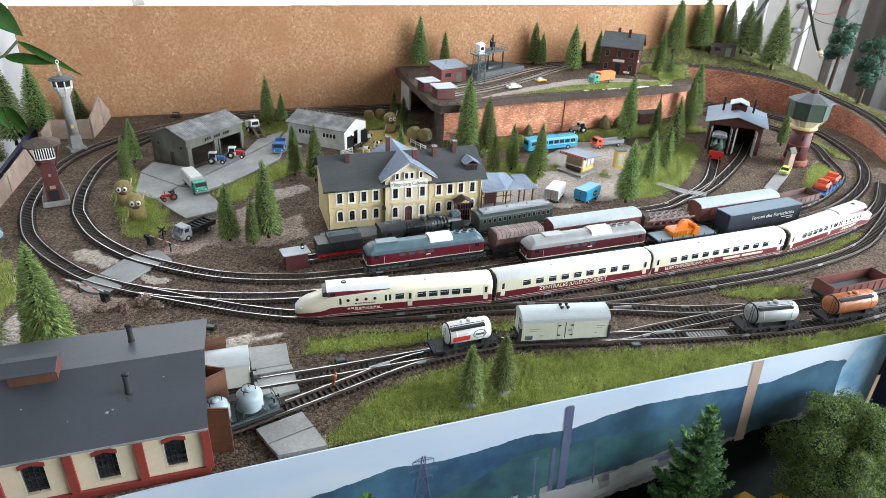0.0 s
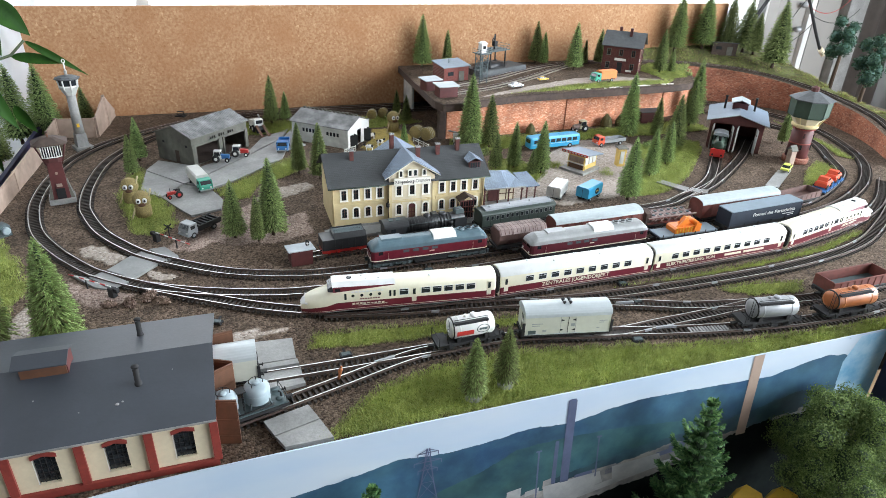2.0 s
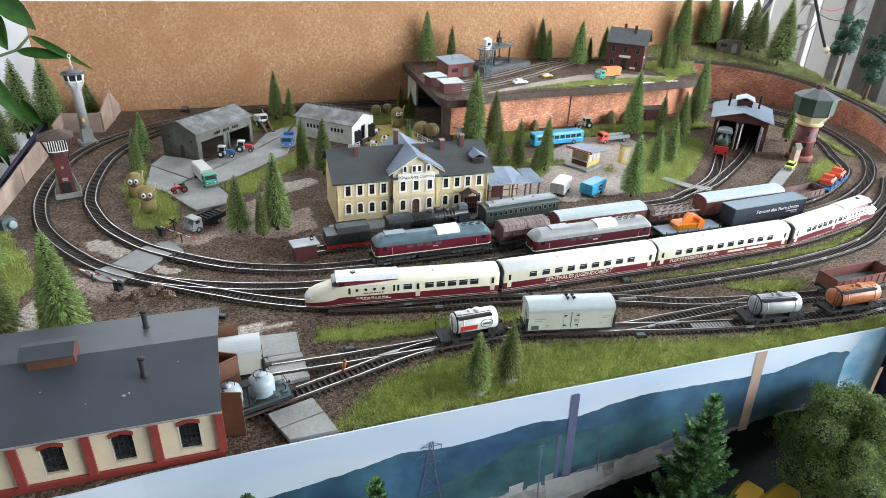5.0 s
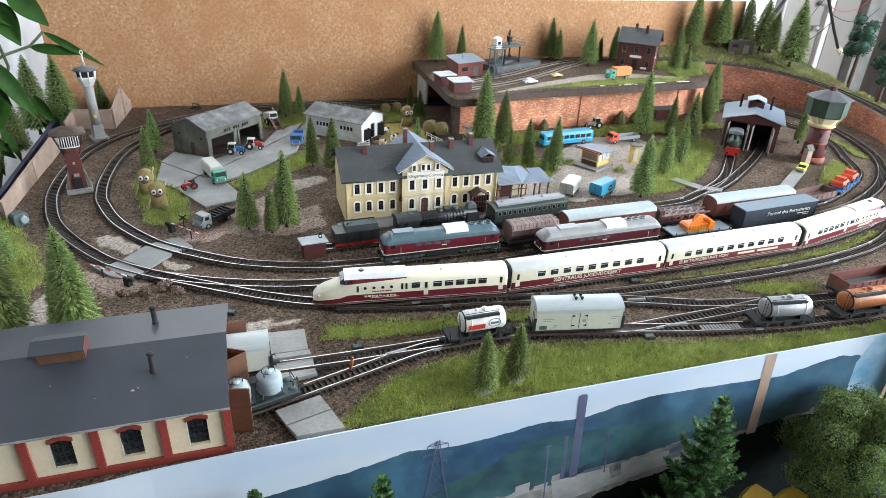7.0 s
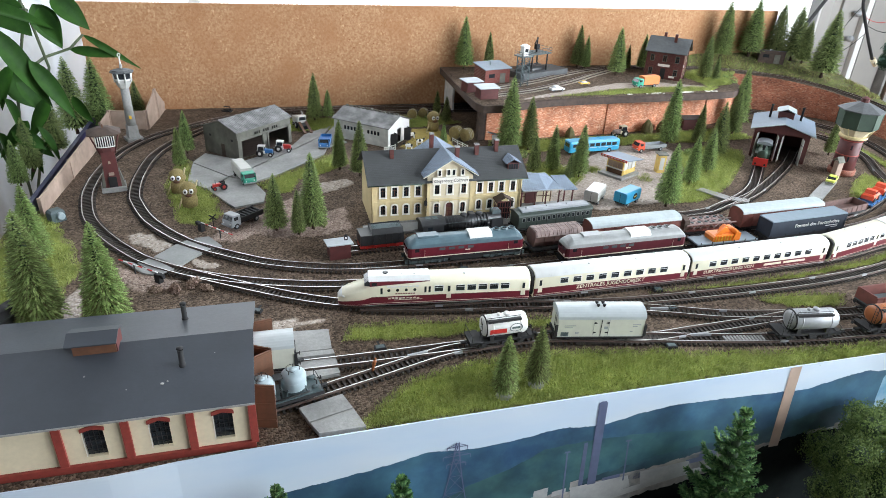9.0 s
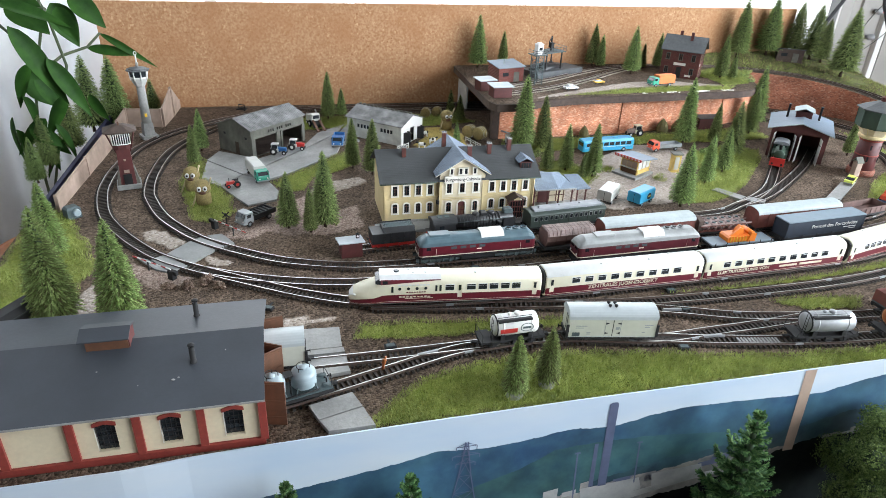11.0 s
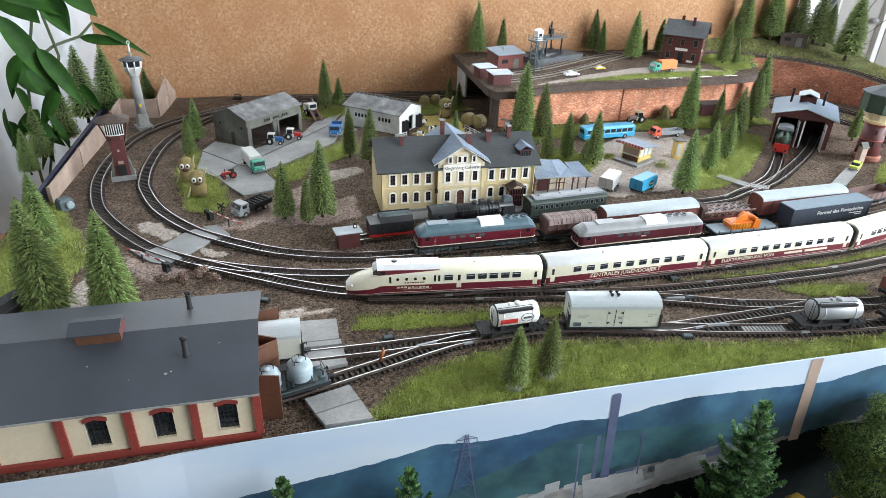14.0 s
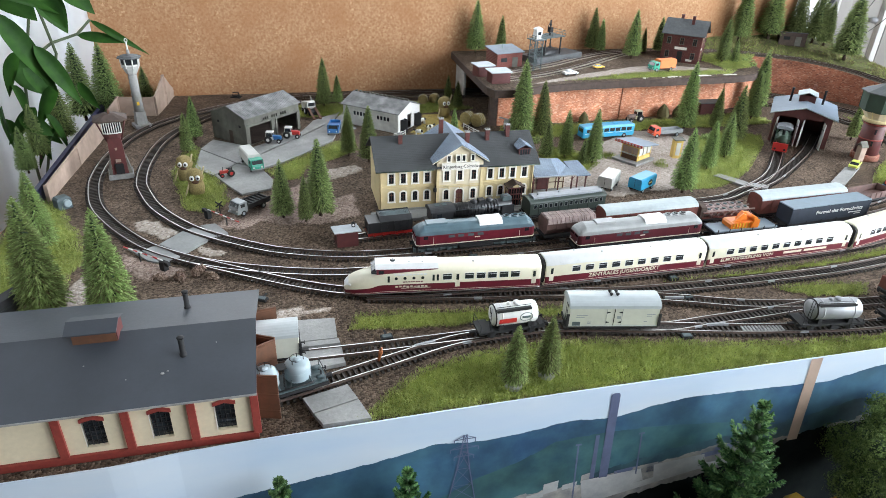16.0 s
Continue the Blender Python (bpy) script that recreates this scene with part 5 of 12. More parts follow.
def tank_wagon(line, x, L, body, label, marks=False, r=0.0105, share=0.39, ahead=0.0):
    t = vehicle("tank_wagon", label, "wagon", line, x, L)
    running_gear(t, L, (-L * 0.27, L * 0.27), w=0.0088)
    t0, e, zc = t, L * share, 0.0205
    t = part("tank_cradle", Shape().box(-e * 0.8, e * 0.8, -0.004, 0.004, 0.0086, 0.0108), M["black"], t0, m=Matrix.Translation((ahead, 0, 0)))
    prof = [(0.001, -e), (r * 0.6, -e + 0.0004), (r * 0.9, -e + 0.0016), (r, -e + 0.0035), (r, e - 0.0035), (r * 0.9, e - 0.0016), (r * 0.6, e - 0.0004), (0.001, e)]
    part("tank", Shape().lathe(prof, 0, zc, 24, axis="x"), M[body], t)
    for q in (-1, 1):
        part("saddle", Shape().box(q * e * 0.62 - 0.002, q * e * 0.62 + 0.002, -0.0085, 0.0085, 0.008, 0.0145), M["black"], t)
        part("band", Shape().lathe([(r + 0.0002, q * e * 0.62 - 0.0007), (r + 0.0002, q * e * 0.62 + 0.0007)], 0, zc, 24, axis="x"), M[body], t)
    part("dome", Shape().lathe([(0.0032, zc + r - 0.001), (0.0032, zc + r + 0.0016), (0.0026, zc + r + 0.0022), (0.0008, zc + r + 0.0024)], 0.002, 0, 12), M[body], t)
    part("dome", Shape().lathe([(0.0018, zc + r - 0.001), (0.0018, zc + r + 0.0018), (0.0005, zc + r + 0.0021)], -0.006, 0, 10), M[body], t)
    zz = zc + r * 0.93
    part("walkway", Shape().box(-e * 0.86, e * 0.62, -0.0092, -0.0052, zz - 0.0012, zz - 0.0002), M["black"], t)
    part("walkway_edge", Shape().box(-e * 0.86, e * 0.62, -0.0096, -0.0092, zz - 0.0018, zz + 0.001), M["black"], t)
    part("handrail", Shape().tube([(-e * 0.86, -0.0064, zz - 0.002), (-e * 0.86, -0.0064, zz + 0.0022), (e * 0.62, -0.0064, zz + 0.0022), (e * 0.62, -0.0064, zz - 0.002)], 0.0003), M["black"], t)
    part("end_hoop", Shape().lathe([(r - 0.0012, -e + 0.0022), (r + 0.0006, -e + 0.0022), (r + 0.0006, -e + 0.003), (r - 0.0012, -e + 0.003)], 0, zc, 24, axis="x"), M["black"], t)
    lad = Shape()
    for yy in (-0.005, -0.0085):
        lad.tube([(-e - 0.0022, yy, 0.008), (-e - 0.0022, yy, zz + 0.003)], 0.0003)
    for k in range(6):
        lad.tube([(-e - 0.0022, -0.005, 0.01 + k * 0.0036), (-e - 0.0022, -0.0085, 0.01 + k * 0.0036)], 0.0002)
    part("ladder", lad, M["black"], t)
    part("platform", Shape().box(-L / 2 + 0.003, -e - 0.0005 + ahead, -0.0105, 0.0105, 0.0086, 0.0095), M["black"], t0)
    part("end_platform", Shape().box(e + 0.001 + ahead, L / 2 - 0.004, -0.0085, 0.0085, 0.0086, 0.0093), M["black"], t0)
    part("railing", Shape().tube([(L / 2 - 0.0055, -0.008, 0.009), (L / 2 - 0.0055, -0.008, 0.015), (L / 2 - 0.0055, 0.008, 0.015), (L / 2 - 0.0055, 0.008, 0.009)], 0.00035), M["black"], t0)
    part("railing", Shape().tube([(-L / 2 + 0.0042, -0.011, 0.009), (-L / 2 + 0.0042, -0.011, 0.0175), (-L / 2 + 0.0042, 0.011, 0.0175), (-L / 2 + 0.0042, 0.011, 0.009)], 0.00035), M["black"], t0)
    part("valve_box", Shape().box(-0.004, 0.004, -0.0108, -0.0085, 0.0036, 0.0075), M["black"], t)
    if marks:
        def wrap(xa, xb, a0, a1, lift, mat, name):
            s, k = Shape(), 6
            for i in range(k):
                p, q = a0 + (a1 - a0) * i / k, a0 + (a1 - a0) * (i + 1) / k
                rr = r + lift
                s.poly([(xa, -rr * math.cos(p), zc + rr * math.sin(p)), (xb, -rr * math.cos(p), zc + rr * math.sin(p)), (xb, -rr * math.cos(q), zc + rr * math.sin(q)), (xa, -rr * math.cos(q), zc + rr * math.sin(q))])
            part(name, s, M[mat], t)
        wrap(-0.0175, -0.0005, -0.36, 0.14, 0.0002, "red", "red_panel")
        s = Shape()
        n = 28
        for i in range(n):
            a0, a1 = 2 * math.pi * i / n, 2 * math.pi * (i + 1) / n
            q = []
            for a, k in ((a0, 1.0), (a1, 1.0), (a1, 0.86), (a0, 0.86)):
                xx, an = 0.0088 + 0.0066 * k * math.cos(a), 0.1 + 0.4 * k * math.sin(a)
                q.append((xx, -(r + 0.0003) * math.cos(an), zc + (r + 0.0003) * math.sin(an)))
            s.poly(q)
        part("oval_emblem", s, M["frame_grey"], t)
        wrap(0.0046, 0.0128, 0.0, 0.2, 0.0003, "frame_grey", "emblem_bar")
    return t0


tank_wagon("front", 0.1555, 0.072, "white", "white tank wagon with red panel on the siding", True, r=0.0105, share=0.315, ahead=0.003)
tank_wagon("front", 0.4655, 0.075, "silver", "silver tank wagon standing on the siding", r=0.0105, share=0.34, ahead=0.002)
tank_wagon("front", 0.562, 0.08, "orange_tank", "weathered orange tank wagon on the siding", r=0.0105, share=0.36)


def open_wagon(line, x, L, label, mat="oxide", h=0.0185, hollow="black"):
    t = vehicle("open_wagon", label, "wagon", line, x, L)
    running_gear(t, L, (-L * 0.3, L * 0.3))
    e, w = L / 2 - 0.005, 0.0122
    part("floor_plate", Shape().box(-e, e, -w, w, 0.0085, 0.0098), M[hollow], t)
    for q in (-1, 1):
        a, b = sorted((q * w, q * (w - 0.001)))
        part("side_wall", Shape().box(-e, e, a, b, 0.0098, h), M[mat], t)
        a, b = sorted((q * e, q * (e - 0.001)))
        part("end_wall", Shape().box(a, b, -w + 0.001, w - 0.001, 0.0098, h + 0.001), M[mat], t)
        a, b = sorted((q * w, q * (w + 0.0007)))
        for i in range(9):
            xx = -e + 0.0006 + 2 * (e - 0.0006) * i / 8
            part("rib", Shape().box(xx - 0.0005, xx + 0.0005, a, b, 0.0088, h), M[mat], t)
        part("top_rail", Shape().box(-e, e, min(a, b) - 0.0002, max(a, b) + 0.0002, h - 0.0008, h + 0.0003), M[mat], t)
    return t


open_wagon("siding", 0.597, 0.095, "brown open goods wagon with grey inside", h=0.022, hollow="frame_grey")


def hopper_wagon():
    L = 0.076
    t = vehicle("hopper_wagon", "faded brown hopper wagon with lidded top", "wagon", "inner", 0.2845, L)
    running_gear(t, L, (-L * 0.28, L * 0.28))
    e = L / 2 - 0.006
    sec = [(-0.0075, 0.009), (0.0075, 0.009), (0.012, 0.0165), (0.012, 0.0235), (0.0085, 0.029), (-0.0085, 0.029), (-0.012, 0.0235), (-0.012, 0.0165)]
    part("hopper", Shape().prism_x(sec, -e, e), M["oxide2"], t)
    for i in range(4):
        xa = -e + 0.001 + i * (2 * e) / 4
        for q in (-1, 1):
            part("lid", Shape().prism_x([(q * 0.0005, 0.0295), (q * 0.0088, 0.0292), (q * 0.0124, 0.0235), (q * 0.0128, 0.0238), (q * 0.0091, 0.0299), (q * 0.0005, 0.0302)][::q], xa, xa + 2 * e / 4 - 0.0008), M["lid_pink"], t)
    for i in range(12):
        xx = -e + 0.002 + (2 * e - 0.004) * i / 11
        part("lid_hinge", Shape().tube([(xx, -0.0126, 0.0245), (xx, -0.009, 0.0302), (xx, 0, 0.0307), (xx, 0.009, 0.0302), (xx, 0.0126, 0.0245)], 0.0003, 4), M["oxide2"], t)
    for i in range(6):
        xx = -e + 2 * e * i / 5
        for q in (-1, 1):
            part("rib", Shape().prism_x([(q * 0.0075, 0.009), (q * 0.0122, 0.0165), (q * 0.0128, 0.0165), (q * 0.0082, 0.009)][::-q], xx - 0.0004, xx + 0.0004), M["oxide2"], t)
            part("stanchion", Shape().box(xx - 0.0004, xx + 0.0004, min(q * 0.012, q * 0.0127), max(q * 0.012, q * 0.0127), 0.0165, 0.0235), M["oxide2"], t)


hopper_wagon()
covered_wagon("inner", 0.362, 0.138, "oxide", "wagon_roof", "long red-brown covered goods wagon with grey roof")


def pot_wagon():
    L = 0.086
    t = vehicle("pot_wagon", "brown pot wagon carrying rows of round vessels", "wagon", "inner", 0.5, L)
    running_gear(t, L, (-L * 0.3, L * 0.3))
    e = L / 2 - 0.005
    part("rack", Shape().box(-e, e, -0.012, 0.012, 0.0085, 0.0105).box(-e, e, -0.0122, -0.0114, 0.0158, 0.017).box(-e, e, 0.0114, 0.0122, 0.0158, 0.017), M["oxide"], t)
    for i in range(6):
        for q in (-1, 1):
            xx = -e + 0.0115 + i * (2 * e - 0.02) / 5.2
            p = part("pot", Shape().lathe([(0.0045, 0.0105), (0.0055, 0.0125), (0.0056, 0.0165), (0.0048, 0.0182), (0.003, 0.0186)], xx, q * 0.0061, 14), M["lid_pink"], t)
            part("lid", Shape().lathe([(0.0024, 0.0184), (0.0024, 0.0194), (0.001, 0.0196)], xx, q * 0.0061, 12), M["frame_grey"], p, "dark lid")
            part("brace", Shape().prism_y([(xx - 0.0055, 0.0105), (xx - 0.0047, 0.0105), (xx + 0.0003, 0.016), (xx - 0.0005, 0.016)], q * 0.0118 - 0.0003, q * 0.0118 + 0.0003), M["oxide"], t)
    for q in (-1, 1):
        part("top_rail", Shape().box(-e, e, q * 0.0118 - 0.0006, q * 0.0118 + 0.0006, 0.0172, 0.0184), M["lid_pink"], t)
        for i in range(7):
            xx = -e + 0.008 + i * (2 * e - 0.016) / 6
            part("lattice", Shape().tube([(xx - 0.005, q * 0.0123, 0.0105), (xx, q * 0.0123, 0.0172), (xx + 0.005, q * 0.0123, 0.0105)], 0.0004, 4), M["lid_pink"], t)
    part("centre_rail", Shape().box(-e, e, -0.0006, 0.0006, 0.0176, 0.0186), M["lid_pink"], t)
    part("brake_house", Shape().prism_x([(-0.0105, 0.0085), (0.0105, 0.0085), (0.0105, 0.024), (0.0, 0.0275), (-0.0105, 0.024)], -L / 2 + 0.002, -e + 0.0045), M["fascia"], t, "dark brown brake house")


pot_wagon()
covered_wagon("inner", 0.586, 0.147, "oxide", "wagon_roof", "long red-brown covered goods wagon with grey roof")
open_wagon("inner", 0.733, 0.097, "rusty brown open goods wagon", "oxide2", 0.0178, "oxide2")


def tractor_body(t, x, y, z, mat, mat_cab, k=1.0, turn=0.0):
    """Small tractor model: bonnet, cab, roof, four wheels."""
    r = thing_part = Matrix.Translation((x, y, z)) @ Matrix.Rotation(turn, 4, "Z") @ Matrix.Scale(k, 4)
    g = []
    g.append(part("bonnet", Shape().loft([[(xx, yy, zz) for yy, zz in ((-w, 0.006), (w, 0.006), (w, h), (w * 0.7, h + 0.001), (-w * 0.7, h + 0.001), (-w, h))] for xx, w, h in ((0.0035, 0.0034, 0.0115), (0.011, 0.0032, 0.0112), (0.0165, 0.0028, 0.0105))]), M[mat], t, m=r))
    g.append(part("cab", Shape().loft([[(-0.0075, -0.0045, 0.009), (0.004, -0.0045, 0.009), (0.004, 0.0045, 0.009), (-0.0075, 0.0045, 0.009)], [(-0.006, -0.004, 0.017), (0.003, -0.004, 0.017), (0.003, 0.004, 0.017), (-0.006, 0.004, 0.017)]]), M["glass"], t, m=r))
    part("cab_roof", Shape().box(-0.0072, 0.0042, -0.0048, 0.0048, 0.017, 0.0185), M[mat_cab], t, m=r)
    part("cab_base", Shape().box(-0.0085, 0.0045, -0.0047, 0.0047, 0.005, 0.0105), M[mat_cab], t, m=r)
    for q in (-1, 1):
        for a, zz in ((-0.0075, 0.013), (0.0035, 0.013)):
            part("cab_post", Shape().tube([(a, q * 0.0045, 0.0095), (a * 0.85, q * 0.0042, 0.0175)], 0.0004), M[mat_cab], t, m=r)
        part("rear_wheel", Shape().lathe([(0.001, -0.0012), (0.0032, -0.0014), (0.0058, -0.0014), (0.0061, 0), (0.0058, 0.0014), (0.001, 0.0012)], -0.0035, 0.0061, 16, axis="y"), M["tyre"], t, m=r @ Matrix.Translation((0, q * 0.006, 0)))
        part("hub", Shape().lathe([(0.0026, -0.0018), (0.0026, 0.0018)], -0.0035, 0.0061, 12, axis="y"), M["white"], t, m=r @ Matrix.Translation((0, q * 0.006, 0)))
        part("front_wheel", Shape().lathe([(0.001, -0.0009), (0.0036, -0.001), (0.0038, 0), (0.0036, 0.001), (0.001, 0.0009)], 0.0135, 0.0038, 14, axis="y"), M["tyre"], t, m=r @ Matrix.Translation((0, q * 0.0052, 0)))
        part("hub", Shape().lathe([(0.0017, -0.0013), (0.0017, 0.0013)], 0.0135, 0.0038, 10, axis="y"), M["white"], t, m=r @ Matrix.Translation((0, q * 0.0052, 0)))


def flat_wagon(line, x, L, label, mat="oxide"):
    t = vehicle("flat_wagon", label, "wagon", line, x, L)
    running_gear(t, L, (-L * 0.3, L * 0.3))
    e = L / 2 - 0.004
    part("deck", Shape().box(-e, e, -0.0118, 0.0118, 0.0085, 0.0102), M[mat], t)
    for q in (-1, 1):
        for i in range(6):
            xx = -e + 0.004 + (2 * e - 0.008) * i / 5
            a, b = sorted((q * 0.0118, q * 0.0124))
            part("stake", Shape().box(xx - 0.0004, xx + 0.0004, a, b, 0.007, 0.0125), M["black"], t)
    return t


fw = flat_wagon("inner", 0.833, 0.1, "blue flat wagon loaded with two orange-red tractors", "blue")
for xx in (-0.022, 0.022):
    ld = thing("model_tractor", "orange-red tractor lashed on a flat wagon", "tractor", group="tractors on the wagon")
    ld.matrix_basis = fw.matrix_basis @ Matrix.Translation((xx, 0, 0.0103))
    part("body", Shape().loft([[(-0.014, -0.0085, 0.003), (0.014, -0.0085, 0.003), (0.014, 0.0085, 0.003), (-0.014, 0.0085, 0.003)], [(-0.014, -0.0085, 0.009), (0.014, -0.0085, 0.009), (0.014, 0.0085, 0.009), (-0.014, 0.0085, 0.009)], [(-0.012, -0.007, 0.0112), (0.012, -0.007, 0.0112), (0.012, 0.007, 0.0112), (-0.012, 0.007, 0.0112)]]), M["tomato"], ld)
    part("cab", Shape().loft([[(-0.009, -0.0075, 0.0112), (0.003, -0.0075, 0.0112), (0.003, 0.0075, 0.0112), (-0.009, 0.0075, 0.0112)], [(-0.0075, -0.0065, 0.0168), (0.002, -0.0065, 0.0168), (0.002, 0.0065, 0.0168), (-0.0075, 0.0065, 0.0168)]]), M["tomato"], ld)
    for a in (-0.009, 0.009):
        for q in (-1, 1):
            part("wheel", Shape().lathe([(0.001, -0.0014), (0.004, -0.0014), (0.004, 0.0014), (0.001, 0.0014)], a, 0.004, 12, axis="y"), M["tyre"], ld, m=Matrix.Translation((0, q * 0.0082, 0)))
    part("cab_window", Shape().box(-0.0078, 0.0025, -0.0074, -0.0068, 0.0125, 0.0155), M["glass"], ld)


def silo_wagon(x, label):
    """Short wagon with two upright pressure vessels."""
    L = 0.066
    t = vehicle("silo_wagon", label, "wagon", "front", x, L)
    running_gear(t, L, (-L * 0.25, L * 0.25))
    part("deck", Shape().box(-L / 2 + 0.004, L / 2 - 0.004, -0.0112, 0.0112, 0.0085, 0.0096), M["frame_grey"], t)
    for cx in (-0.0185, 0.0075):
        v = part("silo", Shape().lathe([(0.003, 0.0098), (0.0072, 0.0112), (0.0102, 0.0135), (0.0105, 0.0232), (0.0101, 0.0254), (0.008, 0.0272), (0.0045, 0.0281), (0.002, 0.0284)], cx, 0, 26), M["silo"], t, "pale blue-grey silo vessel")
        part("hatch", Shape().lathe([(0.0026, 0.0278), (0.0026, 0.0292), (0.0032, 0.0293), (0.0032, 0.0298), (0.001, 0.0302)], cx, 0, 14), M["silo"], v)
        for z in (0.0142, 0.0216):
            part("seam", Shape().lathe([(0.0104, z - 0.0003), (0.01065, z), (0.0104, z + 0.0003)], cx, 0, 26), M["silo"], v)
        ring = [(cx + 0.0055 * math.cos(0.6283 * i), 0.0055 * math.sin(0.6283 * i), 0.0312) for i in range(10)]
        part("top_railing", Shape().tube(ring[:8], 0.00035, 4), M["black"], v)
        for p in ring[:8:2]:
            part("railing_post", Shape().tube([(p[0], p[1], 0.0268), p], 0.00035, 4), M["black"], v)
        for q in (-1, 1):
            for k in (-1, 1):
                part("strut", Shape().tube([(cx + q * 0.009, k * 0.0085, 0.0095), (cx + q * 0.0068, k * 0.0068, 0.0165)], 0.0007, 5), M["frame_grey"], v)
    part("catwalk", Shape().box(-0.0088, -0.0018, -0.004, 0.004, 0.0262, 0.0268), M["black"], t)
    lad = Shape()
    for q in (-0.0018, 0.0018):
        lad.tube([(-0.0053, q - 0.006, 0.0095), (-0.0053, q - 0.006, 0.0268)], 0.0003, 4)
    for i in range(6):
        lad.tube([(-0.0053, -0.0078, 0.0115 + 0.0027 * i), (-0.0053, -0.0042, 0.0115 + 0.0027 * i)], 0.0002, 4)
    part("ladder", lad, M["black"], t)
    for q in (-1, 1):
        part("end_rail", Shape().tube([(q * (L / 2 - 0.005), -0.0105, 0.009), (q * (L / 2 - 0.005), -0.0105, 0.0165), (q * (L / 2 - 0.005), 0.0105, 0.0165), (q * (L / 2 - 0.005), 0.0105, 0.009)], 0.0004, 4), M["black"], t)
    part("brake_stand", Shape().tube([(L / 2 - 0.008, -0.006, 0.009), (L / 2 - 0.008, -0.006, 0.0165), (L / 2 - 0.0095, -0.004, 0.0172)], 0.0007, 5), M["black"], t)
    part("pipe", Shape().tube([(-0.022, -0.0102, 0.0108), (0.016, -0.0102, 0.0108), (0.018, -0.008, 0.0098)], 0.0007, 6), M["black"], t)
    for k in (-1, 1):
        part("air_tank", Shape().lathe([(0.0004, 0.0205), (0.0016, 0.021), (0.0016, 0.0265), (0.0004, 0.027)], k * 0.006, 0.0115, 10, axis="x"), M["frame_grey"], t)


silo_wagon(-0.043, "grey two-vessel silo wagon at the engine shed doors")


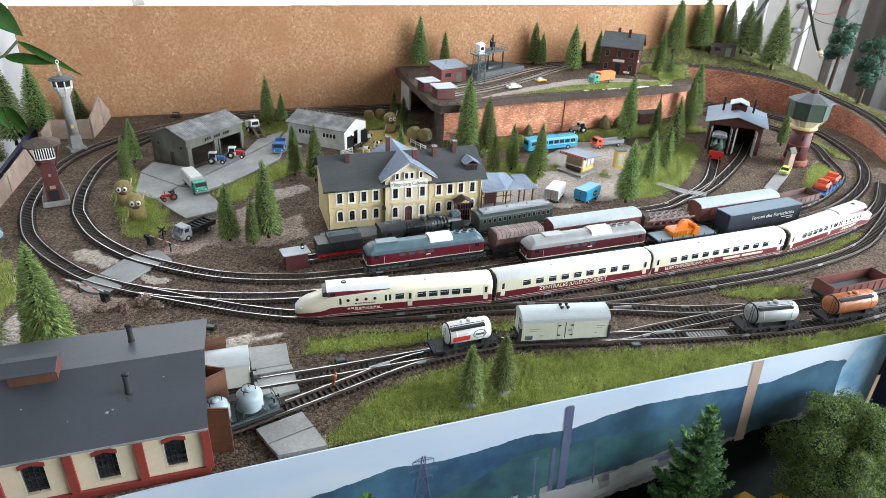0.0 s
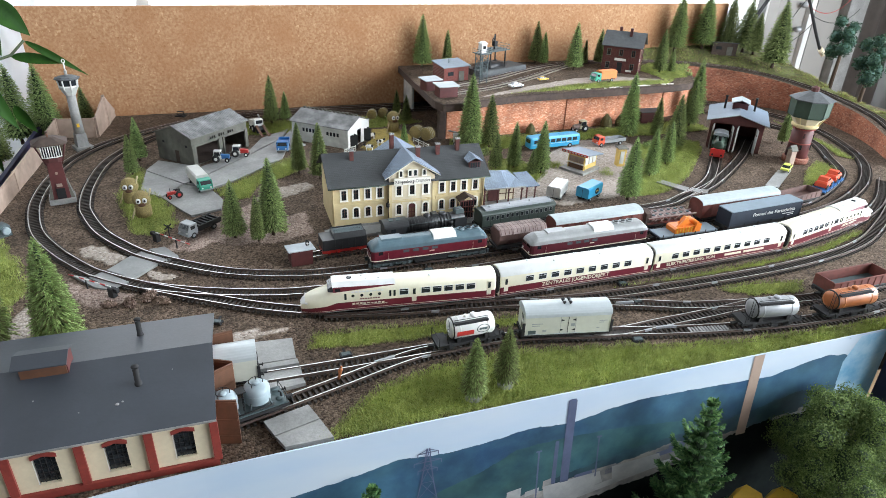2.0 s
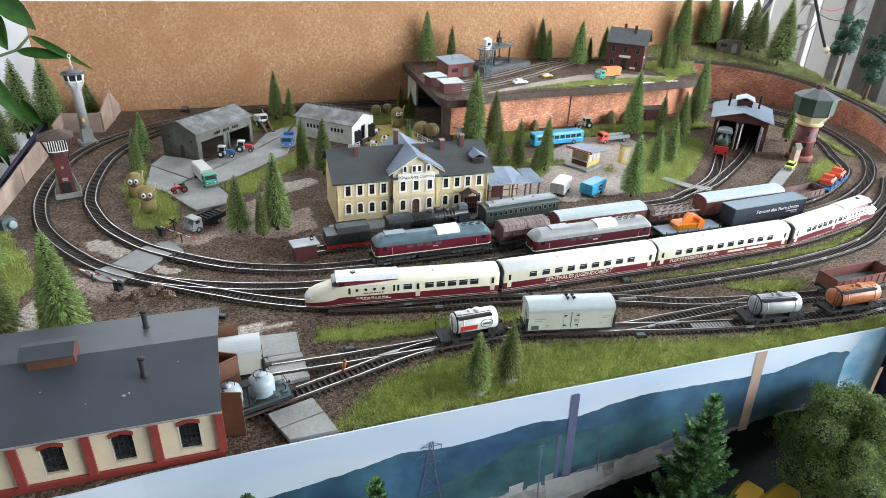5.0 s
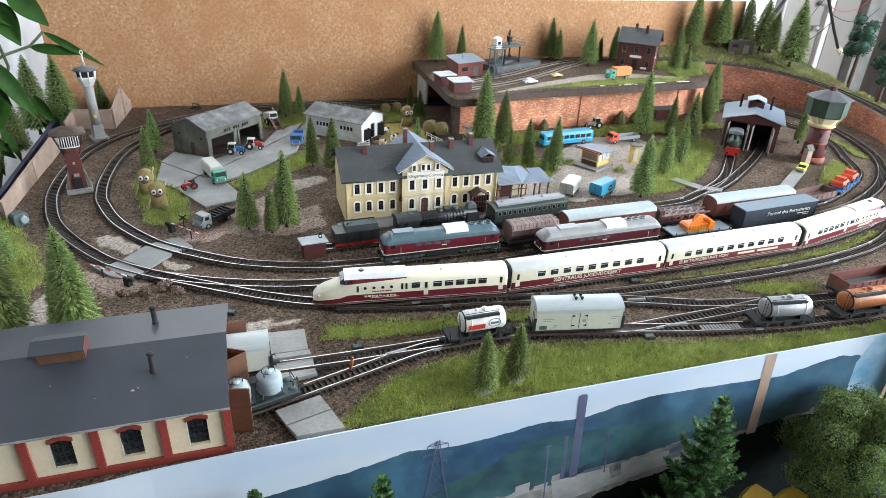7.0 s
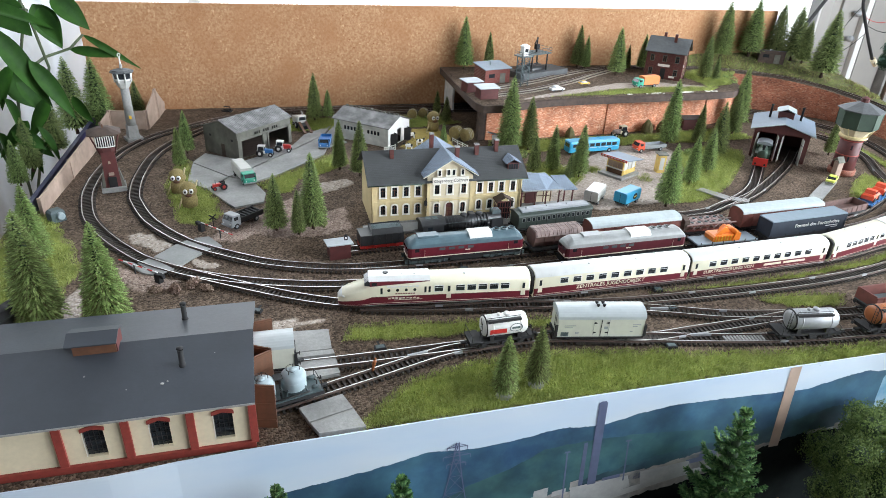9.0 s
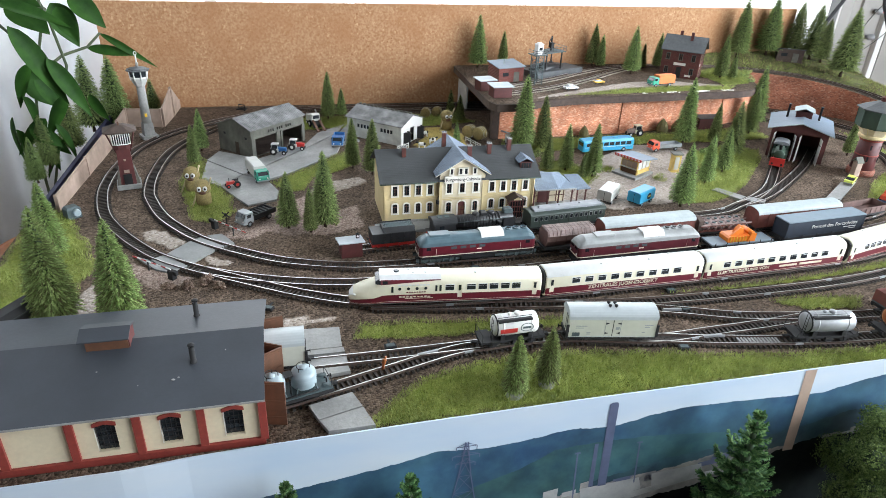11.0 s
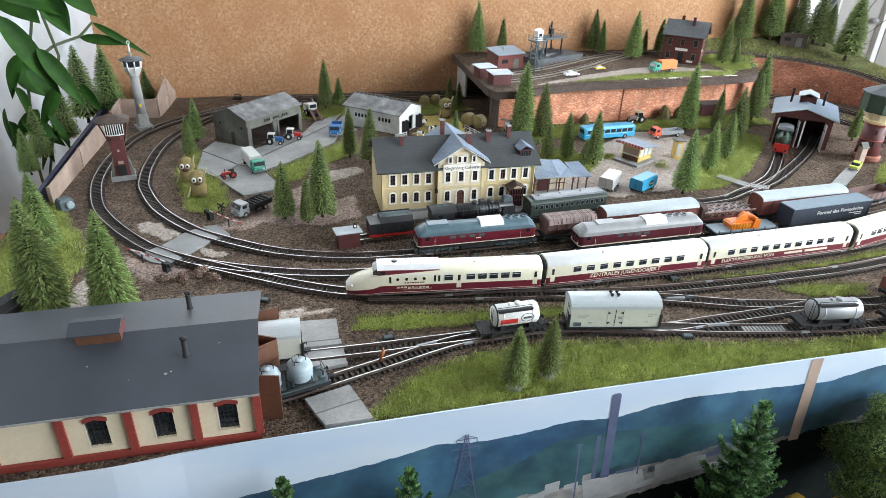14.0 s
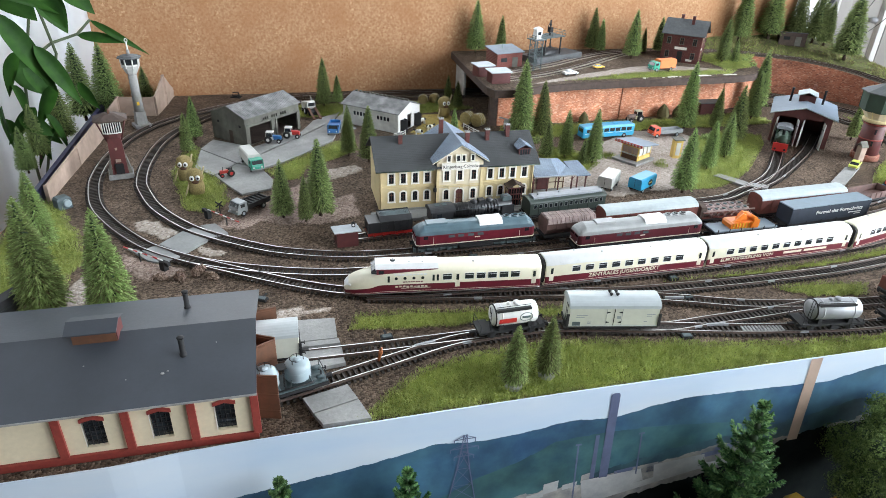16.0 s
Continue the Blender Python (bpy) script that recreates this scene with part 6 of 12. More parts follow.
# diesel locomotives
def diesel(line, x, L, body, roof, label, skirt="frame_grey"):
    t = vehicle("diesel_locomotive", label, "locomotive", line, x, L)
    e = L / 2 - 0.004
    part("underframe", Shape().box(-e + 0.003, e - 0.003, -0.0112, 0.0112, 0.0072, 0.0105).box(-0.02, 0.02, -0.0112, 0.0112, 0.0035, 0.0075), M["black"], t)
    st = [(-e, 0.78, 0.0), (-e + 0.0012, 0.9, 0.3), (-e + 0.004, 1.0, 0.62), (-e + 0.0095, 1.0, 1.0), (e - 0.0095, 1.0, 1.0), (e - 0.004, 1.0, 0.62), (e - 0.0012, 0.9, 0.3), (e, 0.78, 0.0)]

    def ring(xx, w, k, pts):
        return [(xx, y * w, z) for y, z in pts]
    low = [(-0.0118, 0.0105), (0.0118, 0.0105), (0.0124, 0.013), (0.0124, 0.0235), (-0.0124, 0.0235), (-0.0124, 0.013)]
    part("body", Shape().loft([ring(a, w, k, low) for a, w, k in st]), M[body], t)
    s = Shape()
    rings = []
    for a, w, k in st:
        xx = a + (0.004 if a < 0 else -0.004) * (1 - k)
        zt = 0.0245 + 0.0095 * k
        pr = arch(0.0124 * w, 0.0235, zt, 11)
        rings.append([(a if k > 0.95 else xx - (0.004 if a < 0 else -0.004) * (1 - k), y, z) for y, z in reversed(pr)])
    s.loft(rings, 0, False)
    part("roof", s, M[roof], t)
    part("stripe", Shape().loft([ring(a, w * 1.012, k, [(-0.0123, 0.0112), (0.0123, 0.0112), (0.0123, 0.0122), (-0.0123, 0.0122)]) for a, w, k in [(q[0] * 1.003, q[1], q[2]) for q in st]]), M["cream"], t, "cream waist stripe")
    prof = [(-0.0105, 0.0297), (-0.0095, 0.0322), (-0.006, 0.0352), (0.006, 0.0352), (0.0095, 0.0322), (0.0105, 0.0297)]
    part("roof_hatch", Shape().prism_x(prof[::-1], 0.003, 0.031), M["white"], t, "white roof hatch")
    part("roof_box", Shape().prism_x([(-0.006, 0.033), (0.006, 0.033), (0.0055, 0.0352), (-0.0055, 0.0352)], -0.058, -0.034), M[roof], t)
    for i in range(3):
        cx = 0.039 + i * 0.0098
        f = part("roof_fan", Shape().lathe([(0.0041, 0.0325), (0.0041, 0.0353), (0.0033, 0.0355), (0.0033, 0.0345), (0.0006, 0.0345)], cx, 0, 18), M[roof], t)
        part("grille", Shape().box(cx - 0.003, cx + 0.003, -0.0003, 0.0003, 0.0346, 0.035).box(cx - 0.0003, cx + 0.0003, -0.003, 0.003, 0.0346, 0.035), M["black"], f)
    for q in (-1, 1):
        for k in (-1, 1):
            part("cab_window", Shape().loft([[(q * (e - 0.0004), k * 0.0012, 0.0202), (q * (e - 0.0004), k * 0.0086, 0.0202), (q * (e - 0.0004), k * 0.0086, 0.0235), (q * (e - 0.0004), k * 0.0012, 0.0235)], [(q * (e + 0.0004), k * 0.0012, 0.0202), (q * (e + 0.0004), k * 0.0086, 0.0202), (q * (e - 0.0002), k * 0.0086, 0.0235), (q * (e - 0.0002), k * 0.0012, 0.0235)]][::1 if q * k > 0 else -1]), M["glass"], t)
            part("headlight", Shape().lathe([(0.0013, q * (e - 0.001)), (0.0013, q * (e + 0.0006)), (0.0009, q * (e + 0.0007))], k * 0.0075, 0.0142, 10, axis="x"), M["white"], t)
            part("buffer", BUFFER, M["black"], t, m=Matrix.Translation((q * e, k * 0.0073, 0.0082)) @ Matrix.Rotation(0 if q > 0 else math.pi, 4, "Z"))
            a, b = sorted((k * 0.01262, k * 0.012))
            part("side_window", Shape().box(q * (e - 0.0105) - 0.0025, q * (e - 0.0105) + 0.0025, a, b, 0.019, 0.023), M["glass"], t)
            part("door", Shape().box(q * (e - 0.0165) - 0.0019, q * (e - 0.0165) + 0.0019, a, b, 0.0128, 0.0232), M[body], t)
            for i in range(3):
                part("handrail", Shape().tube([(q * (e - 0.0195), k * 0.0129, 0.0125), (q * (e - 0.0195), k * 0.0129, 0.021)], 0.00022, 4), M["cream"], t) if i == 0 else None
        g = part("bogie", Shape().box(q * 0.048 - 0.026, q * 0.048 + 0.026, -0.0098, -0.0084, 0.0032, 0.0078).box(q * 0.048 - 0.026, q * 0.048 + 0.026, 0.0084, 0.0098, 0.0032, 0.0078), M[skirt], t)
        for i in (-1, 0, 1):
            for k in (-1, 1):
                part("wheel", WHEEL, M["black"], g, m=Matrix.Translation((q * 0.048 + i * 0.0155, k * 0.0066, 0.0042)) @ Matrix.Rotation(0 if k < 0 else math.pi, 4, "Z"))
                part("axle_box", Shape().box(q * 0.048 + i * 0.0155 - 0.002, q * 0.048 + i * 0.0155 + 0.002, min(k * 0.0098, k * 0.0108), max(k * 0.0098, k * 0.0108), 0.0026, 0.0066), M[skirt], g)
                part("spring", Shape().lathe([(0.0009, 0.003), (0.0009, 0.0074)], q * 0.048 + i * 0.0155 + 0.0055, k * 0.0103, 7), M[skirt], g)
        part("snow_plough", Shape().box(min(q * e, q * (e - 0.002)), max(q * e, q * (e - 0.002)), -0.0105, 0.0105, 0.002, 0.008), M["black"], t)
    for i in range(4):
        for k in (-1, 1):
            a, b = sorted((k * 0.01258, k * 0.012))
            part("grille", Shape().box(-0.034 + i * 0.0115, -0.027 + i * 0.0115, a, b, 0.019, 0.0222), M["frame_grey"], t)
    a, b = -0.01262, -0.012
    part("number_plate_bar", Shape().box(-0.0025, 0.0035, a, b, 0.0165, 0.0178), M["cream"], t)
    return t


diesel("inner", 0.1295, 0.15, "wine", "loco_roof", "wine red diesel locomotive with blue-grey roof")
diesel("middle", 0.313, 0.172, "wine2", "loco_roof2", "dark red diesel locomotive with light grey roof")


def snow_machine():
    t = flat_wagon("middle", 0.496, 0.098, "flat wagon carrying an orange snow plough machine", "navy_top")
    p = thing("snow_plough_machine", "bright orange snow plough machine on a flat wagon", "machine")
    p.matrix_basis = t.matrix_basis @ Matrix.Translation((-0.002, 0, 0.0103))
    part("blade", Shape().prism_y([(-0.019, 0.0), (0.016, 0.0), (0.0175, 0.0075), (0.0155, 0.0078), (-0.0175, 0.0078), (-0.02, 0.006)], -0.009, 0.009), M["orange"], p)
    part("chute", Shape().loft([[(-0.006, -0.004, 0.0078), (0.007, -0.004, 0.0078), (0.007, 0.004, 0.0078), (-0.006, 0.004, 0.0078)], [(-0.004, -0.0035, 0.014), (0.004, -0.0035, 0.014), (0.004, 0.0035, 0.014), (-0.004, 0.0035, 0.014)], [(-0.001, -0.0025, 0.019), (0.0035, -0.0025, 0.018), (0.0035, 0.0025, 0.018), (-0.001, 0.0025, 0.019)]]), M["orange"], p)
    part("chute_arm", Shape().prism_y([(-0.016, 0.0078), (-0.007, 0.0078), (0.001, 0.0165), (-0.004, 0.0185)], -0.0065, -0.004), M["orange"], p)
    part("side_plate", Shape().prism_y([(0.008, 0.0), (0.019, 0.0), (0.0195, 0.0105), (0.012, 0.0125)], -0.0105, -0.0092), M["orange"], p)
    part("roller", Shape().lathe([(0.0035, -0.0095), (0.0035, 0.0095)], 0.0135, 0.0105, 12, axis="y"), M["orange"], p)
    for i in range(8):
        xx = -0.0165 + i * 0.0044
        part("rib", Shape().box(xx, xx + 0.0009, -0.0098, -0.009, 0.0003, 0.0072), M["yellow"], p)


snow_machine()


def container_wagon():
    L = 0.138
    t = flat_wagon("middle", 0.6, L, "flat wagon under a navy container", "black")
    c = thing("container", "navy blue freight container with white lettering", "container")
    c.matrix_basis = t.matrix_basis @ Matrix.Translation((0, 0, 0.0103))
    part("box", Shape().box(-0.0635, 0.0635, -0.0115, 0.0115, 0, 0.0208), M["navy"], c)
    part("lid", Shape().box(-0.0638, 0.0638, -0.0118, 0.0118, 0.0208, 0.0222), M["navy_top"], c)
    for q in (-1, 1):
        for xx in (-0.0632, 0.0632):
            part("corner_post", Shape().box(xx - 0.0009, xx + 0.0009, q * 0.0113 - 0.0006, q * 0.0113 + 0.0006, 0, 0.0208), M["navy"], c)
        part("bottom_rail", Shape().box(-0.0635, 0.0635, q * 0.0115 - 0.0003, q * 0.0115 + 0.0003, 0.0, 0.0012), M["navy"], c)
    lettering("Formel des Fortschritts", 0.0068, M["white"], c, Matrix.Translation((0.014, -0.0117, 0.0118)), width=0.076)
    part("small_print_bar", Shape().box(0.03, 0.051, -0.0118, -0.0115, 0.0062, 0.0073), M["white"], c)
    part("small_print_bar", Shape().box(0.04, 0.051, -0.0118, -0.0115, 0.0036, 0.0045), M["white"], c)


container_wagon()

# express railcar
SVT = [(-0.0108, 0.0026), (-0.0124, 0.0046), (-0.0126, 0.006), (-0.0126, 0.0065), (-0.0127, 0.0142), (-0.0126, 0.027), (-0.0116, 0.0294), (-0.0088, 0.0318), (-0.0045, 0.0334), (0, 0.0338)]
SVT_MAT = [2, 1, 0, 1, 0, 2, 2, 2, 2]


def svt_ring(x, w=1.0, k=1.0, lift=0.0):
    half = [(y * w, 0.0026 + (z - 0.0026) * k + lift * (1 if z > 0.003 else 0)) for y, z in SVT]
    full = half + [(-y, z) for y, z in reversed(half[:-1])]
    return [(x, y, z) for y, z in full]


def svt_shell(stations):
    s = Shape().loft([svt_ring(*q) for q in stations][::-1], 0, True)
    n = len(svt_ring(0))
    side_m = SVT_MAT + SVT_MAT[::-1] + [1]
    for k in range(len(stations) - 1):
        for i in range(n):
            s.m[k * n + i] = side_m[i]
            # the rounded nose is cream up to the cab
            if side_m[i] == 2 and i not in (0, n - 2) and min(stations[k][2], stations[k + 1][2]) < 0.9:
                s.m[k * n + i] = 0
    return s


def svt_car(name, label, x0, L, xs, nose=0):
    m, _ = on_track("outer", x0, L)
    t = thing(name, label, "railcar", group="express railcar set")
    t.matrix_basis = m
    e = L / 2 - 0.0012
    st = [(-e, 0.98, 0.985), (-e + 0.001, 1, 1), (e - 0.001, 1, 1), (e, 0.98, 0.985)]
    if nose:
        ns = []
        for d in (0.0, 0.001, 0.0022, 0.0045, 0.0075, 0.011, 0.0155, 0.0205, 0.0255):
            q = d / 0.03
            ns.append((d, 0.3 + 0.7 * (1 - (1 - q) ** 2.6) ** 0.62, 0.33 + 0.14 * (1 - (1 - q) ** 6) + 0.3 * q ** 0.95))
        ns += [(0.0275, 1.0, 0.77), (0.0345, 1.0, 0.98), (0.041, 1.0, 1.0)]
        if nose < 0:
            st = [(-e + d, w, k) for d, w, k in ns] + st[2:]
        else:
            st = st[:2] + [(e - d, w, k) for d, w, k in reversed(ns)]
    part("body", svt_shell(st), [M["cream"], M["wine"], M["cream_roof"]], t)
    q0 = nose if nose else 0
    panes(t, xs, 0.0088, 0.018, 0.0243, 0.0127, frame="cream_roof")
    for xx in xs:
        for q in (-1, 1):
            a, b = sorted((q * 0.0131, q * 0.0127))
            part("window_rail", Shape().box(xx - 0.0042, xx + 0.0042, a, b, 0.0226, 0.0228), M["cream_roof"], t)
    for q in (-1, 1):
        for xx in ((-e + 0.007) if nose >= 0 else -e + 0.1142, (e - 0.007) if nose <= 0 else e - 0.1142):
            a, b = sorted((q * 0.01285, q * 0.012))
            d = part("door", Shape().box(xx - 0.0024, xx + 0.0024, a, b, 0.009, 0.0258), M["cream"], t)
            part("door_window", Shape().box(xx - 0.0014, xx + 0.0014, a - 0.0001, b + 0.0001, 0.0172, 0.024), M["glass"], d)
        a, b = sorted((q * 0.0129, q * 0.0125))
        lo, hi = (-e + 0.02 if nose < 0 else -e + 0.001), (e - 0.02 if nose > 0 else e - 0.001)
    if nose:
        n = nose
        X = lambda d: n * (e - d)
        turn = 1 if n < 0 else -1

        def loft(name, sections, mat, label=""):
            part(name, Shape().loft([[(X(d), y, z) for y, z in pts] for d, pts in sections][::turn]), M[mat], t, label)
        loft("cab_windscreen", [(0.0272, ((-0.0102, 0.0262), (0.0102, 0.0262), (0.009, 0.0288), (-0.009, 0.0288))), (0.0345, ((-0.0128, 0.0266), (0.0128, 0.0266), (0.0085, 0.0335), (-0.0085, 0.0335)))], "glass")
        loft("cab_hood", [(0.0325, ((-0.0129, 0.0264), (0.0129, 0.0264), (0.0116, 0.0312), (0.006, 0.0346), (-0.006, 0.0346), (-0.0116, 0.0312))), (0.094, ((-0.0117, 0.0298), (0.0117, 0.0298), (0.0112, 0.0308), (0.006, 0.0336), (-0.006, 0.0336), (-0.0112, 0.0308)))], "wine", "wine red wedge behind the cab")
        loft("hood_top", [(0.0315, ((-0.0115, 0.0312), (0.0115, 0.0312), (0.0066, 0.0353), (-0.0066, 0.0353))), (0.0945, ((-0.0115, 0.0306), (0.0115, 0.0306), (0.0066, 0.0346), (-0.0066, 0.0346)))], "cream_roof")
        for q in (-1, 1):
            a, b = sorted((q * 0.0119, q * 0.0128))
            part("cab_side_window", Shape().box(min(X(0.0345), X(0.0395)), max(X(0.0345), X(0.0395)), a, b, 0.0272, 0.0305), M["glass"], t)
        part("roof_hatch", Shape().lathe([(0.0028, 0.0352), (0.0028, 0.0358), (0.001, 0.036)], X(0.049), 0, 14), M["glass"], t)
        for d in (0.062, 0.066, 0.079):
            part("roof_cover", Shape().blob((X(d), -0.003 if d > 0.065 else 0.003, 0.0352), (0.0018, 0.0014, 0.0007), 8, 5), M["cream_roof"], t)
        for i in range(4):
            for q in (-1, 1):
                a, b = q * 0.0131, q * 0.0125
                part("porthole", Shape().lathe([(0.0016, min(a, b)), (0.0016, max(a, b))], X(0.0518 + i * 0.0089), 0.0212, 12, axis="y"), M["glass"], t)
        for i in range(9):
            for q in (-1, 1):
                a, b = sorted((q * 0.0129, q * 0.0124))
                xx = X(0.0515 + i * 0.0037)
                part("louvre", Shape().box(xx - 0.0014, xx + 0.0014, a, b, 0.0245, 0.0262), M["cream_roof"], t)
        for q in (-1, 1):
            part("headlight", Shape().blob((X(0.0058), q * 0.0085, 0.0142), (0.0018, 0.002, 0.0014), 8, 5), M["white"], t)
            a, b = sorted((q * 0.0129, q * 0.0125))
            for d in (0.0443, 0.0895, 0.0938):
                part("side_window", Shape().box(X(d) - 0.0011, X(d) + 0.0011, a, b, 0.0172, 0.0242), M["glass"], t)
            rng = random.Random(5)
            for i in range(9):
                d = 0.0525 + i * 0.0037
                part("script_bar", Shape().box(X(d) - 0.0015, X(d) + 0.0013, a - 0.0001, b + 0.0001, 0.0108 + rng.uniform(-0.0006, 0.0004), 0.0118 + rng.uniform(0, 0.001)), M["cream"], t)
            part("script_bar", Shape().box(min(X(0.057), X(0.0865)), max(X(0.057), X(0.0865)), a - 0.0001, b + 0.0001, 0.0095, 0.00985), M["cream"], t)
            for i in range(8):
                d = 0.0595 + i * 0.0026
                part("title_bar", Shape().box(X(d) - 0.001, X(d) + 0.001, a, b, 0.0164, 0.0175), M["wine"], t)
    for q in (-1, 1):
        bx = q * (L / 2 - (0.032 if nose != q else 0.045))
        g = part("bogie", Shape().box(bx - 0.016, bx + 0.016, -0.0092, -0.008, 0.0022, 0.006).box(bx - 0.016, bx + 0.016, 0.008, 0.0092, 0.0022, 0.006), M["black"], t)
        for i in (-1, 1):
            for k in (-1, 1):
                part("wheel", WHEEL, M["black"], g, m=Matrix.Translation((bx + i * 0.0105, k * 0.0066, 0.0042)) @ Matrix.Rotation(0 if k < 0 else math.pi, 4, "Z"))
    if nose >= 0:
        part("gangway", Shape().prism_x([(-0.0095, 0.006), (0.0095, 0.006), (0.0115, 0.012), (0.0112, 0.0285), (0.006, 0.032), (-0.006, 0.032), (-0.0112, 0.0285), (-0.0115, 0.012)], -L / 2 - 0.0012, -L / 2 + 0.0016), M["black"], t)
    for i in range(5):
        xx = (-0.3 + 0.15 * i) * L
        if not nose or abs(xx - nose * e) > 0.13:
            part("roof_vent", Shape().lathe([(0.0012, 0.033), (0.0012, 0.0346), (0.0005, 0.0349)], xx, 0.004 * (-1) ** i, 8), M["cream_roof"], t)
    return t


JOINTS = (0.0478, 0.2505, 0.443, 0.6435)
svt_car("railcar", "cream and wine red streamlined railcar head", JOINTS[0], 0.2035, [0.003, 0.0256, 0.0376, 0.0494, 0.0615, 0.0733], -1)
c2 = svt_car("railcar", "cream and wine red railcar middle coach", JOINTS[1], 0.192, [-0.0605 + i * 0.0133 * 1.15 for i in range(9)])
c3 = svt_car("railcar", "cream and wine red railcar middle coach", JOINTS[2], 0.2, [-0.07 + i * 0.0133 * 1.15 for i in range(10)])
svt_car("railcar", "cream and wine red streamlined railcar tail", JOINTS[3], 0.207, [-0.0012, -0.0238, -0.0358, -0.0476, -0.0597, -0.0715], 1)
lettering("ZENTRALES JUGENDOBJEKT", 0.0062, M["cream"], c2, Matrix.Translation((-0.003, -0.01295, 0.011)), width=0.084)
lettering("ELEKTRIFIZIERUNG VON", 0.0055, M["cream"], c3, Matrix.Translation((-0.045, -0.01295, 0.011)), width=0.07)
part("name_bar", Shape().box(0.005, 0.03, -0.01305, -0.0126, 0.0096, 0.0122), M["cream"], c3)
part("name_bar", Shape().box(0.034, 0.066, -0.01305, -0.0126, 0.0096, 0.0122), M["cream"], c3)


# steam engine, tender and coach at the platform
def steam_engine():
    L = 0.108
    t = vehicle("steam_locomotive", "black steam locomotive standing at the platform", "locomotive", "platform", 0.16, L)
    t.matrix_basis = t.matrix_basis @ Matrix.Diagonal((1.15, 1, 0.88, 1))
    part("running_board", Shape().box(-0.05, 0.05, -0.0115, 0.0115, 0.0115, 0.0125), M["soot"], t)
    part("boiler", Shape().lathe([(0.0005, 0.047), (0.0085, 0.0468), (0.0092, 0.046), (0.0092, 0.02), (0.0098, 0.0195), (0.0098, -0.022)], 0, 0.0235, 24, axis="x"), M["soot"], t)
    for i in range(14):
        xx = 0.03 - i * 0.0038
        part("boiler_band", Shape().lathe([(0.0096, xx - 0.0005), (0.0102, xx - 0.0003), (0.0102, xx + 0.0003), (0.0096, xx + 0.0005)], 0, 0.0235, 24, axis="x"), M["soot"], t)
    for q in (-1, 1):
        part("handrail", Shape().tube([(0.045, q * 0.0098, 0.0285), (-0.02, q * 0.0102, 0.0285)], 0.0004, 5), M["frame_grey"], t)
        part("feed_pipe", Shape().tube([(0.018, q * 0.004, 0.0335), (0.018, q * 0.0098, 0.027), (0.016, q * 0.0106, 0.018), (-0.015, q * 0.0106, 0.0165)], 0.0007, 6), M["black"], t)
        part("sand_pipe", Shape().tube([(0.004, q * 0.004, 0.0335), (0.0035, q * 0.0103, 0.025), (0.002, q * 0.0106, 0.0128)], 0.0005, 5), M["black"], t)
        part("pump", Shape().lathe([(0.0022, 0.0128), (0.0022, 0.018), (0.0014, 0.0185), (0.0014, 0.021), (0.0022, 0.0212), (0.0022, 0.025)], 0.029, q * 0.0112, 10), M["soot"], t)
    part("feed_heater", Shape().prism_y([(0.009, 0.0325), (0.0165, 0.0325), (0.0165, 0.0355), (0.0155, 0.0365), (0.01, 0.0365), (0.009, 0.0355)], -0.0045, 0.0045), M["soot"], t)
    part("smokebox_hood", Shape().prism_y([(0.0365, 0.032), (0.0465, 0.032), (0.0465, 0.0372), (0.045, 0.0385), (0.038, 0.0385), (0.0365, 0.0372)], -0.0046, 0.0046), M["frame_grey"], t)
    part("cab", Shape().box(-0.045, -0.022, -0.0118, 0.0118, 0.0125, 0.0285), M["soot"], t)
    part("cab_roof", Shape().prism_x(list(reversed(arch(0.0122, 0.0275, 0.0345, 13))), -0.047, -0.0195), M["soot"], t)
    for q in (-1, 1):
        part("cab_window", Shape().box(-0.04, -0.035, q * 0.0119 - 0.0002, q * 0.0119 + 0.0002, 0.021, 0.026), M["glass"], t)
        part("roof_hatch", Shape().box(-0.04 + 0.008 * (q > 0), -0.035 + 0.008 * (q > 0), -0.0035, 0.0035, 0.0338, 0.0352), M["frame_grey"], t)
    for xx, r, h in ((0.041, 0.003, 0.0385), (0.022, 0.0042, 0.0362), (0.004, 0.004, 0.036)):
        part("chimney" if xx > 0.04 else "dome", Shape().lathe([(r, 0.03), (r, h - 0.001), (r * 0.75, h), (r * 0.3, h + 0.0002)], xx, 0, 14), M["soot"], t)
    for q in (-1, 1):
        part("smoke_deflector", Shape().box(0.034, 0.048, q * 0.0105 - 0.0003, q * 0.0105 + 0.0003, 0.0125, 0.0285), M["soot"], t)
        part("cylinder", Shape().lathe([(0.0042, 0.03), (0.0042, 0.0425)], q * 0.0105, 0.0065, 12, axis="x"), M["soot"], t)
        for xx in (-0.032, -0.017, -0.002, 0.013):
            part("driving_wheel", WHEEL_RED, M["red"], t, m=Matrix.Translation((xx, q * 0.0066, 0.0062)) @ Matrix.Rotation(0 if q < 0 else math.pi, 4, "Z"))
        part("coupling_rod", Shape().box(-0.033, 0.014, q * 0.0092 - 0.0004, q * 0.0092 + 0.0004, 0.0052, 0.0064), M["rail"], t)
        part("pipe", Shape().tube([(0.04, q * 0.0094, 0.026), (-0.02, q * 0.0102, 0.027)], 0.0005, 5), M["black"], t)
    part("frame", Shape().box(-0.05, 0.05, -0.006, 0.006, 0.004, 0.0115), M["red"], t)
    L2 = 0.078
    t = vehicle("locomotive_tender", "black tender with coal bunker and red frame", "tender", "platform", 0.0705, L2)
    t.matrix_basis = t.matrix_basis @ Matrix.Diagonal((0.76, 1, 0.88, 1))
    e = L2 / 2 - 0.004
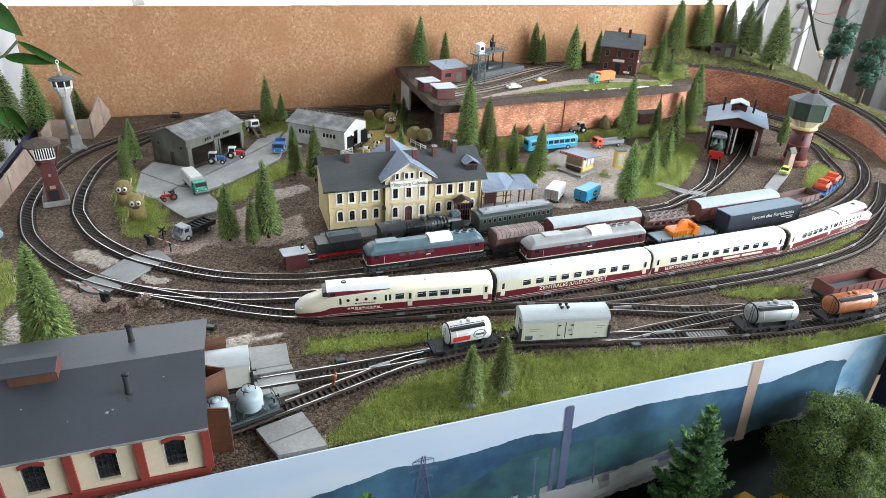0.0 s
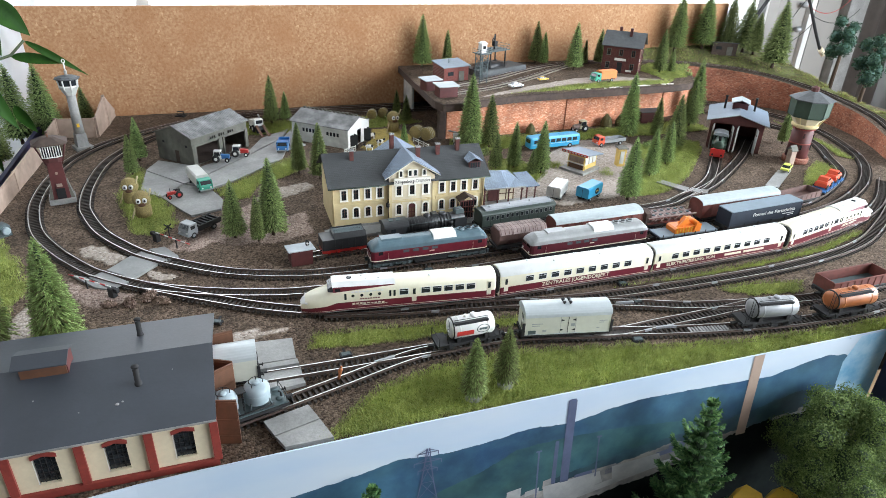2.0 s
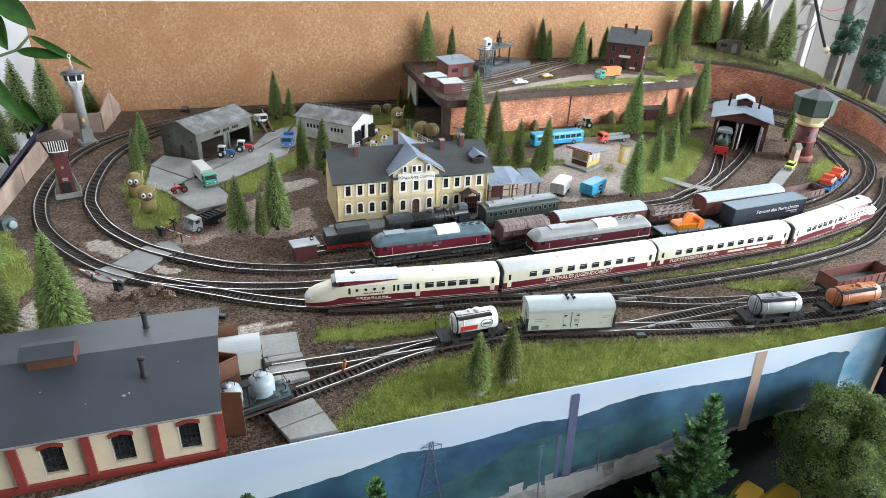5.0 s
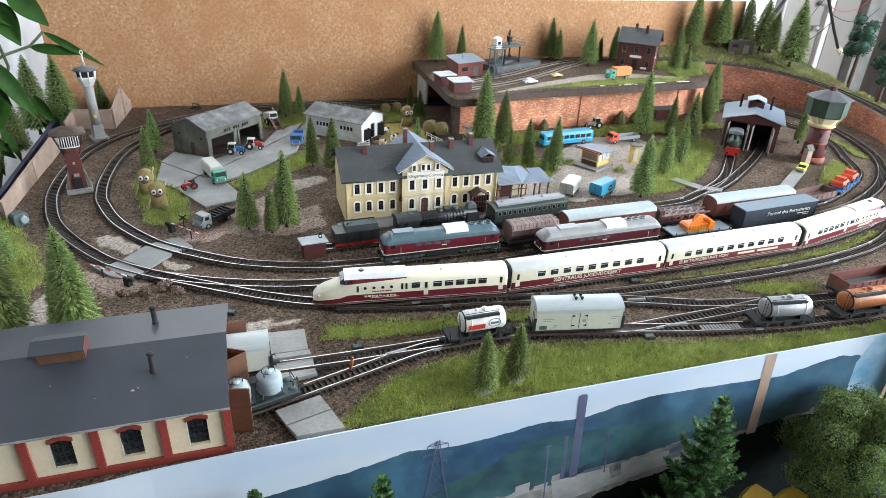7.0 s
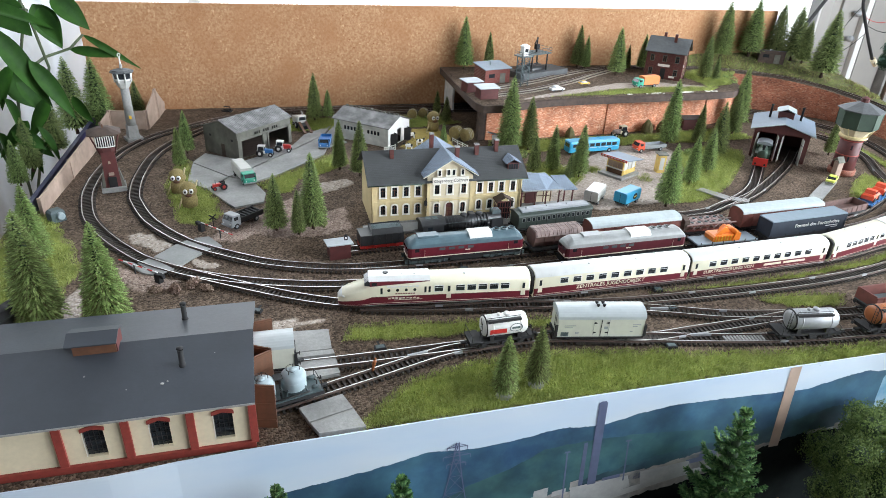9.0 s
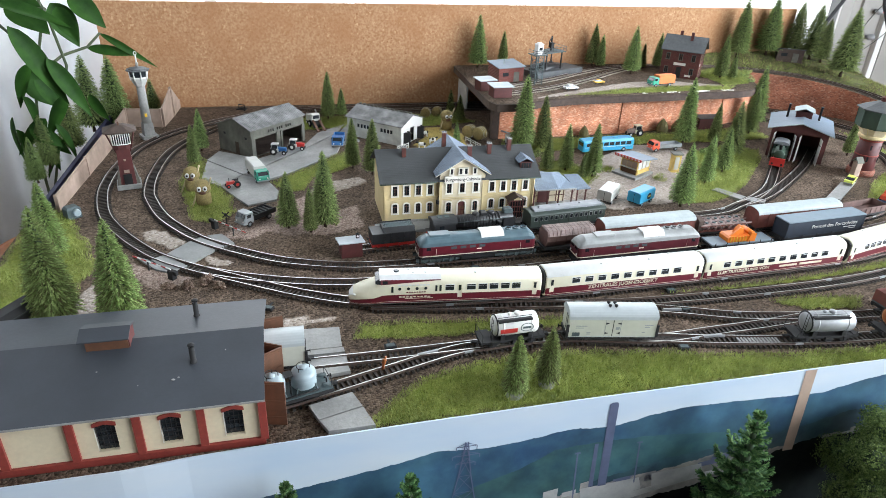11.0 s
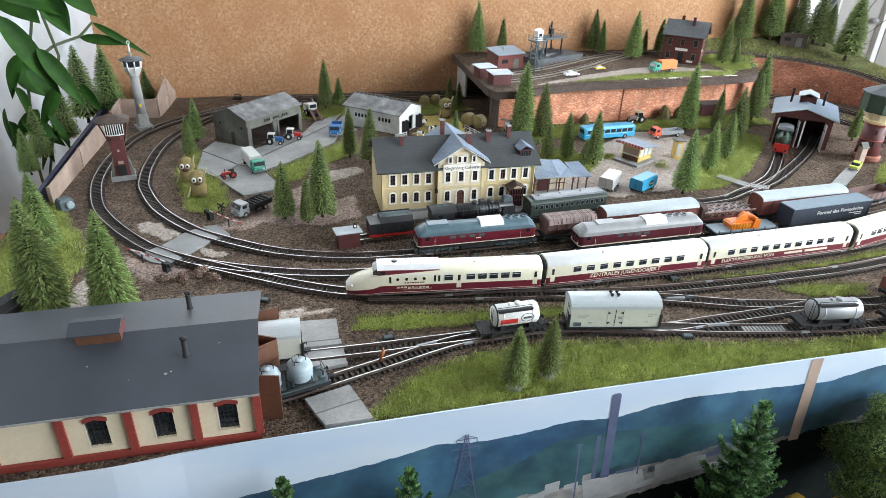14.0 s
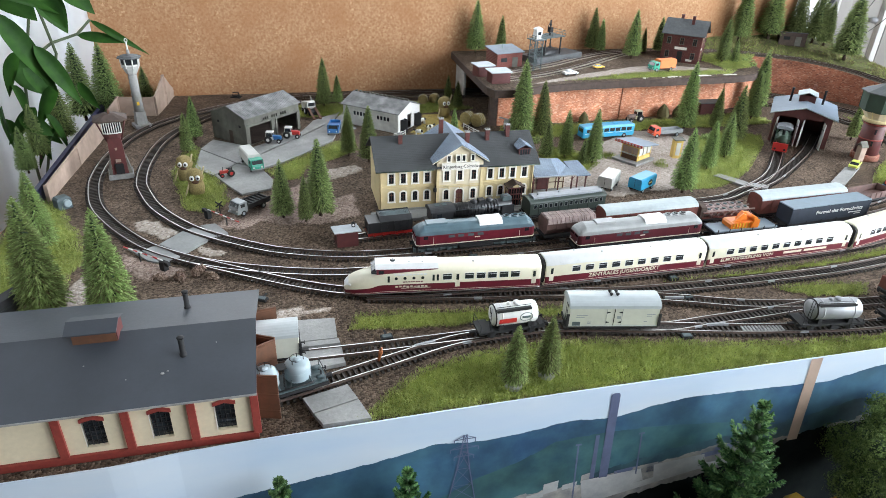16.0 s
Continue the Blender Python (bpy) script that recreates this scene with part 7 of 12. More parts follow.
    part("frame", Shape().box(-e, e, -0.0095, 0.0095, 0.003, 0.0085), M["red"], t)
    part("tank", Shape().box(-e, e, -0.0118, 0.0118, 0.0085, 0.0235), M["soot"], t)
    part("bunker", Shape().prism_x([(-0.0118, 0.0235), (0.0118, 0.0235), (0.0088, 0.0312), (0.0084, 0.0312), (0.0084, 0.0296), (-0.0084, 0.0296), (-0.0084, 0.0312), (-0.0088, 0.0312)], -e + 0.018, e - 0.001), M["soot"], t)
    co = Shape().loft([[(xx, y, 0.0292 + h * (1 - abs(y) / 0.009)) for y in (-0.0083, -0.004, 0, 0.004, 0.0083)] + [(xx, 0.0083, 0.0285), (xx, -0.0083, 0.0285)] for xx, h in ((-e + 0.02, 0.0005), (-e + 0.03, 0.0035), (e - 0.014, 0.003), (e - 0.003, 0.001))][::-1])
    rng = random.Random(31)
    for _ in range(150):
        xx, yy = rng.uniform(-e + 0.021, e - 0.004), rng.uniform(-0.0075, 0.0075)
        k = 0.0285 + 0.0035 * (1 - abs(yy) / 0.009)
        co.blob((xx, yy, k), (rng.uniform(0.0006, 0.0014), rng.uniform(0.0006, 0.0013), rng.uniform(0.0005, 0.0011)), 5, 4)
    part("coal", co, M["frame_grey"], t, "heaped greyish black coal")
    for q in (-1, 1):
        for i in range(5):
            part("rib", Shape().box(-e + 0.02 + i * 0.0105, -e + 0.0206 + i * 0.0105, q * 0.0121 - 0.0003, q * 0.0121 + 0.0003, 0.0087, 0.0233), M["soot"], t)
        for xx in (-0.025, -0.01, 0.01, 0.025):
            part("wheel", WHEEL, M["black"], t, m=Matrix.Translation((xx, q * 0.0066, 0.0042)) @ Matrix.Rotation(0 if q < 0 else math.pi, 4, "Z"))
            part("axle_box", Shape().box(xx - 0.002, xx + 0.002, q * 0.0101 - 0.0006, q * 0.0101 + 0.0006, 0.0028, 0.0068), M["red"], t)
        part("buffer", BUFFER, M["black"], t, m=Matrix.Translation((-e, q * 0.0073, 0.0078)) @ Matrix.Rotation(math.pi, 4, "Z"))


steam_engine()


def coach():
    L = 0.117
    t = vehicle("passenger_coach", "dark green compartment coach with grey roof", "coach", "platform", 0.286, L)
    t.matrix_basis = t.matrix_basis @ Matrix.Diagonal((1, 1, 0.86, 1))
    running_gear(t, L, (-L * 0.3, 0, L * 0.3))
    e = L / 2 - 0.004
    part("body", Shape().box(-e, e, -0.0122, 0.0122, 0.0085, 0.027), M["coach"], t)
    part("roof", Shape().prism_x(list(reversed(arch(0.013, 0.0268, 0.032, 11))), -e - 0.001, e + 0.001), M["coach"], t)
    part("roof_top", Shape().prism_x([(-0.0078, 0.0302), (0.0078, 0.0302), (0.0072, 0.0338), (0.003, 0.0345), (-0.003, 0.0345), (-0.0072, 0.0338)], -e + 0.006, e - 0.004), M["coach_roof"], t, "pale grey raised roof strip")
    panes(t, [-e + 0.007 + i * (2 * e - 0.014) / 13 for i in range(14)], 0.0036, 0.0188, 0.0244, 0.0122, frame="loco_roof2")
    for i in range(4):
        part("roof_vent", Shape().lathe([(0.0013, 0.034), (0.0013, 0.0362), (0.0006, 0.0364)], -e + 0.015 + i * 0.03, 0, 8), M["coach_roof"], t)
    for q in (-1, 1):
        part("footboard", Shape().box(-e, e, q * 0.0128 - 0.0012, q * 0.0128 + 0.0012, 0.0062, 0.0068), M["black"], t)
        for i in range(7):
            xx = -e + 0.012 + i * (2 * e - 0.024) / 6
            part("door_seam", Shape().box(xx - 0.0002, xx + 0.0002, q * 0.01225 - 0.0002, q * 0.01225 + 0.0002, 0.0095, 0.0262), M["black"], t)


coach()


def shed_engine():
    """Small green engine with a red front, half out of the engine shed."""
    t = thing("small_locomotive", "green small locomotive with red frame leaving its shed", "locomotive", 0.82, 0.894, 0, 48.5)
    part("frame", Shape().box(-0.03, 0.05, -0.0105, 0.0105, 0.004, 0.0125), M["red"], t)
    part("front_beam", Shape().box(-0.033, -0.03, -0.0115, 0.0115, 0.004, 0.0175), M["red"], t)
    part("boiler", Shape().lathe([(0.0005, -0.027), (0.0075, -0.0268), (0.0082, -0.026), (0.0082, 0.012)], 0, 0.0215, 20, axis="x"), M["towergreen"], t)
    part("cab", Shape().box(0.012, 0.035, -0.0115, 0.0115, 0.0125, 0.03), M["towergreen"], t)
    part("cab_roof", Shape().prism_x(list(reversed(arch(0.0125, 0.03, 0.0355, 11))), 0.009, 0.038), M["coach_roof"], t)
    for q in (-1, 1):
        part("cab_window", Shape().box(0.0115, 0.0122, q * 0.006 - 0.0025, q * 0.006 + 0.0025, 0.022, 0.0285), M["glass"], t)
        part("side_tank", Shape().box(-0.018, 0.012, q * 0.0098 - 0.002, q * 0.0098 + 0.002, 0.0125, 0.0215), M["towergreen"], t)
        for xx in (-0.018, 0.002, 0.022):
            part("wheel", WHEEL_RED, M["red"], t, m=Matrix.Translation((xx, q * 0.0066, 0.0062)) @ Matrix.Rotation(0 if q < 0 else math.pi, 4, "Z"))
        part("buffer", BUFFER, M["red"], t, m=Matrix.Translation((-0.033, q * 0.0073, 0.0085)) @ Matrix.Rotation(math.pi, 4, "Z"))
    part("chimney", Shape().lathe([(0.0022, 0.028), (0.0022, 0.036), (0.003, 0.0365), (0.003, 0.038), (0.0015, 0.038)], -0.021, 0, 12), M["black"], t)
    part("dome", Shape().lathe([(0.003, 0.028), (0.003, 0.0325), (0.0015, 0.034), (0.0003, 0.0343)], -0.006, 0, 12), M["towergreen"], t)


shed_engine()

# ---------------------------------------------------------------- buildings
def wall_with_holes(u0, u1, z0, z1, holes, thick, place, mat_i=0):
    """A wall in the plane of u and z with rectangular openings going through it. place maps (u, depth, z) to a point."""
    us = sorted({u0, u1, *[h[0] for h in holes], *[h[1] for h in holes]})
    zs = sorted({z0, z1, *[h[2] for h in holes], *[h[3] for h in holes]})
    s, idx = Shape(), {}

    def v(i, j, k):
        if (i, j, k) not in idx:
            idx[i, j, k] = len(s.v)
            s.v.append(place(us[i], thick * k, zs[j]))
        return idx[i, j, k]

    def solid(i, j):
        if not (0 <= i < len(us) - 1 and 0 <= j < len(zs) - 1):
            return False
        um, zm = (us[i] + us[i + 1]) / 2, (zs[j] + zs[j + 1]) / 2
        return not any(h[0] < um < h[1] and h[2] < zm < h[3] for h in holes)
    for i in range(len(us) - 1):
        for j in range(len(zs) - 1):
            if not solid(i, j):
                continue
            s.face((v(i, j, 0), v(i + 1, j, 0), v(i + 1, j + 1, 0), v(i, j + 1, 0)), mat_i)
            s.face((v(i, j, 1), v(i, j + 1, 1), v(i + 1, j + 1, 1), v(i + 1, j, 1)), mat_i)
            for (a, b), (p, q) in (((i - 1, j), ((i, j + 1), (i, j))), ((i + 1, j), ((i + 1, j), (i + 1, j + 1))), ((i, j - 1), ((i, j), (i + 1, j))), ((i, j + 1), ((i + 1, j + 1), (i, j + 1)))):
                if not solid(a, b):
                    s.face((v(*p, 0), v(*p, 1), v(*q, 1), v(*q, 0)), mat_i)
    return s


def front(y):
    return lambda u, d, z: (u, y + d, z)


def flank(x, s=1):
    return lambda u, d, z: (x + s * d, u, z)


def window(parent, x, y, w, z0, z1, frame="stone", arched=False, bars=True, border=0.0019, glass="glass", proud=0.0007):
    """A window in a front wall: surround, pane set back, and glazing bars."""
    win = part("window", Shape().box(x - w / 2, x + w / 2, y + 0.0008, y + 0.0012, z0, z1), M[glass], parent)
    b = border
    if arched:
        n = 8
        arc = [(x + (w / 2) * math.cos(math.pi * i / n), z1 - w * 0.28 + w * 0.28 * math.sin(math.pi * i / n)) for i in range(n + 1)]
        out = [(x + (w / 2 + b) * math.cos(math.pi * i / n), z1 - w * 0.28 + (w * 0.28 + b) * math.sin(math.pi * i / n)) for i in range(n + 1)]
        s = Shape()
        for i in range(n):
            s.prism_y([out[i], out[i + 1], arc[i + 1], arc[i]][::-1], y - proud, y + 0.0008)
        s.box(x - w / 2 - b, x - w / 2, y - proud, y + 0.0008, z0, z1 - w * 0.28).box(x + w / 2, x + w / 2 + b, y - proud, y + 0.0008, z0, z1 - w * 0.28)
    else:
        s = Shape().box(x - w / 2 - b, x - w / 2, y - proud, y + 0.0008, z0, z1 + b).box(x + w / 2, x + w / 2 + b, y - proud, y + 0.0008, z0, z1 + b).box(x - w / 2, x + w / 2, y - proud, y + 0.0008, z1, z1 + b)
    part("frame", s, M[frame], win)
    part("sill", Shape().box(x - w / 2 - b - 0.0003, x + w / 2 + b + 0.0003, y - proud - 0.0007, y + 0.0008, z0 - b * 0.8, z0), M[frame], win)
    if bars:
        part("glazing_bar", Shape().box(x - 0.0002, x + 0.0002, y + 0.0004, y + 0.0008, z0, z1).box(x - w / 2, x + w / 2, y + 0.0004, y + 0.0008, z0 + (z1 - z0) * 0.64, z0 + (z1 - z0) * 0.64 + 0.0004), M["wood"], win)
    return win


def gable_roof_x(s, x0, x1, y0, y1, ze, zr, th=0.0012):
    """Pitched roof with its ridge along x, as two slabs."""
    ym = (y0 + y1) / 2
    s.prism_x([(y0, ze), (ym, zr), (ym, zr + th), (y0, ze + th)][::-1], x0, x1)
    s.prism_x([(ym, zr), (y1, ze), (y1, ze + th), (ym, zr + th)][::-1], x0, x1)
    return s


def slate_material(name, base, row=0.0024):
    mt = bricks(name, [c * 1.12 for c in base], [c * 0.9 for c in base], [c * 0.6 for c in base], row * 1.1, row)
    return mt


M["slates"] = slate_material("grey_slates", (0.058, 0.062, 0.064))
M["housebrick"] = bricks("dark_red_brick", (0.11, 0.026, 0.021), (0.075, 0.02, 0.018), (0.14, 0.07, 0.055), 0.0042, 0.0014, rot=(radians(90), 0, 0))
M["hutbrick"] = bricks("hut_brick", (0.2, 0.05, 0.04), (0.15, 0.038, 0.032), (0.22, 0.12, 0.1), 0.0042, 0.0014, rot=(radians(90), 0, 0))
M["hut_roof"] = material("blue_grey_hut_roof", (0.2, 0.245, 0.29), 0.6, vary=0.1, scale=150, stain=0.15)
M["hut_roof_pale"] = material("pale_hut_roof", (0.4, 0.44, 0.47), 0.6, vary=0.08, scale=150, stain=0.15)
M["slates_blue"] = slate_material("blue_grey_slates", (0.19, 0.24, 0.31))


def station():
    t = thing("railway_station", "yellow two-storey railway station with slate roofs", "station", 0, 0, 0)
    X0, X1, YF, YB = 0.112, 0.3165, 0.754, 0.84
    GX0, GX1, GY = 0.1845, 0.2455, 0.7495
    up_l, up_r = [0.1268, 0.1421, 0.1575, 0.173], [0.2572, 0.2729, 0.2879, 0.3042]
    W = 0.0062
    holes = [(x - W / 2, x + W / 2, 0.036, 0.0492) for x in up_l + up_r] + [(x - W / 2, x + W / 2, 0.0115, 0.0245) for x in up_l + up_r]
    part("front_wall", wall_with_holes(X0, GX0 - 0.0002, GZ, 0.0565, [h for h in holes if h[1] < GX0], 0.002, front(YF)), M["plaster"], t)
    part("front_wall", wall_with_holes(GX1 + 0.0002, X1, GZ, 0.0565, [h for h in holes if h[0] > GX1], 0.002, front(YF)), M["plaster"], t)
    gx = [0.1975, 0.215, 0.2335]
    gh = [(x - W / 2, x + W / 2, 0.0382, 0.0512) for x in gx] + [(x - W / 2, x + W / 2, 0.0115, 0.0252) for x in (gx[0], gx[2])] + [(0.2102, 0.2198, GZ + 0.0005, 0.0255)]
    part("gable_wall", wall_with_holes(GX0, GX1, GZ, 0.0625, gh, 0.002, front(GY)), M["plaster_pale"], t)
    gm = (GX0 + GX1) / 2
    part("gable_top", Shape().prism_y([(GX0, 0.0625), (GX1, 0.0625), (gm + 0.006, 0.0822), (gm, 0.0845), (gm - 0.006, 0.0822)], GY, GY + 0.002), M["plaster_pale"], t)
    for x in (X0, X1 - 0.002):
        part("side_wall", Shape().prism_x([(YF + 0.0021, GZ), (YB, GZ), (YB, 0.0565), ((YF + YB) / 2, 0.0815), (YF + 0.0021, 0.0565)], x, x + 0.002), M["plaster"], t)
    part("back_wall", Shape().box(X0 + 0.0021, X1 - 0.0021, YB - 0.002, YB, GZ, 0.0565), M["plaster"], t)
    for x in up_l + up_r:
        window(t, x, YF, W, 0.036, 0.0492)
        if abs(x - 0.2879) > 0.001:
            window(t, x, YF, W, 0.0115, 0.0245, arched=True)
    for x in gx:
        window(t, x, GY, W, 0.0382, 0.0512)
    for x in (gx[0], gx[2]):
        window(t, x, GY, W, 0.0115, 0.0252, arched=True)
    for x, w in ((0.1995, 0.0036), (0.2115, 0.004), (0.2185, 0.004), (0.2305, 0.0036)):
        window(t, x, GY - 0.002, w, 0.0645, 0.0722, border=0.0012, bars=False)
    d = part("door", Shape().box(0.2104, 0.2196, GY + 0.0006, GY + 0.0014, GZ, 0.0253), M["shedred"], t, "dark red double door")
    for i in range(3):
        for q in (-1, 1):
            part("door_panel", Shape().box(0.215 + q * 0.0023 - 0.0016, 0.215 + q * 0.0023 + 0.0016, GY + 0.0002, GY + 0.0006, 0.001 + i * 0.0065, 0.006 + i * 0.0065), M["wood"], d)
    n = 8
    s = Shape()
    for i in range(n):
        a0, a1 = math.pi * i / n, math.pi * (i + 1) / n
        s.prism_y([(0.215 + 0.0066 * math.cos(a0), 0.0225 + 0.0055 * math.sin(a0)), (0.215 + 0.0066 * math.cos(a1), 0.0225 + 0.0055 * math.sin(a1)), (0.215 + 0.0048 * math.cos(a1), 0.0225 + 0.0036 * math.sin(a1)), (0.215 + 0.0048 * math.cos(a0), 0.0225 + 0.0036 * math.sin(a0))][::-1], GY - 0.0008, GY + 0.0006)
    s.box(0.2084, 0.2102, GY - 0.0008, GY + 0.0006, GZ, 0.0225).box(0.2198, 0.2216, GY - 0.0008, GY + 0.0006, GZ, 0.0225)
    part("door_arch", s, M["stone"], t)
    # string courses, corner strips, plinth
    for a, b, y in ((X0 - 0.0008, GX0 - 0.001, YF), (GX1 + 0.001, X1 + 0.0008, YF), (GX0 - 0.0006, GX1 + 0.0006, GY)):
        for z0, z1 in ((0.0288, 0.0304), (0.0316, 0.0322)):
            part("string_course", Shape().box(a, b, y - 0.001, y - 0.0001, z0, z1), M["plaster"], t)
        part("plinth", Shape().box(a, b, y - 0.0009, y - 0.0001, GZ, 0.0015), M["concrete"], t)
        n = int((b - a) / 0.0155)
        for i in range(n + 1):
            x = a + 0.0025 + (b - a - 0.005) * i / n
            part("bracket", Shape().box(x - 0.0006, x + 0.0006, y - 0.0013, y - 0.0001, 0.0262 + 0.0008, 0.0288), M["plaster"], t)
    for x, y in ((X0, YF), (X1 - 0.003, YF), (GX0, GY), (GX1 - 0.003, GY)):
        part("corner_strip", Shape().box(x - 0.0003, x + 0.0033, y - 0.0008, y - 0.0001, 0.0015, 0.056), M["plaster"], t)
    part("cornice", Shape().box(X0 - 0.002, GX0 - 0.001, YF - 0.002, YF - 0.0002, 0.0535, 0.0562), M["plaster"], t)
    part("cornice", Shape().box(GX1 + 0.001, X1 + 0.002, YF - 0.002, YF - 0.0002, 0.0535, 0.0562), M["plaster"], t)
    for i in range(12):
        x = GX0 + 0.0035 + i * (GX1 - GX0 - 0.007) / 11
        part("cornice_tooth", Shape().box(x - 0.0008, x + 0.0008, GY - 0.0011, GY - 0.0001, 0.0535, 0.0548), M["plaster"], t)
    # roofs
    part("roof", gable_roof_x(Shape(), X0 - 0.006, X1 + 0.006, YF - 0.0068, YB + 0.006, 0.055, 0.084), M["slates"], t, "dark slate main roof")
    for y in (YF - 0.0072,):
        part("gutter", Shape().tube([(X0 - 0.006, y, 0.0548), (GX0 - 0.005, y, 0.0548)], 0.0007, 6), M["towergreen"], t)
        part("gutter", Shape().tube([(GX1 + 0.005, y, 0.0548), (X1 + 0.006, y, 0.0548)], 0.0007, 6), M["towergreen"], t)
    for x in (X0 + 0.001, X1 - 0.001):
        part("downpipe", Shape().tube([(x, YF - 0.0062, 0.054), (x, YF - 0.0015, 0.05), (x, YF - 0.0015, GZ)], 0.0006, 6), M["plaster"], t)
    s = Shape()
    ga, gb, ze, zr = GX0 - 0.0065, GX1 + 0.0065, 0.0635, 0.0862
    for q in (0, 1):
        pr = [(ga, ze), (gm, zr), (gm, zr + 0.0012), (ga, ze + 0.0012)] if q == 0 else [(gm, zr), (gb, ze), (gb, ze + 0.0012), (gm, zr + 0.0012)]
        s.prism_y(pr[::-1], GY - 0.0045, YB + 0.004)
    part("cross_roof", s, M["slates_blue"], t, "blue-grey slate cross gable roof")
    for q in (-1, 1):
        xa, xb = (ga, gm) if q < 0 else (gb, gm)
        pr = [(xa, ze - 0.0012), (xb, zr - 0.0012), (xb, zr), (xa, ze)]
        part("bargeboard", Shape().prism_y(pr if q > 0 else pr[::-1], GY - 0.0043, GY - 0.0036), M["cream"], t)
    sgn = part("name_board", Shape().box(0.1905, 0.2393, GY - 0.003, GY - 0.0003, 0.0532, 0.0622), M["stone"], t)
    lettering("Klingenberg-Colmnitz", 0.0062, M["black"], sgn, Matrix.Translation((0.2149, GY - 0.0031, 0.0577)), width=0.046, depth=0.0001)
    # chimneys
    for x, y, h in ((0.1435, 0.786, 0.09), (0.203, 0.812, 0.1), (0.231, 0.781, 0.091), (0.2595, 0.786, 0.0915), (0.2885, 0.79, 0.0955)):
        c = part("chimney", Shape().box(x - 0.0026, x + 0.0026, y - 0.0026, y + 0.0026, 0.066, h), M["housebrick"], t, "red brick chimney")
        part("chimney_cap", Shape().box(x - 0.0032, x + 0.0032, y - 0.0032, y + 0.0032, h, h + 0.0014), M["concrete"], c)
        for q in (-1, 1):
            part("flue", Shape().box(x + q * 0.0014 - 0.0008, x + q * 0.0014 + 0.0008, y - 0.0009, y + 0.0009, h + 0.0014, h + 0.0016), M["black"], c)
    # dormer
    dm = part("dormer", Shape().box(0.297, 0.3125, 0.7608, 0.79, 0.058, 0.0722), M["shedred"], t)
    for i in range(4):
        part("pane", Shape().box(0.2985 + i * 0.0034, 0.3011 + i * 0.0034, 0.7603, 0.7608, 0.0635, 0.071), M["glass"], dm)
    part("dormer_roof", Shape().prism_y([(0.294, 0.0718), (0.3048, 0.0773), (0.3155, 0.0718), (0.3155, 0.073), (0.3048, 0.0786), (0.294, 0.073)][::-1], 0.7592, 0.792), M["slates_blue"], dm)
    # wooden porch on the platform side
    p = part("porch", Shape().box(0.278, 0.3, 0.738, 0.753, GZ, 0.0012), M["concrete"], t)
    for i in range(6):
        x = 0.2795 + i * 0.0036
        part("post", Shape().box(x - 0.0005, x + 0.0005, 0.7388, 0.7398, 0.0012, 0.026), M["shedred"], p)
    for i in range(3):
        y = 0.742 + i * 0.0045
        part("post", Shape().box(0.279, 0.28, y - 0.0005, y + 0.0005, 0.0012, 0.026), M["shedred"], p)
    for z in (0.0095, 0.017, 0.0255):
        part("rail", Shape().box(0.2788, 0.2982, 0.7386, 0.7399, z, z + 0.0012), M["shedred"], p)
    part("backing", Shape().box(0.2802, 0.297, 0.7404, 0.741, 0.0012, 0.0255), M["glass"], p)
    part("porch_roof", Shape().prism_y([(0.2768, 0.0262), (0.289, 0.0325), (0.3012, 0.0262), (0.3012, 0.0274), (0.289, 0.0338), (0.2768, 0.0274)][::-1], 0.7365, 0.7535), M["fascia"], p)
    part("wall_lamp", Shape().tube([(0.1835, 0.752, 0.031), (0.1815, 0.745, 0.0315)], 0.0005, 5).box(0.1798, 0.1832, 0.7425, 0.7465, 0.026, 0.031), M["black"], t)


station()


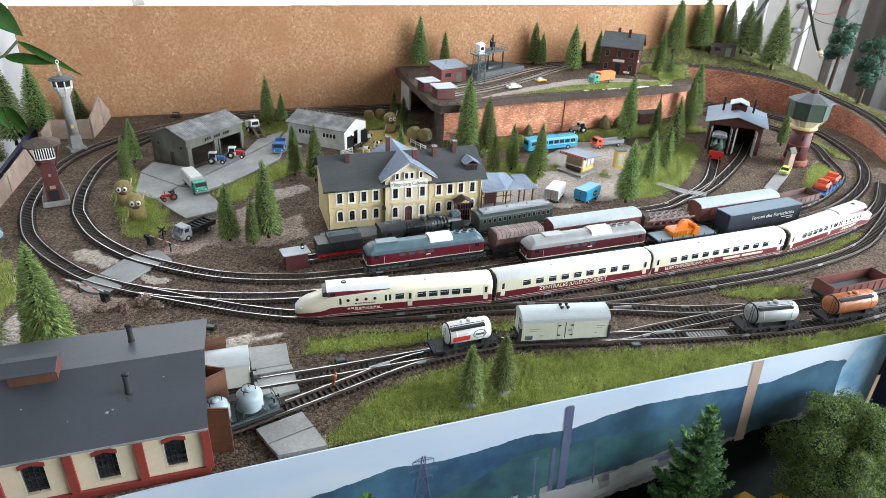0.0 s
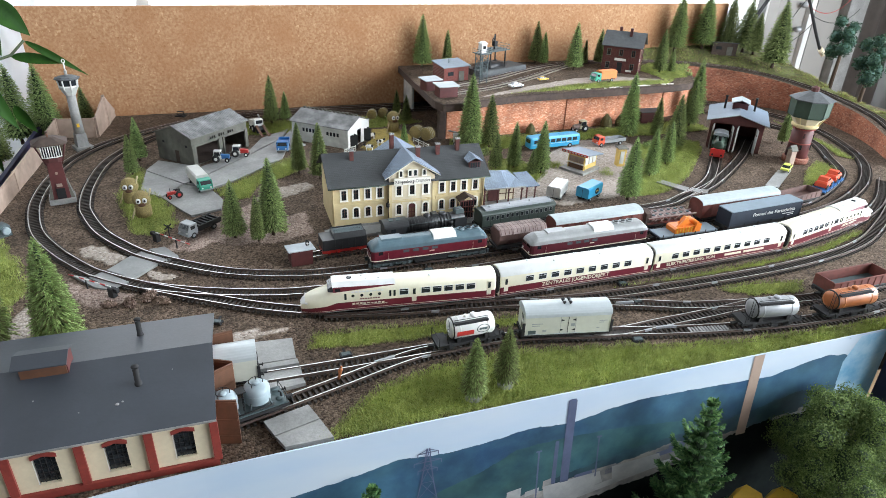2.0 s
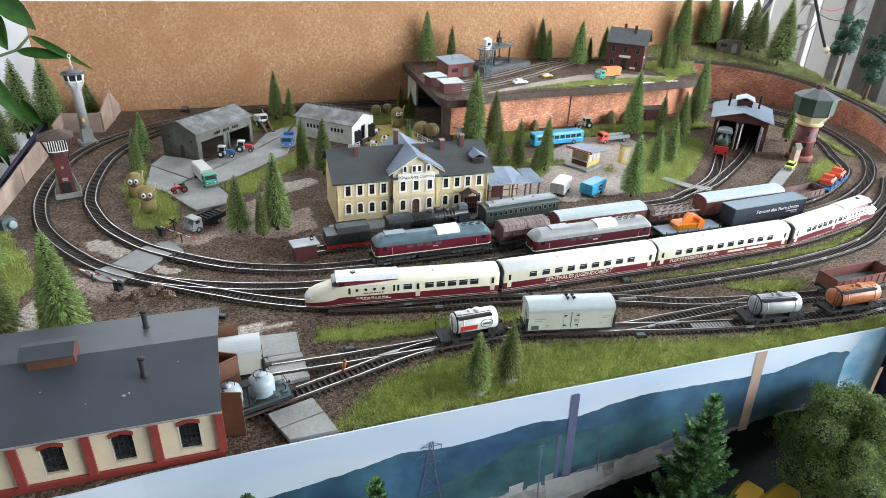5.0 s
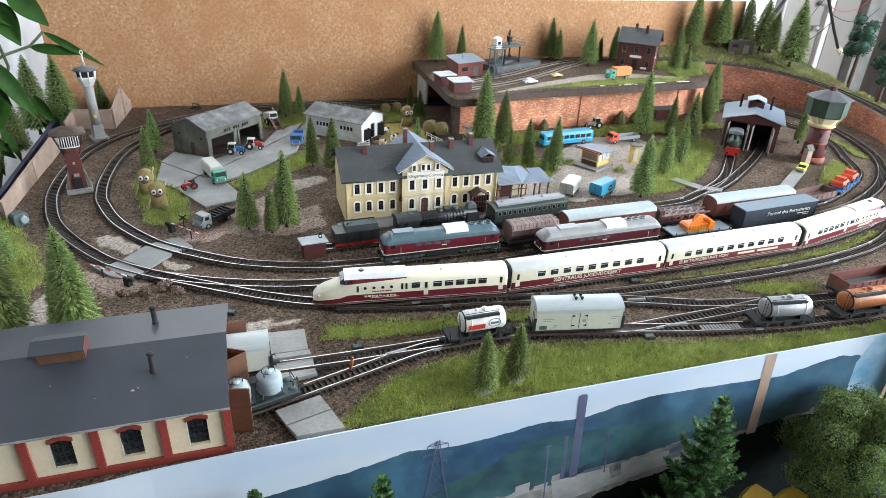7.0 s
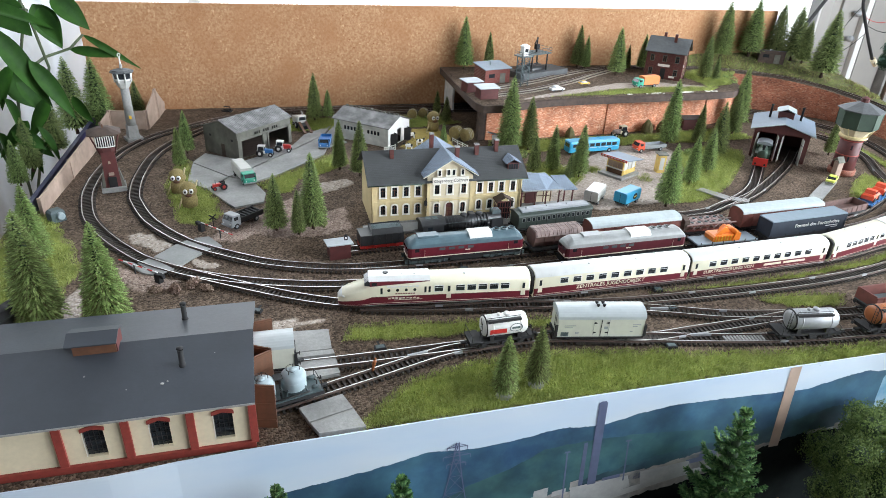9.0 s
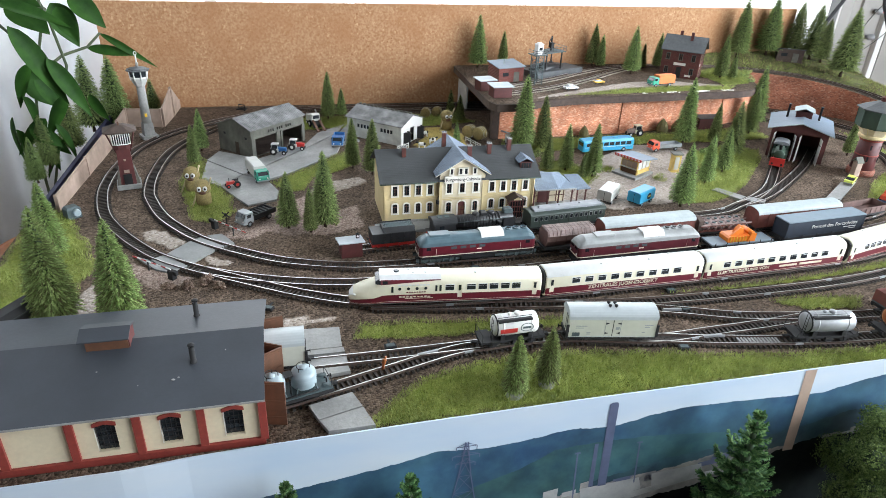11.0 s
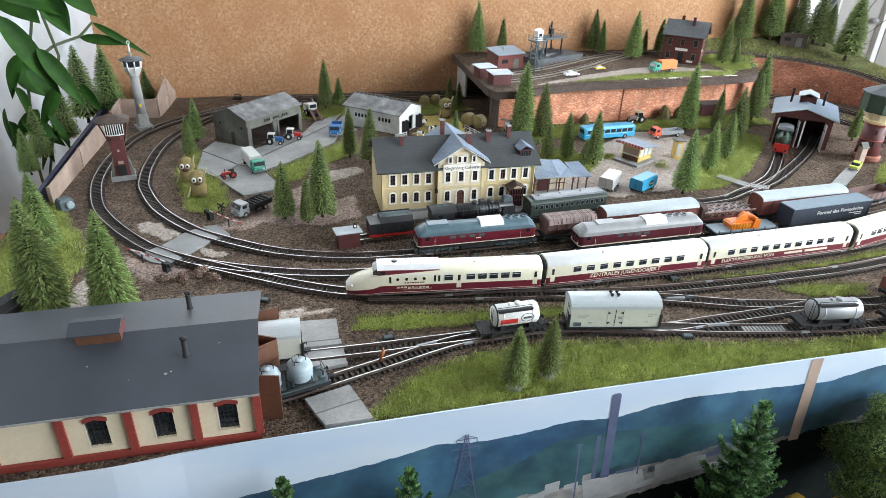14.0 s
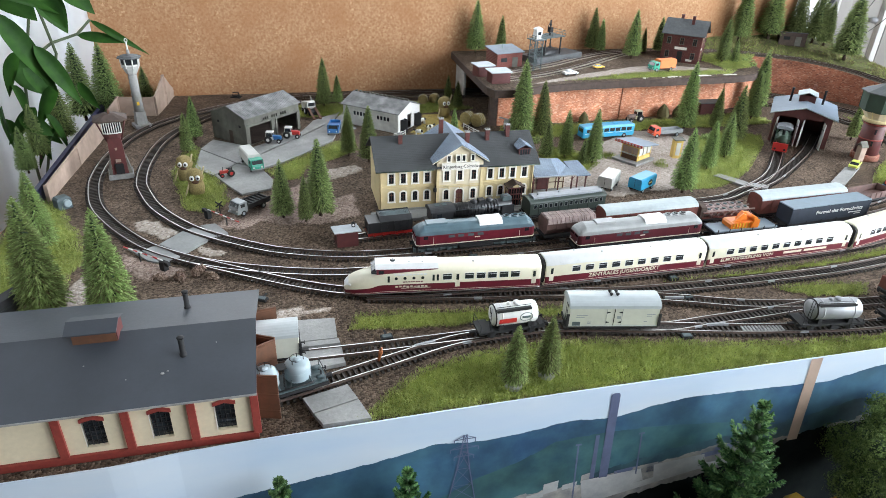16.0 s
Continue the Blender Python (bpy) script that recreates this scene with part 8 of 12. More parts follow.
def platform_annex():
    t = thing("station_annex", "open waiting hall with pale blue roof beside the station", "shelter")
    part("platform", Shape().box(0.318, 0.415, 0.74, 0.785, GZ - 0.001, 0.0022), M["concrete"], t)
    # half-timbered back wall
    wl = part("timber_wall", Shape().box(0.3185, 0.377, 0.784, 0.786, 0.0022, 0.034), M["plaster_pale"], t)
    for i in range(6):
        x = 0.3195 + i * 0.0112
        part("timber", Shape().box(x - 0.0007, x + 0.0007, 0.7834, 0.7839, 0.0022, 0.034), M["wood"], wl)
    for z in (0.012, 0.023, 0.033):
        part("timber", Shape().box(0.3185, 0.377, 0.7833, 0.7838, z - 0.0006, z + 0.0006), M["wood"], wl)
    part("door", Shape().box(0.336, 0.352, 0.7826, 0.7832, 0.0022, 0.024), M["shedred"], wl)
    for x, y in ((0.3745, 0.755), (0.356, 0.757), (0.396, 0.757), (0.396, 0.782), (0.34, 0.757), (0.32, 0.757)):
        part("post", Shape().box(x - 0.0008, x + 0.0008, y - 0.0008, y + 0.0008, 0.0022, 0.0332), M["shedred"], t)
        part("brace", Shape().tube([(x, y, 0.026), (x + 0.004, y, 0.0325)], 0.0005, 4), M["shedred"], t)
    part("beam", Shape().box(0.3185, 0.376, 0.7525, 0.754, 0.0328, 0.0345), M["towergreen"], t)
    part("roof", Shape().prism_x([(0.749, 0.0345), (0.783, 0.0455), (0.817, 0.0345), (0.817, 0.0357), (0.783, 0.0468), (0.749, 0.0357)][::-1], 0.318, 0.352).loft([[(0.352, 0.749, 0.0345), (0.352, 0.817, 0.0345), (0.352, 0.783, 0.0466)], [(0.3775, 0.7505, 0.0345), (0.3775, 0.8155, 0.0345), (0.377, 0.783, 0.0358)]][::-1]), M["slates_blue"], t)
    part("eaves_board", Shape().box(0.318, 0.3775, 0.7482, 0.749, 0.0342, 0.0358), M["concrete"], t)
    part("low_roof", Shape().prism_x([(0.7515, 0.0322), (0.797, 0.036), (0.797, 0.0372), (0.7515, 0.0334)][::-1], 0.3778, 0.4), M["slates_blue"], t)


platform_annex()


def engine_house():
    """Long engine house at the front edge."""
    t = thing("engine_house", "cream engine house with red pilasters and grey roof", "building")
    X0, X1, Y0, Y1 = -0.325, -0.0355, 0.3848, 0.506
    pil = [-0.3, -0.2565, -0.2115, -0.1656, -0.1217, -0.078, -0.0345]
    wins = [-0.1432, -0.0995, -0.0555]
    W = 0.0135
    part("front_wall", wall_with_holes(X0, X1, GZ, 0.0435, [(x - W / 2, x + W / 2, 0.0075, 0.0325) for x in wins], 0.0025, front(Y0)), M["plaster_pale"], t)
    part("back_wall", Shape().box(X0, X1, Y1 - 0.0025, Y1, GZ, 0.0435), M["plaster_pale"], t)
    part("end_wall", Shape().box(X0, X0 + 0.0025, Y0 + 0.0026, Y1 - 0.0026, GZ, 0.0435), M["plaster_pale"], t)
    gate = [(0.405, 0.437, GZ + 0.0003, 0.037), (0.457, 0.489, GZ + 0.0003, 0.037)]
    part("gate_wall", wall_with_holes(Y0 + 0.0026, Y1 - 0.0026, GZ, 0.043, gate, 0.0025, flank(X1 - 0.0025)), M["brickred"], t)
    part("gable", Shape().prism_x([(Y0 + 0.003, 0.043), (Y1 - 0.003, 0.043), ((Y0 + Y1) / 2, 0.0592)], X1 - 0.0025, X1), M["brickred"], t)
    for x in pil:
        part("pilaster", Shape().box(x - 0.0028, x + 0.0028, Y0 - 0.0022, Y0 - 0.0001, 0.0005, 0.0405), M["trimred"], t)
    part("plinth", Shape().box(X0, X1 + 0.0015, Y0 - 0.0026, Y0 - 0.0001, GZ, 0.0018), M["trimred"], t)
    part("eaves_strip", Shape().box(X0, X1 + 0.001, Y0 - 0.0022, Y0 - 0.0001, 0.0405, 0.0432), M["plaster_pale"], t)
    for x in wins:
        w = part("window", Shape().box(x - W / 2, x + W / 2, Y0 + 0.002, Y0 + 0.0024, 0.0075, 0.0325), M["glass"], t)
        arc = [(x - W / 2 - 0.0012, 0.0302), (x - W / 2 - 0.0012, 0.0332)] + [(x + (W / 2 + 0.0012) * (i / 4 - 1), 0.0332 + 0.0022 * (1 - (i / 4 - 1) ** 2)) for i in range(1, 8)] + [(x + W / 2 + 0.0012, 0.0332), (x + W / 2 + 0.0012, 0.0302), (x, 0.0325)]
        part("brick_arch", Shape().prism_y(arc[::-1], Y0 - 0.0009, Y0 - 0.0001), M["trimred"], w)
        for i in range(1, 4):
            xx = x - W / 2 + W * i / 4
            part("glazing_bar", Shape().box(xx - 0.0002, xx + 0.0002, Y0 + 0.0014, Y0 + 0.0019, 0.0075, 0.0322), M["black"], w)
        for i in range(1, 6):
            zz = 0.0075 + 0.025 * i / 6
            part("glazing_bar", Shape().box(x - W / 2, x + W / 2, Y0 + 0.0014, Y0 + 0.0019, zz - 0.0002, zz + 0.0002), M["black"], w)
        part("sill", Shape().box(x - W / 2 - 0.0005, x + W / 2 + 0.0005, Y0 - 0.0008, Y0 + 0.0015, 0.0066, 0.0074), M["plaster_pale"], w)
        part("reveal", Shape().box(x - W / 2 - 0.0006, x - W / 2, Y0 - 0.0003, Y0 + 0.0019, 0.0075, 0.0302), M["stone"], w)
    R0, R1, ze, zr, ym = 0.3755, 0.515, 0.0440, 0.0612, 0.445
    s = Shape().prism_x([(R0, ze), (ym, zr), (ym, zr + 0.001), (R0, ze + 0.001)][::-1], X0 - 0.01, -0.0312)
    s.prism_x([(ym, zr), (R1, ze), (R1, ze + 0.001), (ym, zr + 0.001)][::-1], X0 - 0.01, -0.0312)
    part("roof", s, M["tar"], t, "smooth dark grey tar paper roof")
    # glue marks and dust on the roof
    for x, y, r in ((-0.096, 0.402, 0.0016), (-0.0925, 0.4035, 0.001), (-0.06, 0.425, 0.0006), (-0.15, 0.416, 0.0007), (-0.12, 0.4, 0.0005)):
        z = ze + (y - R0) / (ym - R0) * (zr - ze) + 0.0011
        part("paint_speck", Shape().lathe([(r, z - 0.0002), (r * 0.6, z + 0.0002)], x, y, 9), M["concrete"], t)
    part("roof_edge", Shape().box(X0 - 0.01, -0.0312, R0 - 0.0004, R0, ze - 0.0008, ze + 0.0009), M["concrete"], t)
    # ridge lantern
    lan = part("ridge_lantern", Shape().box(-0.1605, -0.1305, 0.436, 0.454, 0.055, 0.0705), M["wood"], t, "brown ridge lantern")
    part("lantern_roof", Shape().prism_x([(0.4325, 0.0695), (0.445, 0.0738), (0.4575, 0.0695), (0.4575, 0.0705), (0.445, 0.0749), (0.4325, 0.0705)][::-1], -0.1645, -0.1288), M["tar"], lan)
    part("lantern_end", Shape().prism_x([(0.4365, 0.058), (0.4535, 0.058), (0.4535, 0.0698), (0.445, 0.0728), (0.4365, 0.0698)], -0.1304, -0.1296), M["shedred"], lan)
    for x, y in ((-0.0872, 0.484), (-0.0828, 0.4165)):
        z = ze + (1 - abs(y - ym) / (ym - R0)) * (zr - ze)
        st = part("stove_pipe", Shape().lathe([(0.0027, z - 0.001), (0.0027, z + 0.0022), (0.0021, z + 0.0024), (0.0021, z + 0.015), (0.0013, z + 0.015), (0.0013, z + 0.013)], x, y, 14), M["black"], t)
        part("pipe_hood", Shape().lathe([(0.0027, z + 0.0165), (0.0024, z + 0.0172), (0.0006, z + 0.0176)], x, y, 14), M["black"], st)
        part("hood_strut", Shape().box(x - 0.0021, x - 0.0015, y - 0.0003, y + 0.0003, z + 0.015, z + 0.0166).box(x + 0.0015, x + 0.0021, y - 0.0003, y + 0.0003, z + 0.015, z + 0.0166), M["black"], st)
    # open gate leaves
    for y, a in ((0.404, -14), (0.438, 28), (0.456, -26), (0.49, 12)):
        lf = part("gate_leaf", Shape().box(0, 0.0175, -0.0006, 0.0006, GZ + 0.0006, 0.039), M["wood"], t, "brown wooden gate leaf", m=Matrix.Translation((X1 + 0.0008, y, 0)) @ Matrix.Rotation(radians(a), 4, "Z"))
        for z in (0.003, 0.019, 0.035):
            part("ledge", Shape().box(0.0005, 0.017, -0.0011, -0.0006, z, z + 0.0022), M["wood"], lf)


engine_house()


def barn_large():
    t = thing("farm_machine_hall", "weathered grey machine hall with open gates", "barn", -0.061, 1.033, 0, 44)
    W, D, he, hr, rid = 0.12, 0.078, 0.041, 0.0545, 0.47
    doors = [(0.009, 0.054, GZ + 0.0003, 0.025), (0.068, 0.113, GZ + 0.0003, 0.025)]
    vents = [(0.037 + i * 0.0048 + (i // 3) * 0.0055, 0.04 + i * 0.0048 + (i // 3) * 0.0055, 0.0295, 0.0345) for i in range(9)]
    part("front_wall", wall_with_holes(0, W, GZ, he, doors + vents, 0.002, front(0)), M["barn"], t)
    for x in (0, W - 0.002):
        part("gable_wall", Shape().prism_x([(0.0021, GZ), (D, GZ), (D, he - 0.002), (D * rid, hr - 0.001), (0.0021, he)], x, x + 0.002), M["barn"], t)
    part("back_wall", Shape().box(0.0021, W - 0.0021, D - 0.002, D, GZ, he - 0.002), M["barn"], t)
    part("roof", Shape().prism_x([(-0.003, he - 0.0005), (D * rid, hr), (D * rid, hr + 0.0012), (-0.003, he + 0.0007)][::-1], -0.003, W + 0.003).prism_x([(D * rid, hr), (D + 0.003, he - 0.003), (D + 0.003, he - 0.0018), (D * rid, hr + 0.0012)][::-1], -0.003, W + 0.003), M["barn_roof"], t)
    for i in range(34):
        x = -0.002 + i * (W + 0.004) / 33
        part("corrugation", Shape().prism_x([(-0.0032, he + 0.0006), (D * rid, hr + 0.0012), (D * rid, hr + 0.0016), (-0.0032, he + 0.001)][::-1], x - 0.0005, x + 0.0005), M["barn_roof"], t)
    for a, b in ((0.0, 0.004), (0.0545, 0.058), (0.064, 0.0675), (0.1135, 0.12)):
        part("pier", Shape().box(a, b, -0.0016, -0.0001, GZ, 0.0275), M["barn"], t)
    part("floor_plate", Shape().box(0.003, W - 0.003, 0.003, D - 0.003, GZ, GZ + 0.001), M["fascia"], t)
    part("lintel", Shape().box(0, W, -0.0012, -0.0001, 0.0265, 0.0285), M["barn"], t)
    for y, z in ((0.012, 0.026), (0.062, 0.026)):
        part("vent_pane", Shape().box(-0.0004, 0.0001, y - 0.0022, y + 0.0022, z - 0.0018, z + 0.0018), M["black"], t)
    part("side_door", Shape().box(-0.0005, 0.0001, 0.03, 0.038, GZ, 0.016), M["fascia"], t)


barn_large()


def barn_small():
    t = thing("cattle_barn", "pale low cattle barn with ridge vents", "barn", 0.1885, 1.0632, 0, 138.5)
    # local x runs along the long wall from the gable with the doors; local y towards the layout's front
    L, D, he, hr = 0.114, 0.074, 0.0305, 0.0445
    wins = [(0.018 + i * 0.0068 + (i // 4) * 0.022, 0.023 + i * 0.0068 + (i // 4) * 0.022, 0.014, 0.021) for i in range(8)]
    part("side_wall", wall_with_holes(0, L, GZ, he, wins, -0.002, front(0)), M["barn_pale"], t)
    for k, w in enumerate(wins):
        part("pane", Shape().box(w[0], w[1], -0.0015, -0.001, w[2], w[3]), M["glass"], t)
    part("side_wall", Shape().box(0, L, -D, -D + 0.002, GZ, he), M["barn_pale"], t)
    holes = [(-0.021, -0.008, GZ + 0.0003, 0.0175), (-0.045, -0.031, GZ + 0.0003, 0.022), (-0.067, -0.055, GZ + 0.0003, 0.0175)]
    part("gable_wall", wall_with_holes(-D + 0.0021, -0.0021, GZ, 0.0302, holes, 0.002, flank(0)), M["white"], t)
    part("gable_top", Shape().prism_x([(-D + 0.0021, 0.0302), (-0.0021, 0.0302), (-D / 2, hr - 0.0012)], 0, 0.002), M["white"], t)
    part("end_wall", Shape().prism_x([(-D + 0.0021, GZ), (-0.0021, GZ), (-0.0021, he), (-D / 2, hr - 0.001), (-D + 0.0021, he)], L - 0.002, L), M["barn_pale"], t)
    part("roof", gable_roof_x(Shape(), -0.003, L + 0.003, -D - 0.003, 0.003, he - 0.0008, hr, 0.001), M["barn_roof"], t, "light grey sheet roof")
    for i in range(13):
        x = 0.004 + i * (L - 0.008) / 12
        part("ridge_vent", Shape().box(x - 0.0022, x + 0.0022, -D / 2 - 0.0018, -D / 2 + 0.0018, hr + 0.0006, hr + 0.0032), M["barn"], t)
    for y, a in ((-0.021, 60), (-0.008, 120), (-0.067, 60), (-0.055, 125)):
        part("door_leaf", Shape().box(-0.0105, 0, -0.0005, 0.0005, GZ + 0.0005, 0.0185), M["black"], t, m=Matrix.Translation((-0.0004, y, 0)) @ Matrix.Rotation(radians(a - 90), 4, "Z"))
    part("inner_floor", Shape().box(0.003, L - 0.003, -D + 0.003, -0.003, GZ, GZ + 0.001), M["fascia"], t)


barn_small()


def loco_shed():
    t = thing("locomotive_shed", "dark red two-stall locomotive shed with blue-grey roof", "shed", 0.836, 0.944, 0, -40.5)
    W, D, he, hr = 0.09, 0.105, 0.049, 0.0618
    doors = [(0.008, 0.037, GZ + 0.0003, 0.043), (0.049, 0.078, GZ + 0.0003, 0.043)]
    part("front_wall", wall_with_holes(0, W, GZ, he, doors, 0.0025, front(0)), M["shedred"], t)
    part("front_gable", Shape().prism_y([(0, he), (W, he), (W / 2, hr - 0.001)], 0, 0.0025), M["shedred"], t)
    for x in (0, W - 0.0025):
        part("side_wall", Shape().box(x, x + 0.0025, 0.0026, D, GZ, he), M["shedred"], t)
    part("back_wall", Shape().box(0.0026, W - 0.0026, D - 0.0025, D, GZ, he), M["shedred"], t)
    part("floor_plate", Shape().box(0.003, W - 0.003, 0.003, D - 0.003, GZ - 0.001, GZ + 0.0008), M["fascia"], t)
    ov = 0.008
    k = (hr - he) / (W / 2)
    pr1 = [(-ov, he - k * ov), (W / 2, hr), (W / 2, hr + 0.0014), (-ov, he - k * ov + 0.0014)]
    pr2 = [(W / 2, hr), (W + ov, he - k * ov), (W + ov, he - k * ov + 0.0014), (W / 2, hr + 0.0014)]
    part("roof", Shape().prism_y(pr1[::-1], -ov, D + 0.004).prism_y(pr2[::-1], -ov, D + 0.004), M["slate_blue"], t, "blue-grey roof with pale edges")
    for pr in (pr1, pr2):
        part("roof_edge", Shape().prism_y([(x, z + 0.0004) for x, z in pr][::-1], -ov - 0.0008, -ov - 0.0001), M["wagon_roof"], t)
    ln = part("ridge_lantern", Shape().box(W / 2 - 0.013, W / 2 + 0.013, 0.048, 0.078, 0.053, 0.0715), M["shedred"], t)
    part("lantern_roof", Shape().prism_y([(W / 2 - 0.0165, 0.0705), (W / 2, 0.0765), (W / 2 + 0.0165, 0.0705), (W / 2 + 0.0165, 0.0718), (W / 2, 0.0778), (W / 2 - 0.0165, 0.0718)][::-1], 0.0445, 0.0815), M["wagon_roof"], ln, "pale lantern roof")
    for x, y, h in ((W / 2 - 0.026, 0.062, 0.078), (W / 2 + 0.026, 0.066, 0.078)):
        part("smoke_pipe", Shape().lathe([(0.0019, 0.05), (0.0019, h), (0.0024, h), (0.0024, h + 0.0022), (0.0015, h + 0.0022)], x, y, 12), M["black"], t)
    part("chimney", Shape().box(W / 2 + 0.006, W / 2 + 0.011, 0.09, 0.095, 0.056, 0.083), M["brickred"], t)
    for x, a in ((0.0075, 100), (0.0375, 80), (0.0485, 100), (0.0785, 80)):
        d = part("door_leaf", Shape().box(0, 0.0155, -0.0005, 0.0005, GZ + 0.0006, 0.0415), M["barn_pale"], t, "open grey door leaf", m=Matrix.Translation((x, -0.0008, 0)) @ Matrix.Rotation(-radians(a), 4, "Z"))
        part("door_ledge", Shape().box(0.001, 0.0145, -0.001, -0.0005, 0.03, 0.032), M["barn"], d)


loco_shed()


def water_tower():
    t = thing("water_tower", "red brick water tower with green tank", "tower", 0.944, 0.84, 0)
    t.matrix_basis = t.matrix_basis @ Matrix.Diagonal((0.82, 0.82, 1, 1))
    part("base", Shape().lathe([(0.0262, GZ), (0.0262, 0.004), (0.0245, 0.006)], n=28), M["brickred"], t)
    part("shaft", Shape().lathe([(0.0225, 0.004), (0.0212, 0.03), (0.0206, 0.058)], n=28), M["towerred"], t)
    for z in (0.03, 0.055):
        part("band", Shape().lathe([(0.0215, z), (0.0224, z + 0.0008), (0.0215, z + 0.002)], n=28), M["trimred"], t)
    part("collar", Shape().lathe([(0.0222, 0.058), (0.0268, 0.06), (0.0268, 0.0635), (0.025, 0.064)], n=28), M["plaster"], t, "cream collar")
    part("flare", Shape().lathe([(0.0225, 0.064), (0.0275, 0.07), (0.0345, 0.077)], n=8, smooth=False), M["plaster_pale"], t)
    part("tank", Shape().lathe([(0.0365, 0.077), (0.0385, 0.079), (0.0395, 0.104), (0.0385, 0.107)], n=8, smooth=False), M["towergreen"], t, "green timber-clad tank")
    for i in range(8):
        a = 2 * math.pi * i / 8
        part("tank_batten", Shape().tube([(0.0388 * math.cos(a), 0.0388 * math.sin(a), 0.0785), (0.0398 * math.cos(a), 0.0398 * math.sin(a), 0.106)], 0.0007, 5), M["towergreen"], t)
        if i % 2 == 0:
            c = a + math.pi / 8
            part("strut", Shape().tube([(0.0235 * math.cos(c), 0.0235 * math.sin(c), 0.0605), (0.035 * math.cos(c), 0.035 * math.sin(c), 0.0775)], 0.0009, 5), M["plaster"], t)
    part("roof", Shape().lathe([(0.0445, 0.1065), (0.0445, 0.1078), (0.01, 0.1195), (0.009, 0.1195)], n=8, smooth=False), M["slate"], t, "dark grey roof")
    part("roof_turret", Shape().lathe([(0.0075, 0.1185), (0.0075, 0.1255), (0.0085, 0.1258), (0.002, 0.1285)], n=8, smooth=False), M["shedred"], t)
    p = part("entrance_porch", Shape().box(-0.034, -0.021, -0.02, -0.008, GZ, 0.022), M["fence"], t, "small timber entrance porch")
    part("porch_roof", Shape().prism_x([(-0.0225, 0.0205), (-0.014, 0.0285), (-0.0055, 0.0205), (-0.0055, 0.022), (-0.014, 0.03), (-0.0225, 0.022)][::-1], -0.037, -0.021), M["barn"], p)
    for z in (0.022, 0.042):
        for a in (-2.2, -1.2):
            part("slit_window", Shape().box(-0.0016, 0.0016, -0.0004, 0.0004, 0, 0.008), M["glass"], t, m=Matrix.Translation((0.0235 * math.cos(a), 0.0235 * math.sin(a), z)) @ Matrix.Rotation(a + math.pi / 2, 4, "Z"))


water_tower()


def watch_tower():
    t = thing("watch_tower", "grey concrete watch tower with glazed cabin", "tower", -0.237, 1.16, 0, 25)
    t.matrix_basis = t.matrix_basis @ Matrix.Diagonal((0.86, 0.86, 1.01, 1))
    part("foot", Shape().box(-0.015, 0.015, -0.015, 0.015, GZ, 0.001), M["concrete"], t)
    part("lower_shaft", Shape().loft([[(x * w, y * w, z) for x, y in ((-1, -1), (1, -1), (1, 1), (-1, 1))] for z, w in ((0.001, 0.0102), (0.022, 0.0088))]), M["concrete"], t)
    part("shaft", Shape().lathe([(0.0092, 0.022), (0.0082, 0.05), (0.0078, 0.086)], n=20), M["concrete"], t)
    part("sign", Shape().box(-0.0022, 0.0022, -0.0108, -0.0098, 0.034, 0.0395), M["yellow"], t, m=Matrix.Rotation(radians(-10), 4, "Z"))
    part("cabin_base", Shape().lathe([(0.0092, 0.084), (0.0142, 0.092), (0.0152, 0.1)], n=8, smooth=False), M["tower_pale"], t)
    part("cabin_glass", Shape().lathe([(0.0148, 0.098), (0.0164, 0.1085)], n=8, smooth=False), M["glass"], t)
    for i in range(8):
        a = 2 * math.pi * i / 8
        part("mullion", Shape().tube([(0.0154 * math.cos(a), 0.0154 * math.sin(a), 0.0945), (0.017 * math.cos(a), 0.017 * math.sin(a), 0.1088)], 0.0013, 5), M["white"], t)
    part("sill_band", Shape().lathe([(0.0158, 0.0972), (0.0162, 0.0988), (0.0152, 0.0992)], n=8, smooth=False), M["white"], t)
    part("gallery", Shape().lathe([(0.016, 0.1088), (0.0218, 0.1096), (0.0222, 0.1112), (0.018, 0.1114)], n=8, smooth=False), M["slate"], t)
    part("roof", Shape().lathe([(0.0178, 0.1108), (0.0165, 0.1132), (0.004, 0.1152)], n=8, smooth=False), M["slate"], t)
    part("antenna_foot", Shape().lathe([(0.0028, 0.1148), (0.0026, 0.122), (0.0014, 0.1225)], n=10), M["concrete"], t)
    part("antenna_mast", Shape().lathe([(0.0016, 0.121), (0.0012, 0.134)], n=8), M["white"], t)
    n = 12
    s = Shape()
    for i in range(n):
        a0, a1 = 2 * math.pi * i / n, 2 * math.pi * (i + 1) / n
        s.tube([(0.0026 * math.cos(a0), 0, 0.1365 + 0.0026 * math.sin(a0)), (0.0026 * math.cos(a1), 0, 0.1365 + 0.0026 * math.sin(a1))], 0.0008, 5)
    part("antenna_ring", s, M["white"], t)


watch_tower()


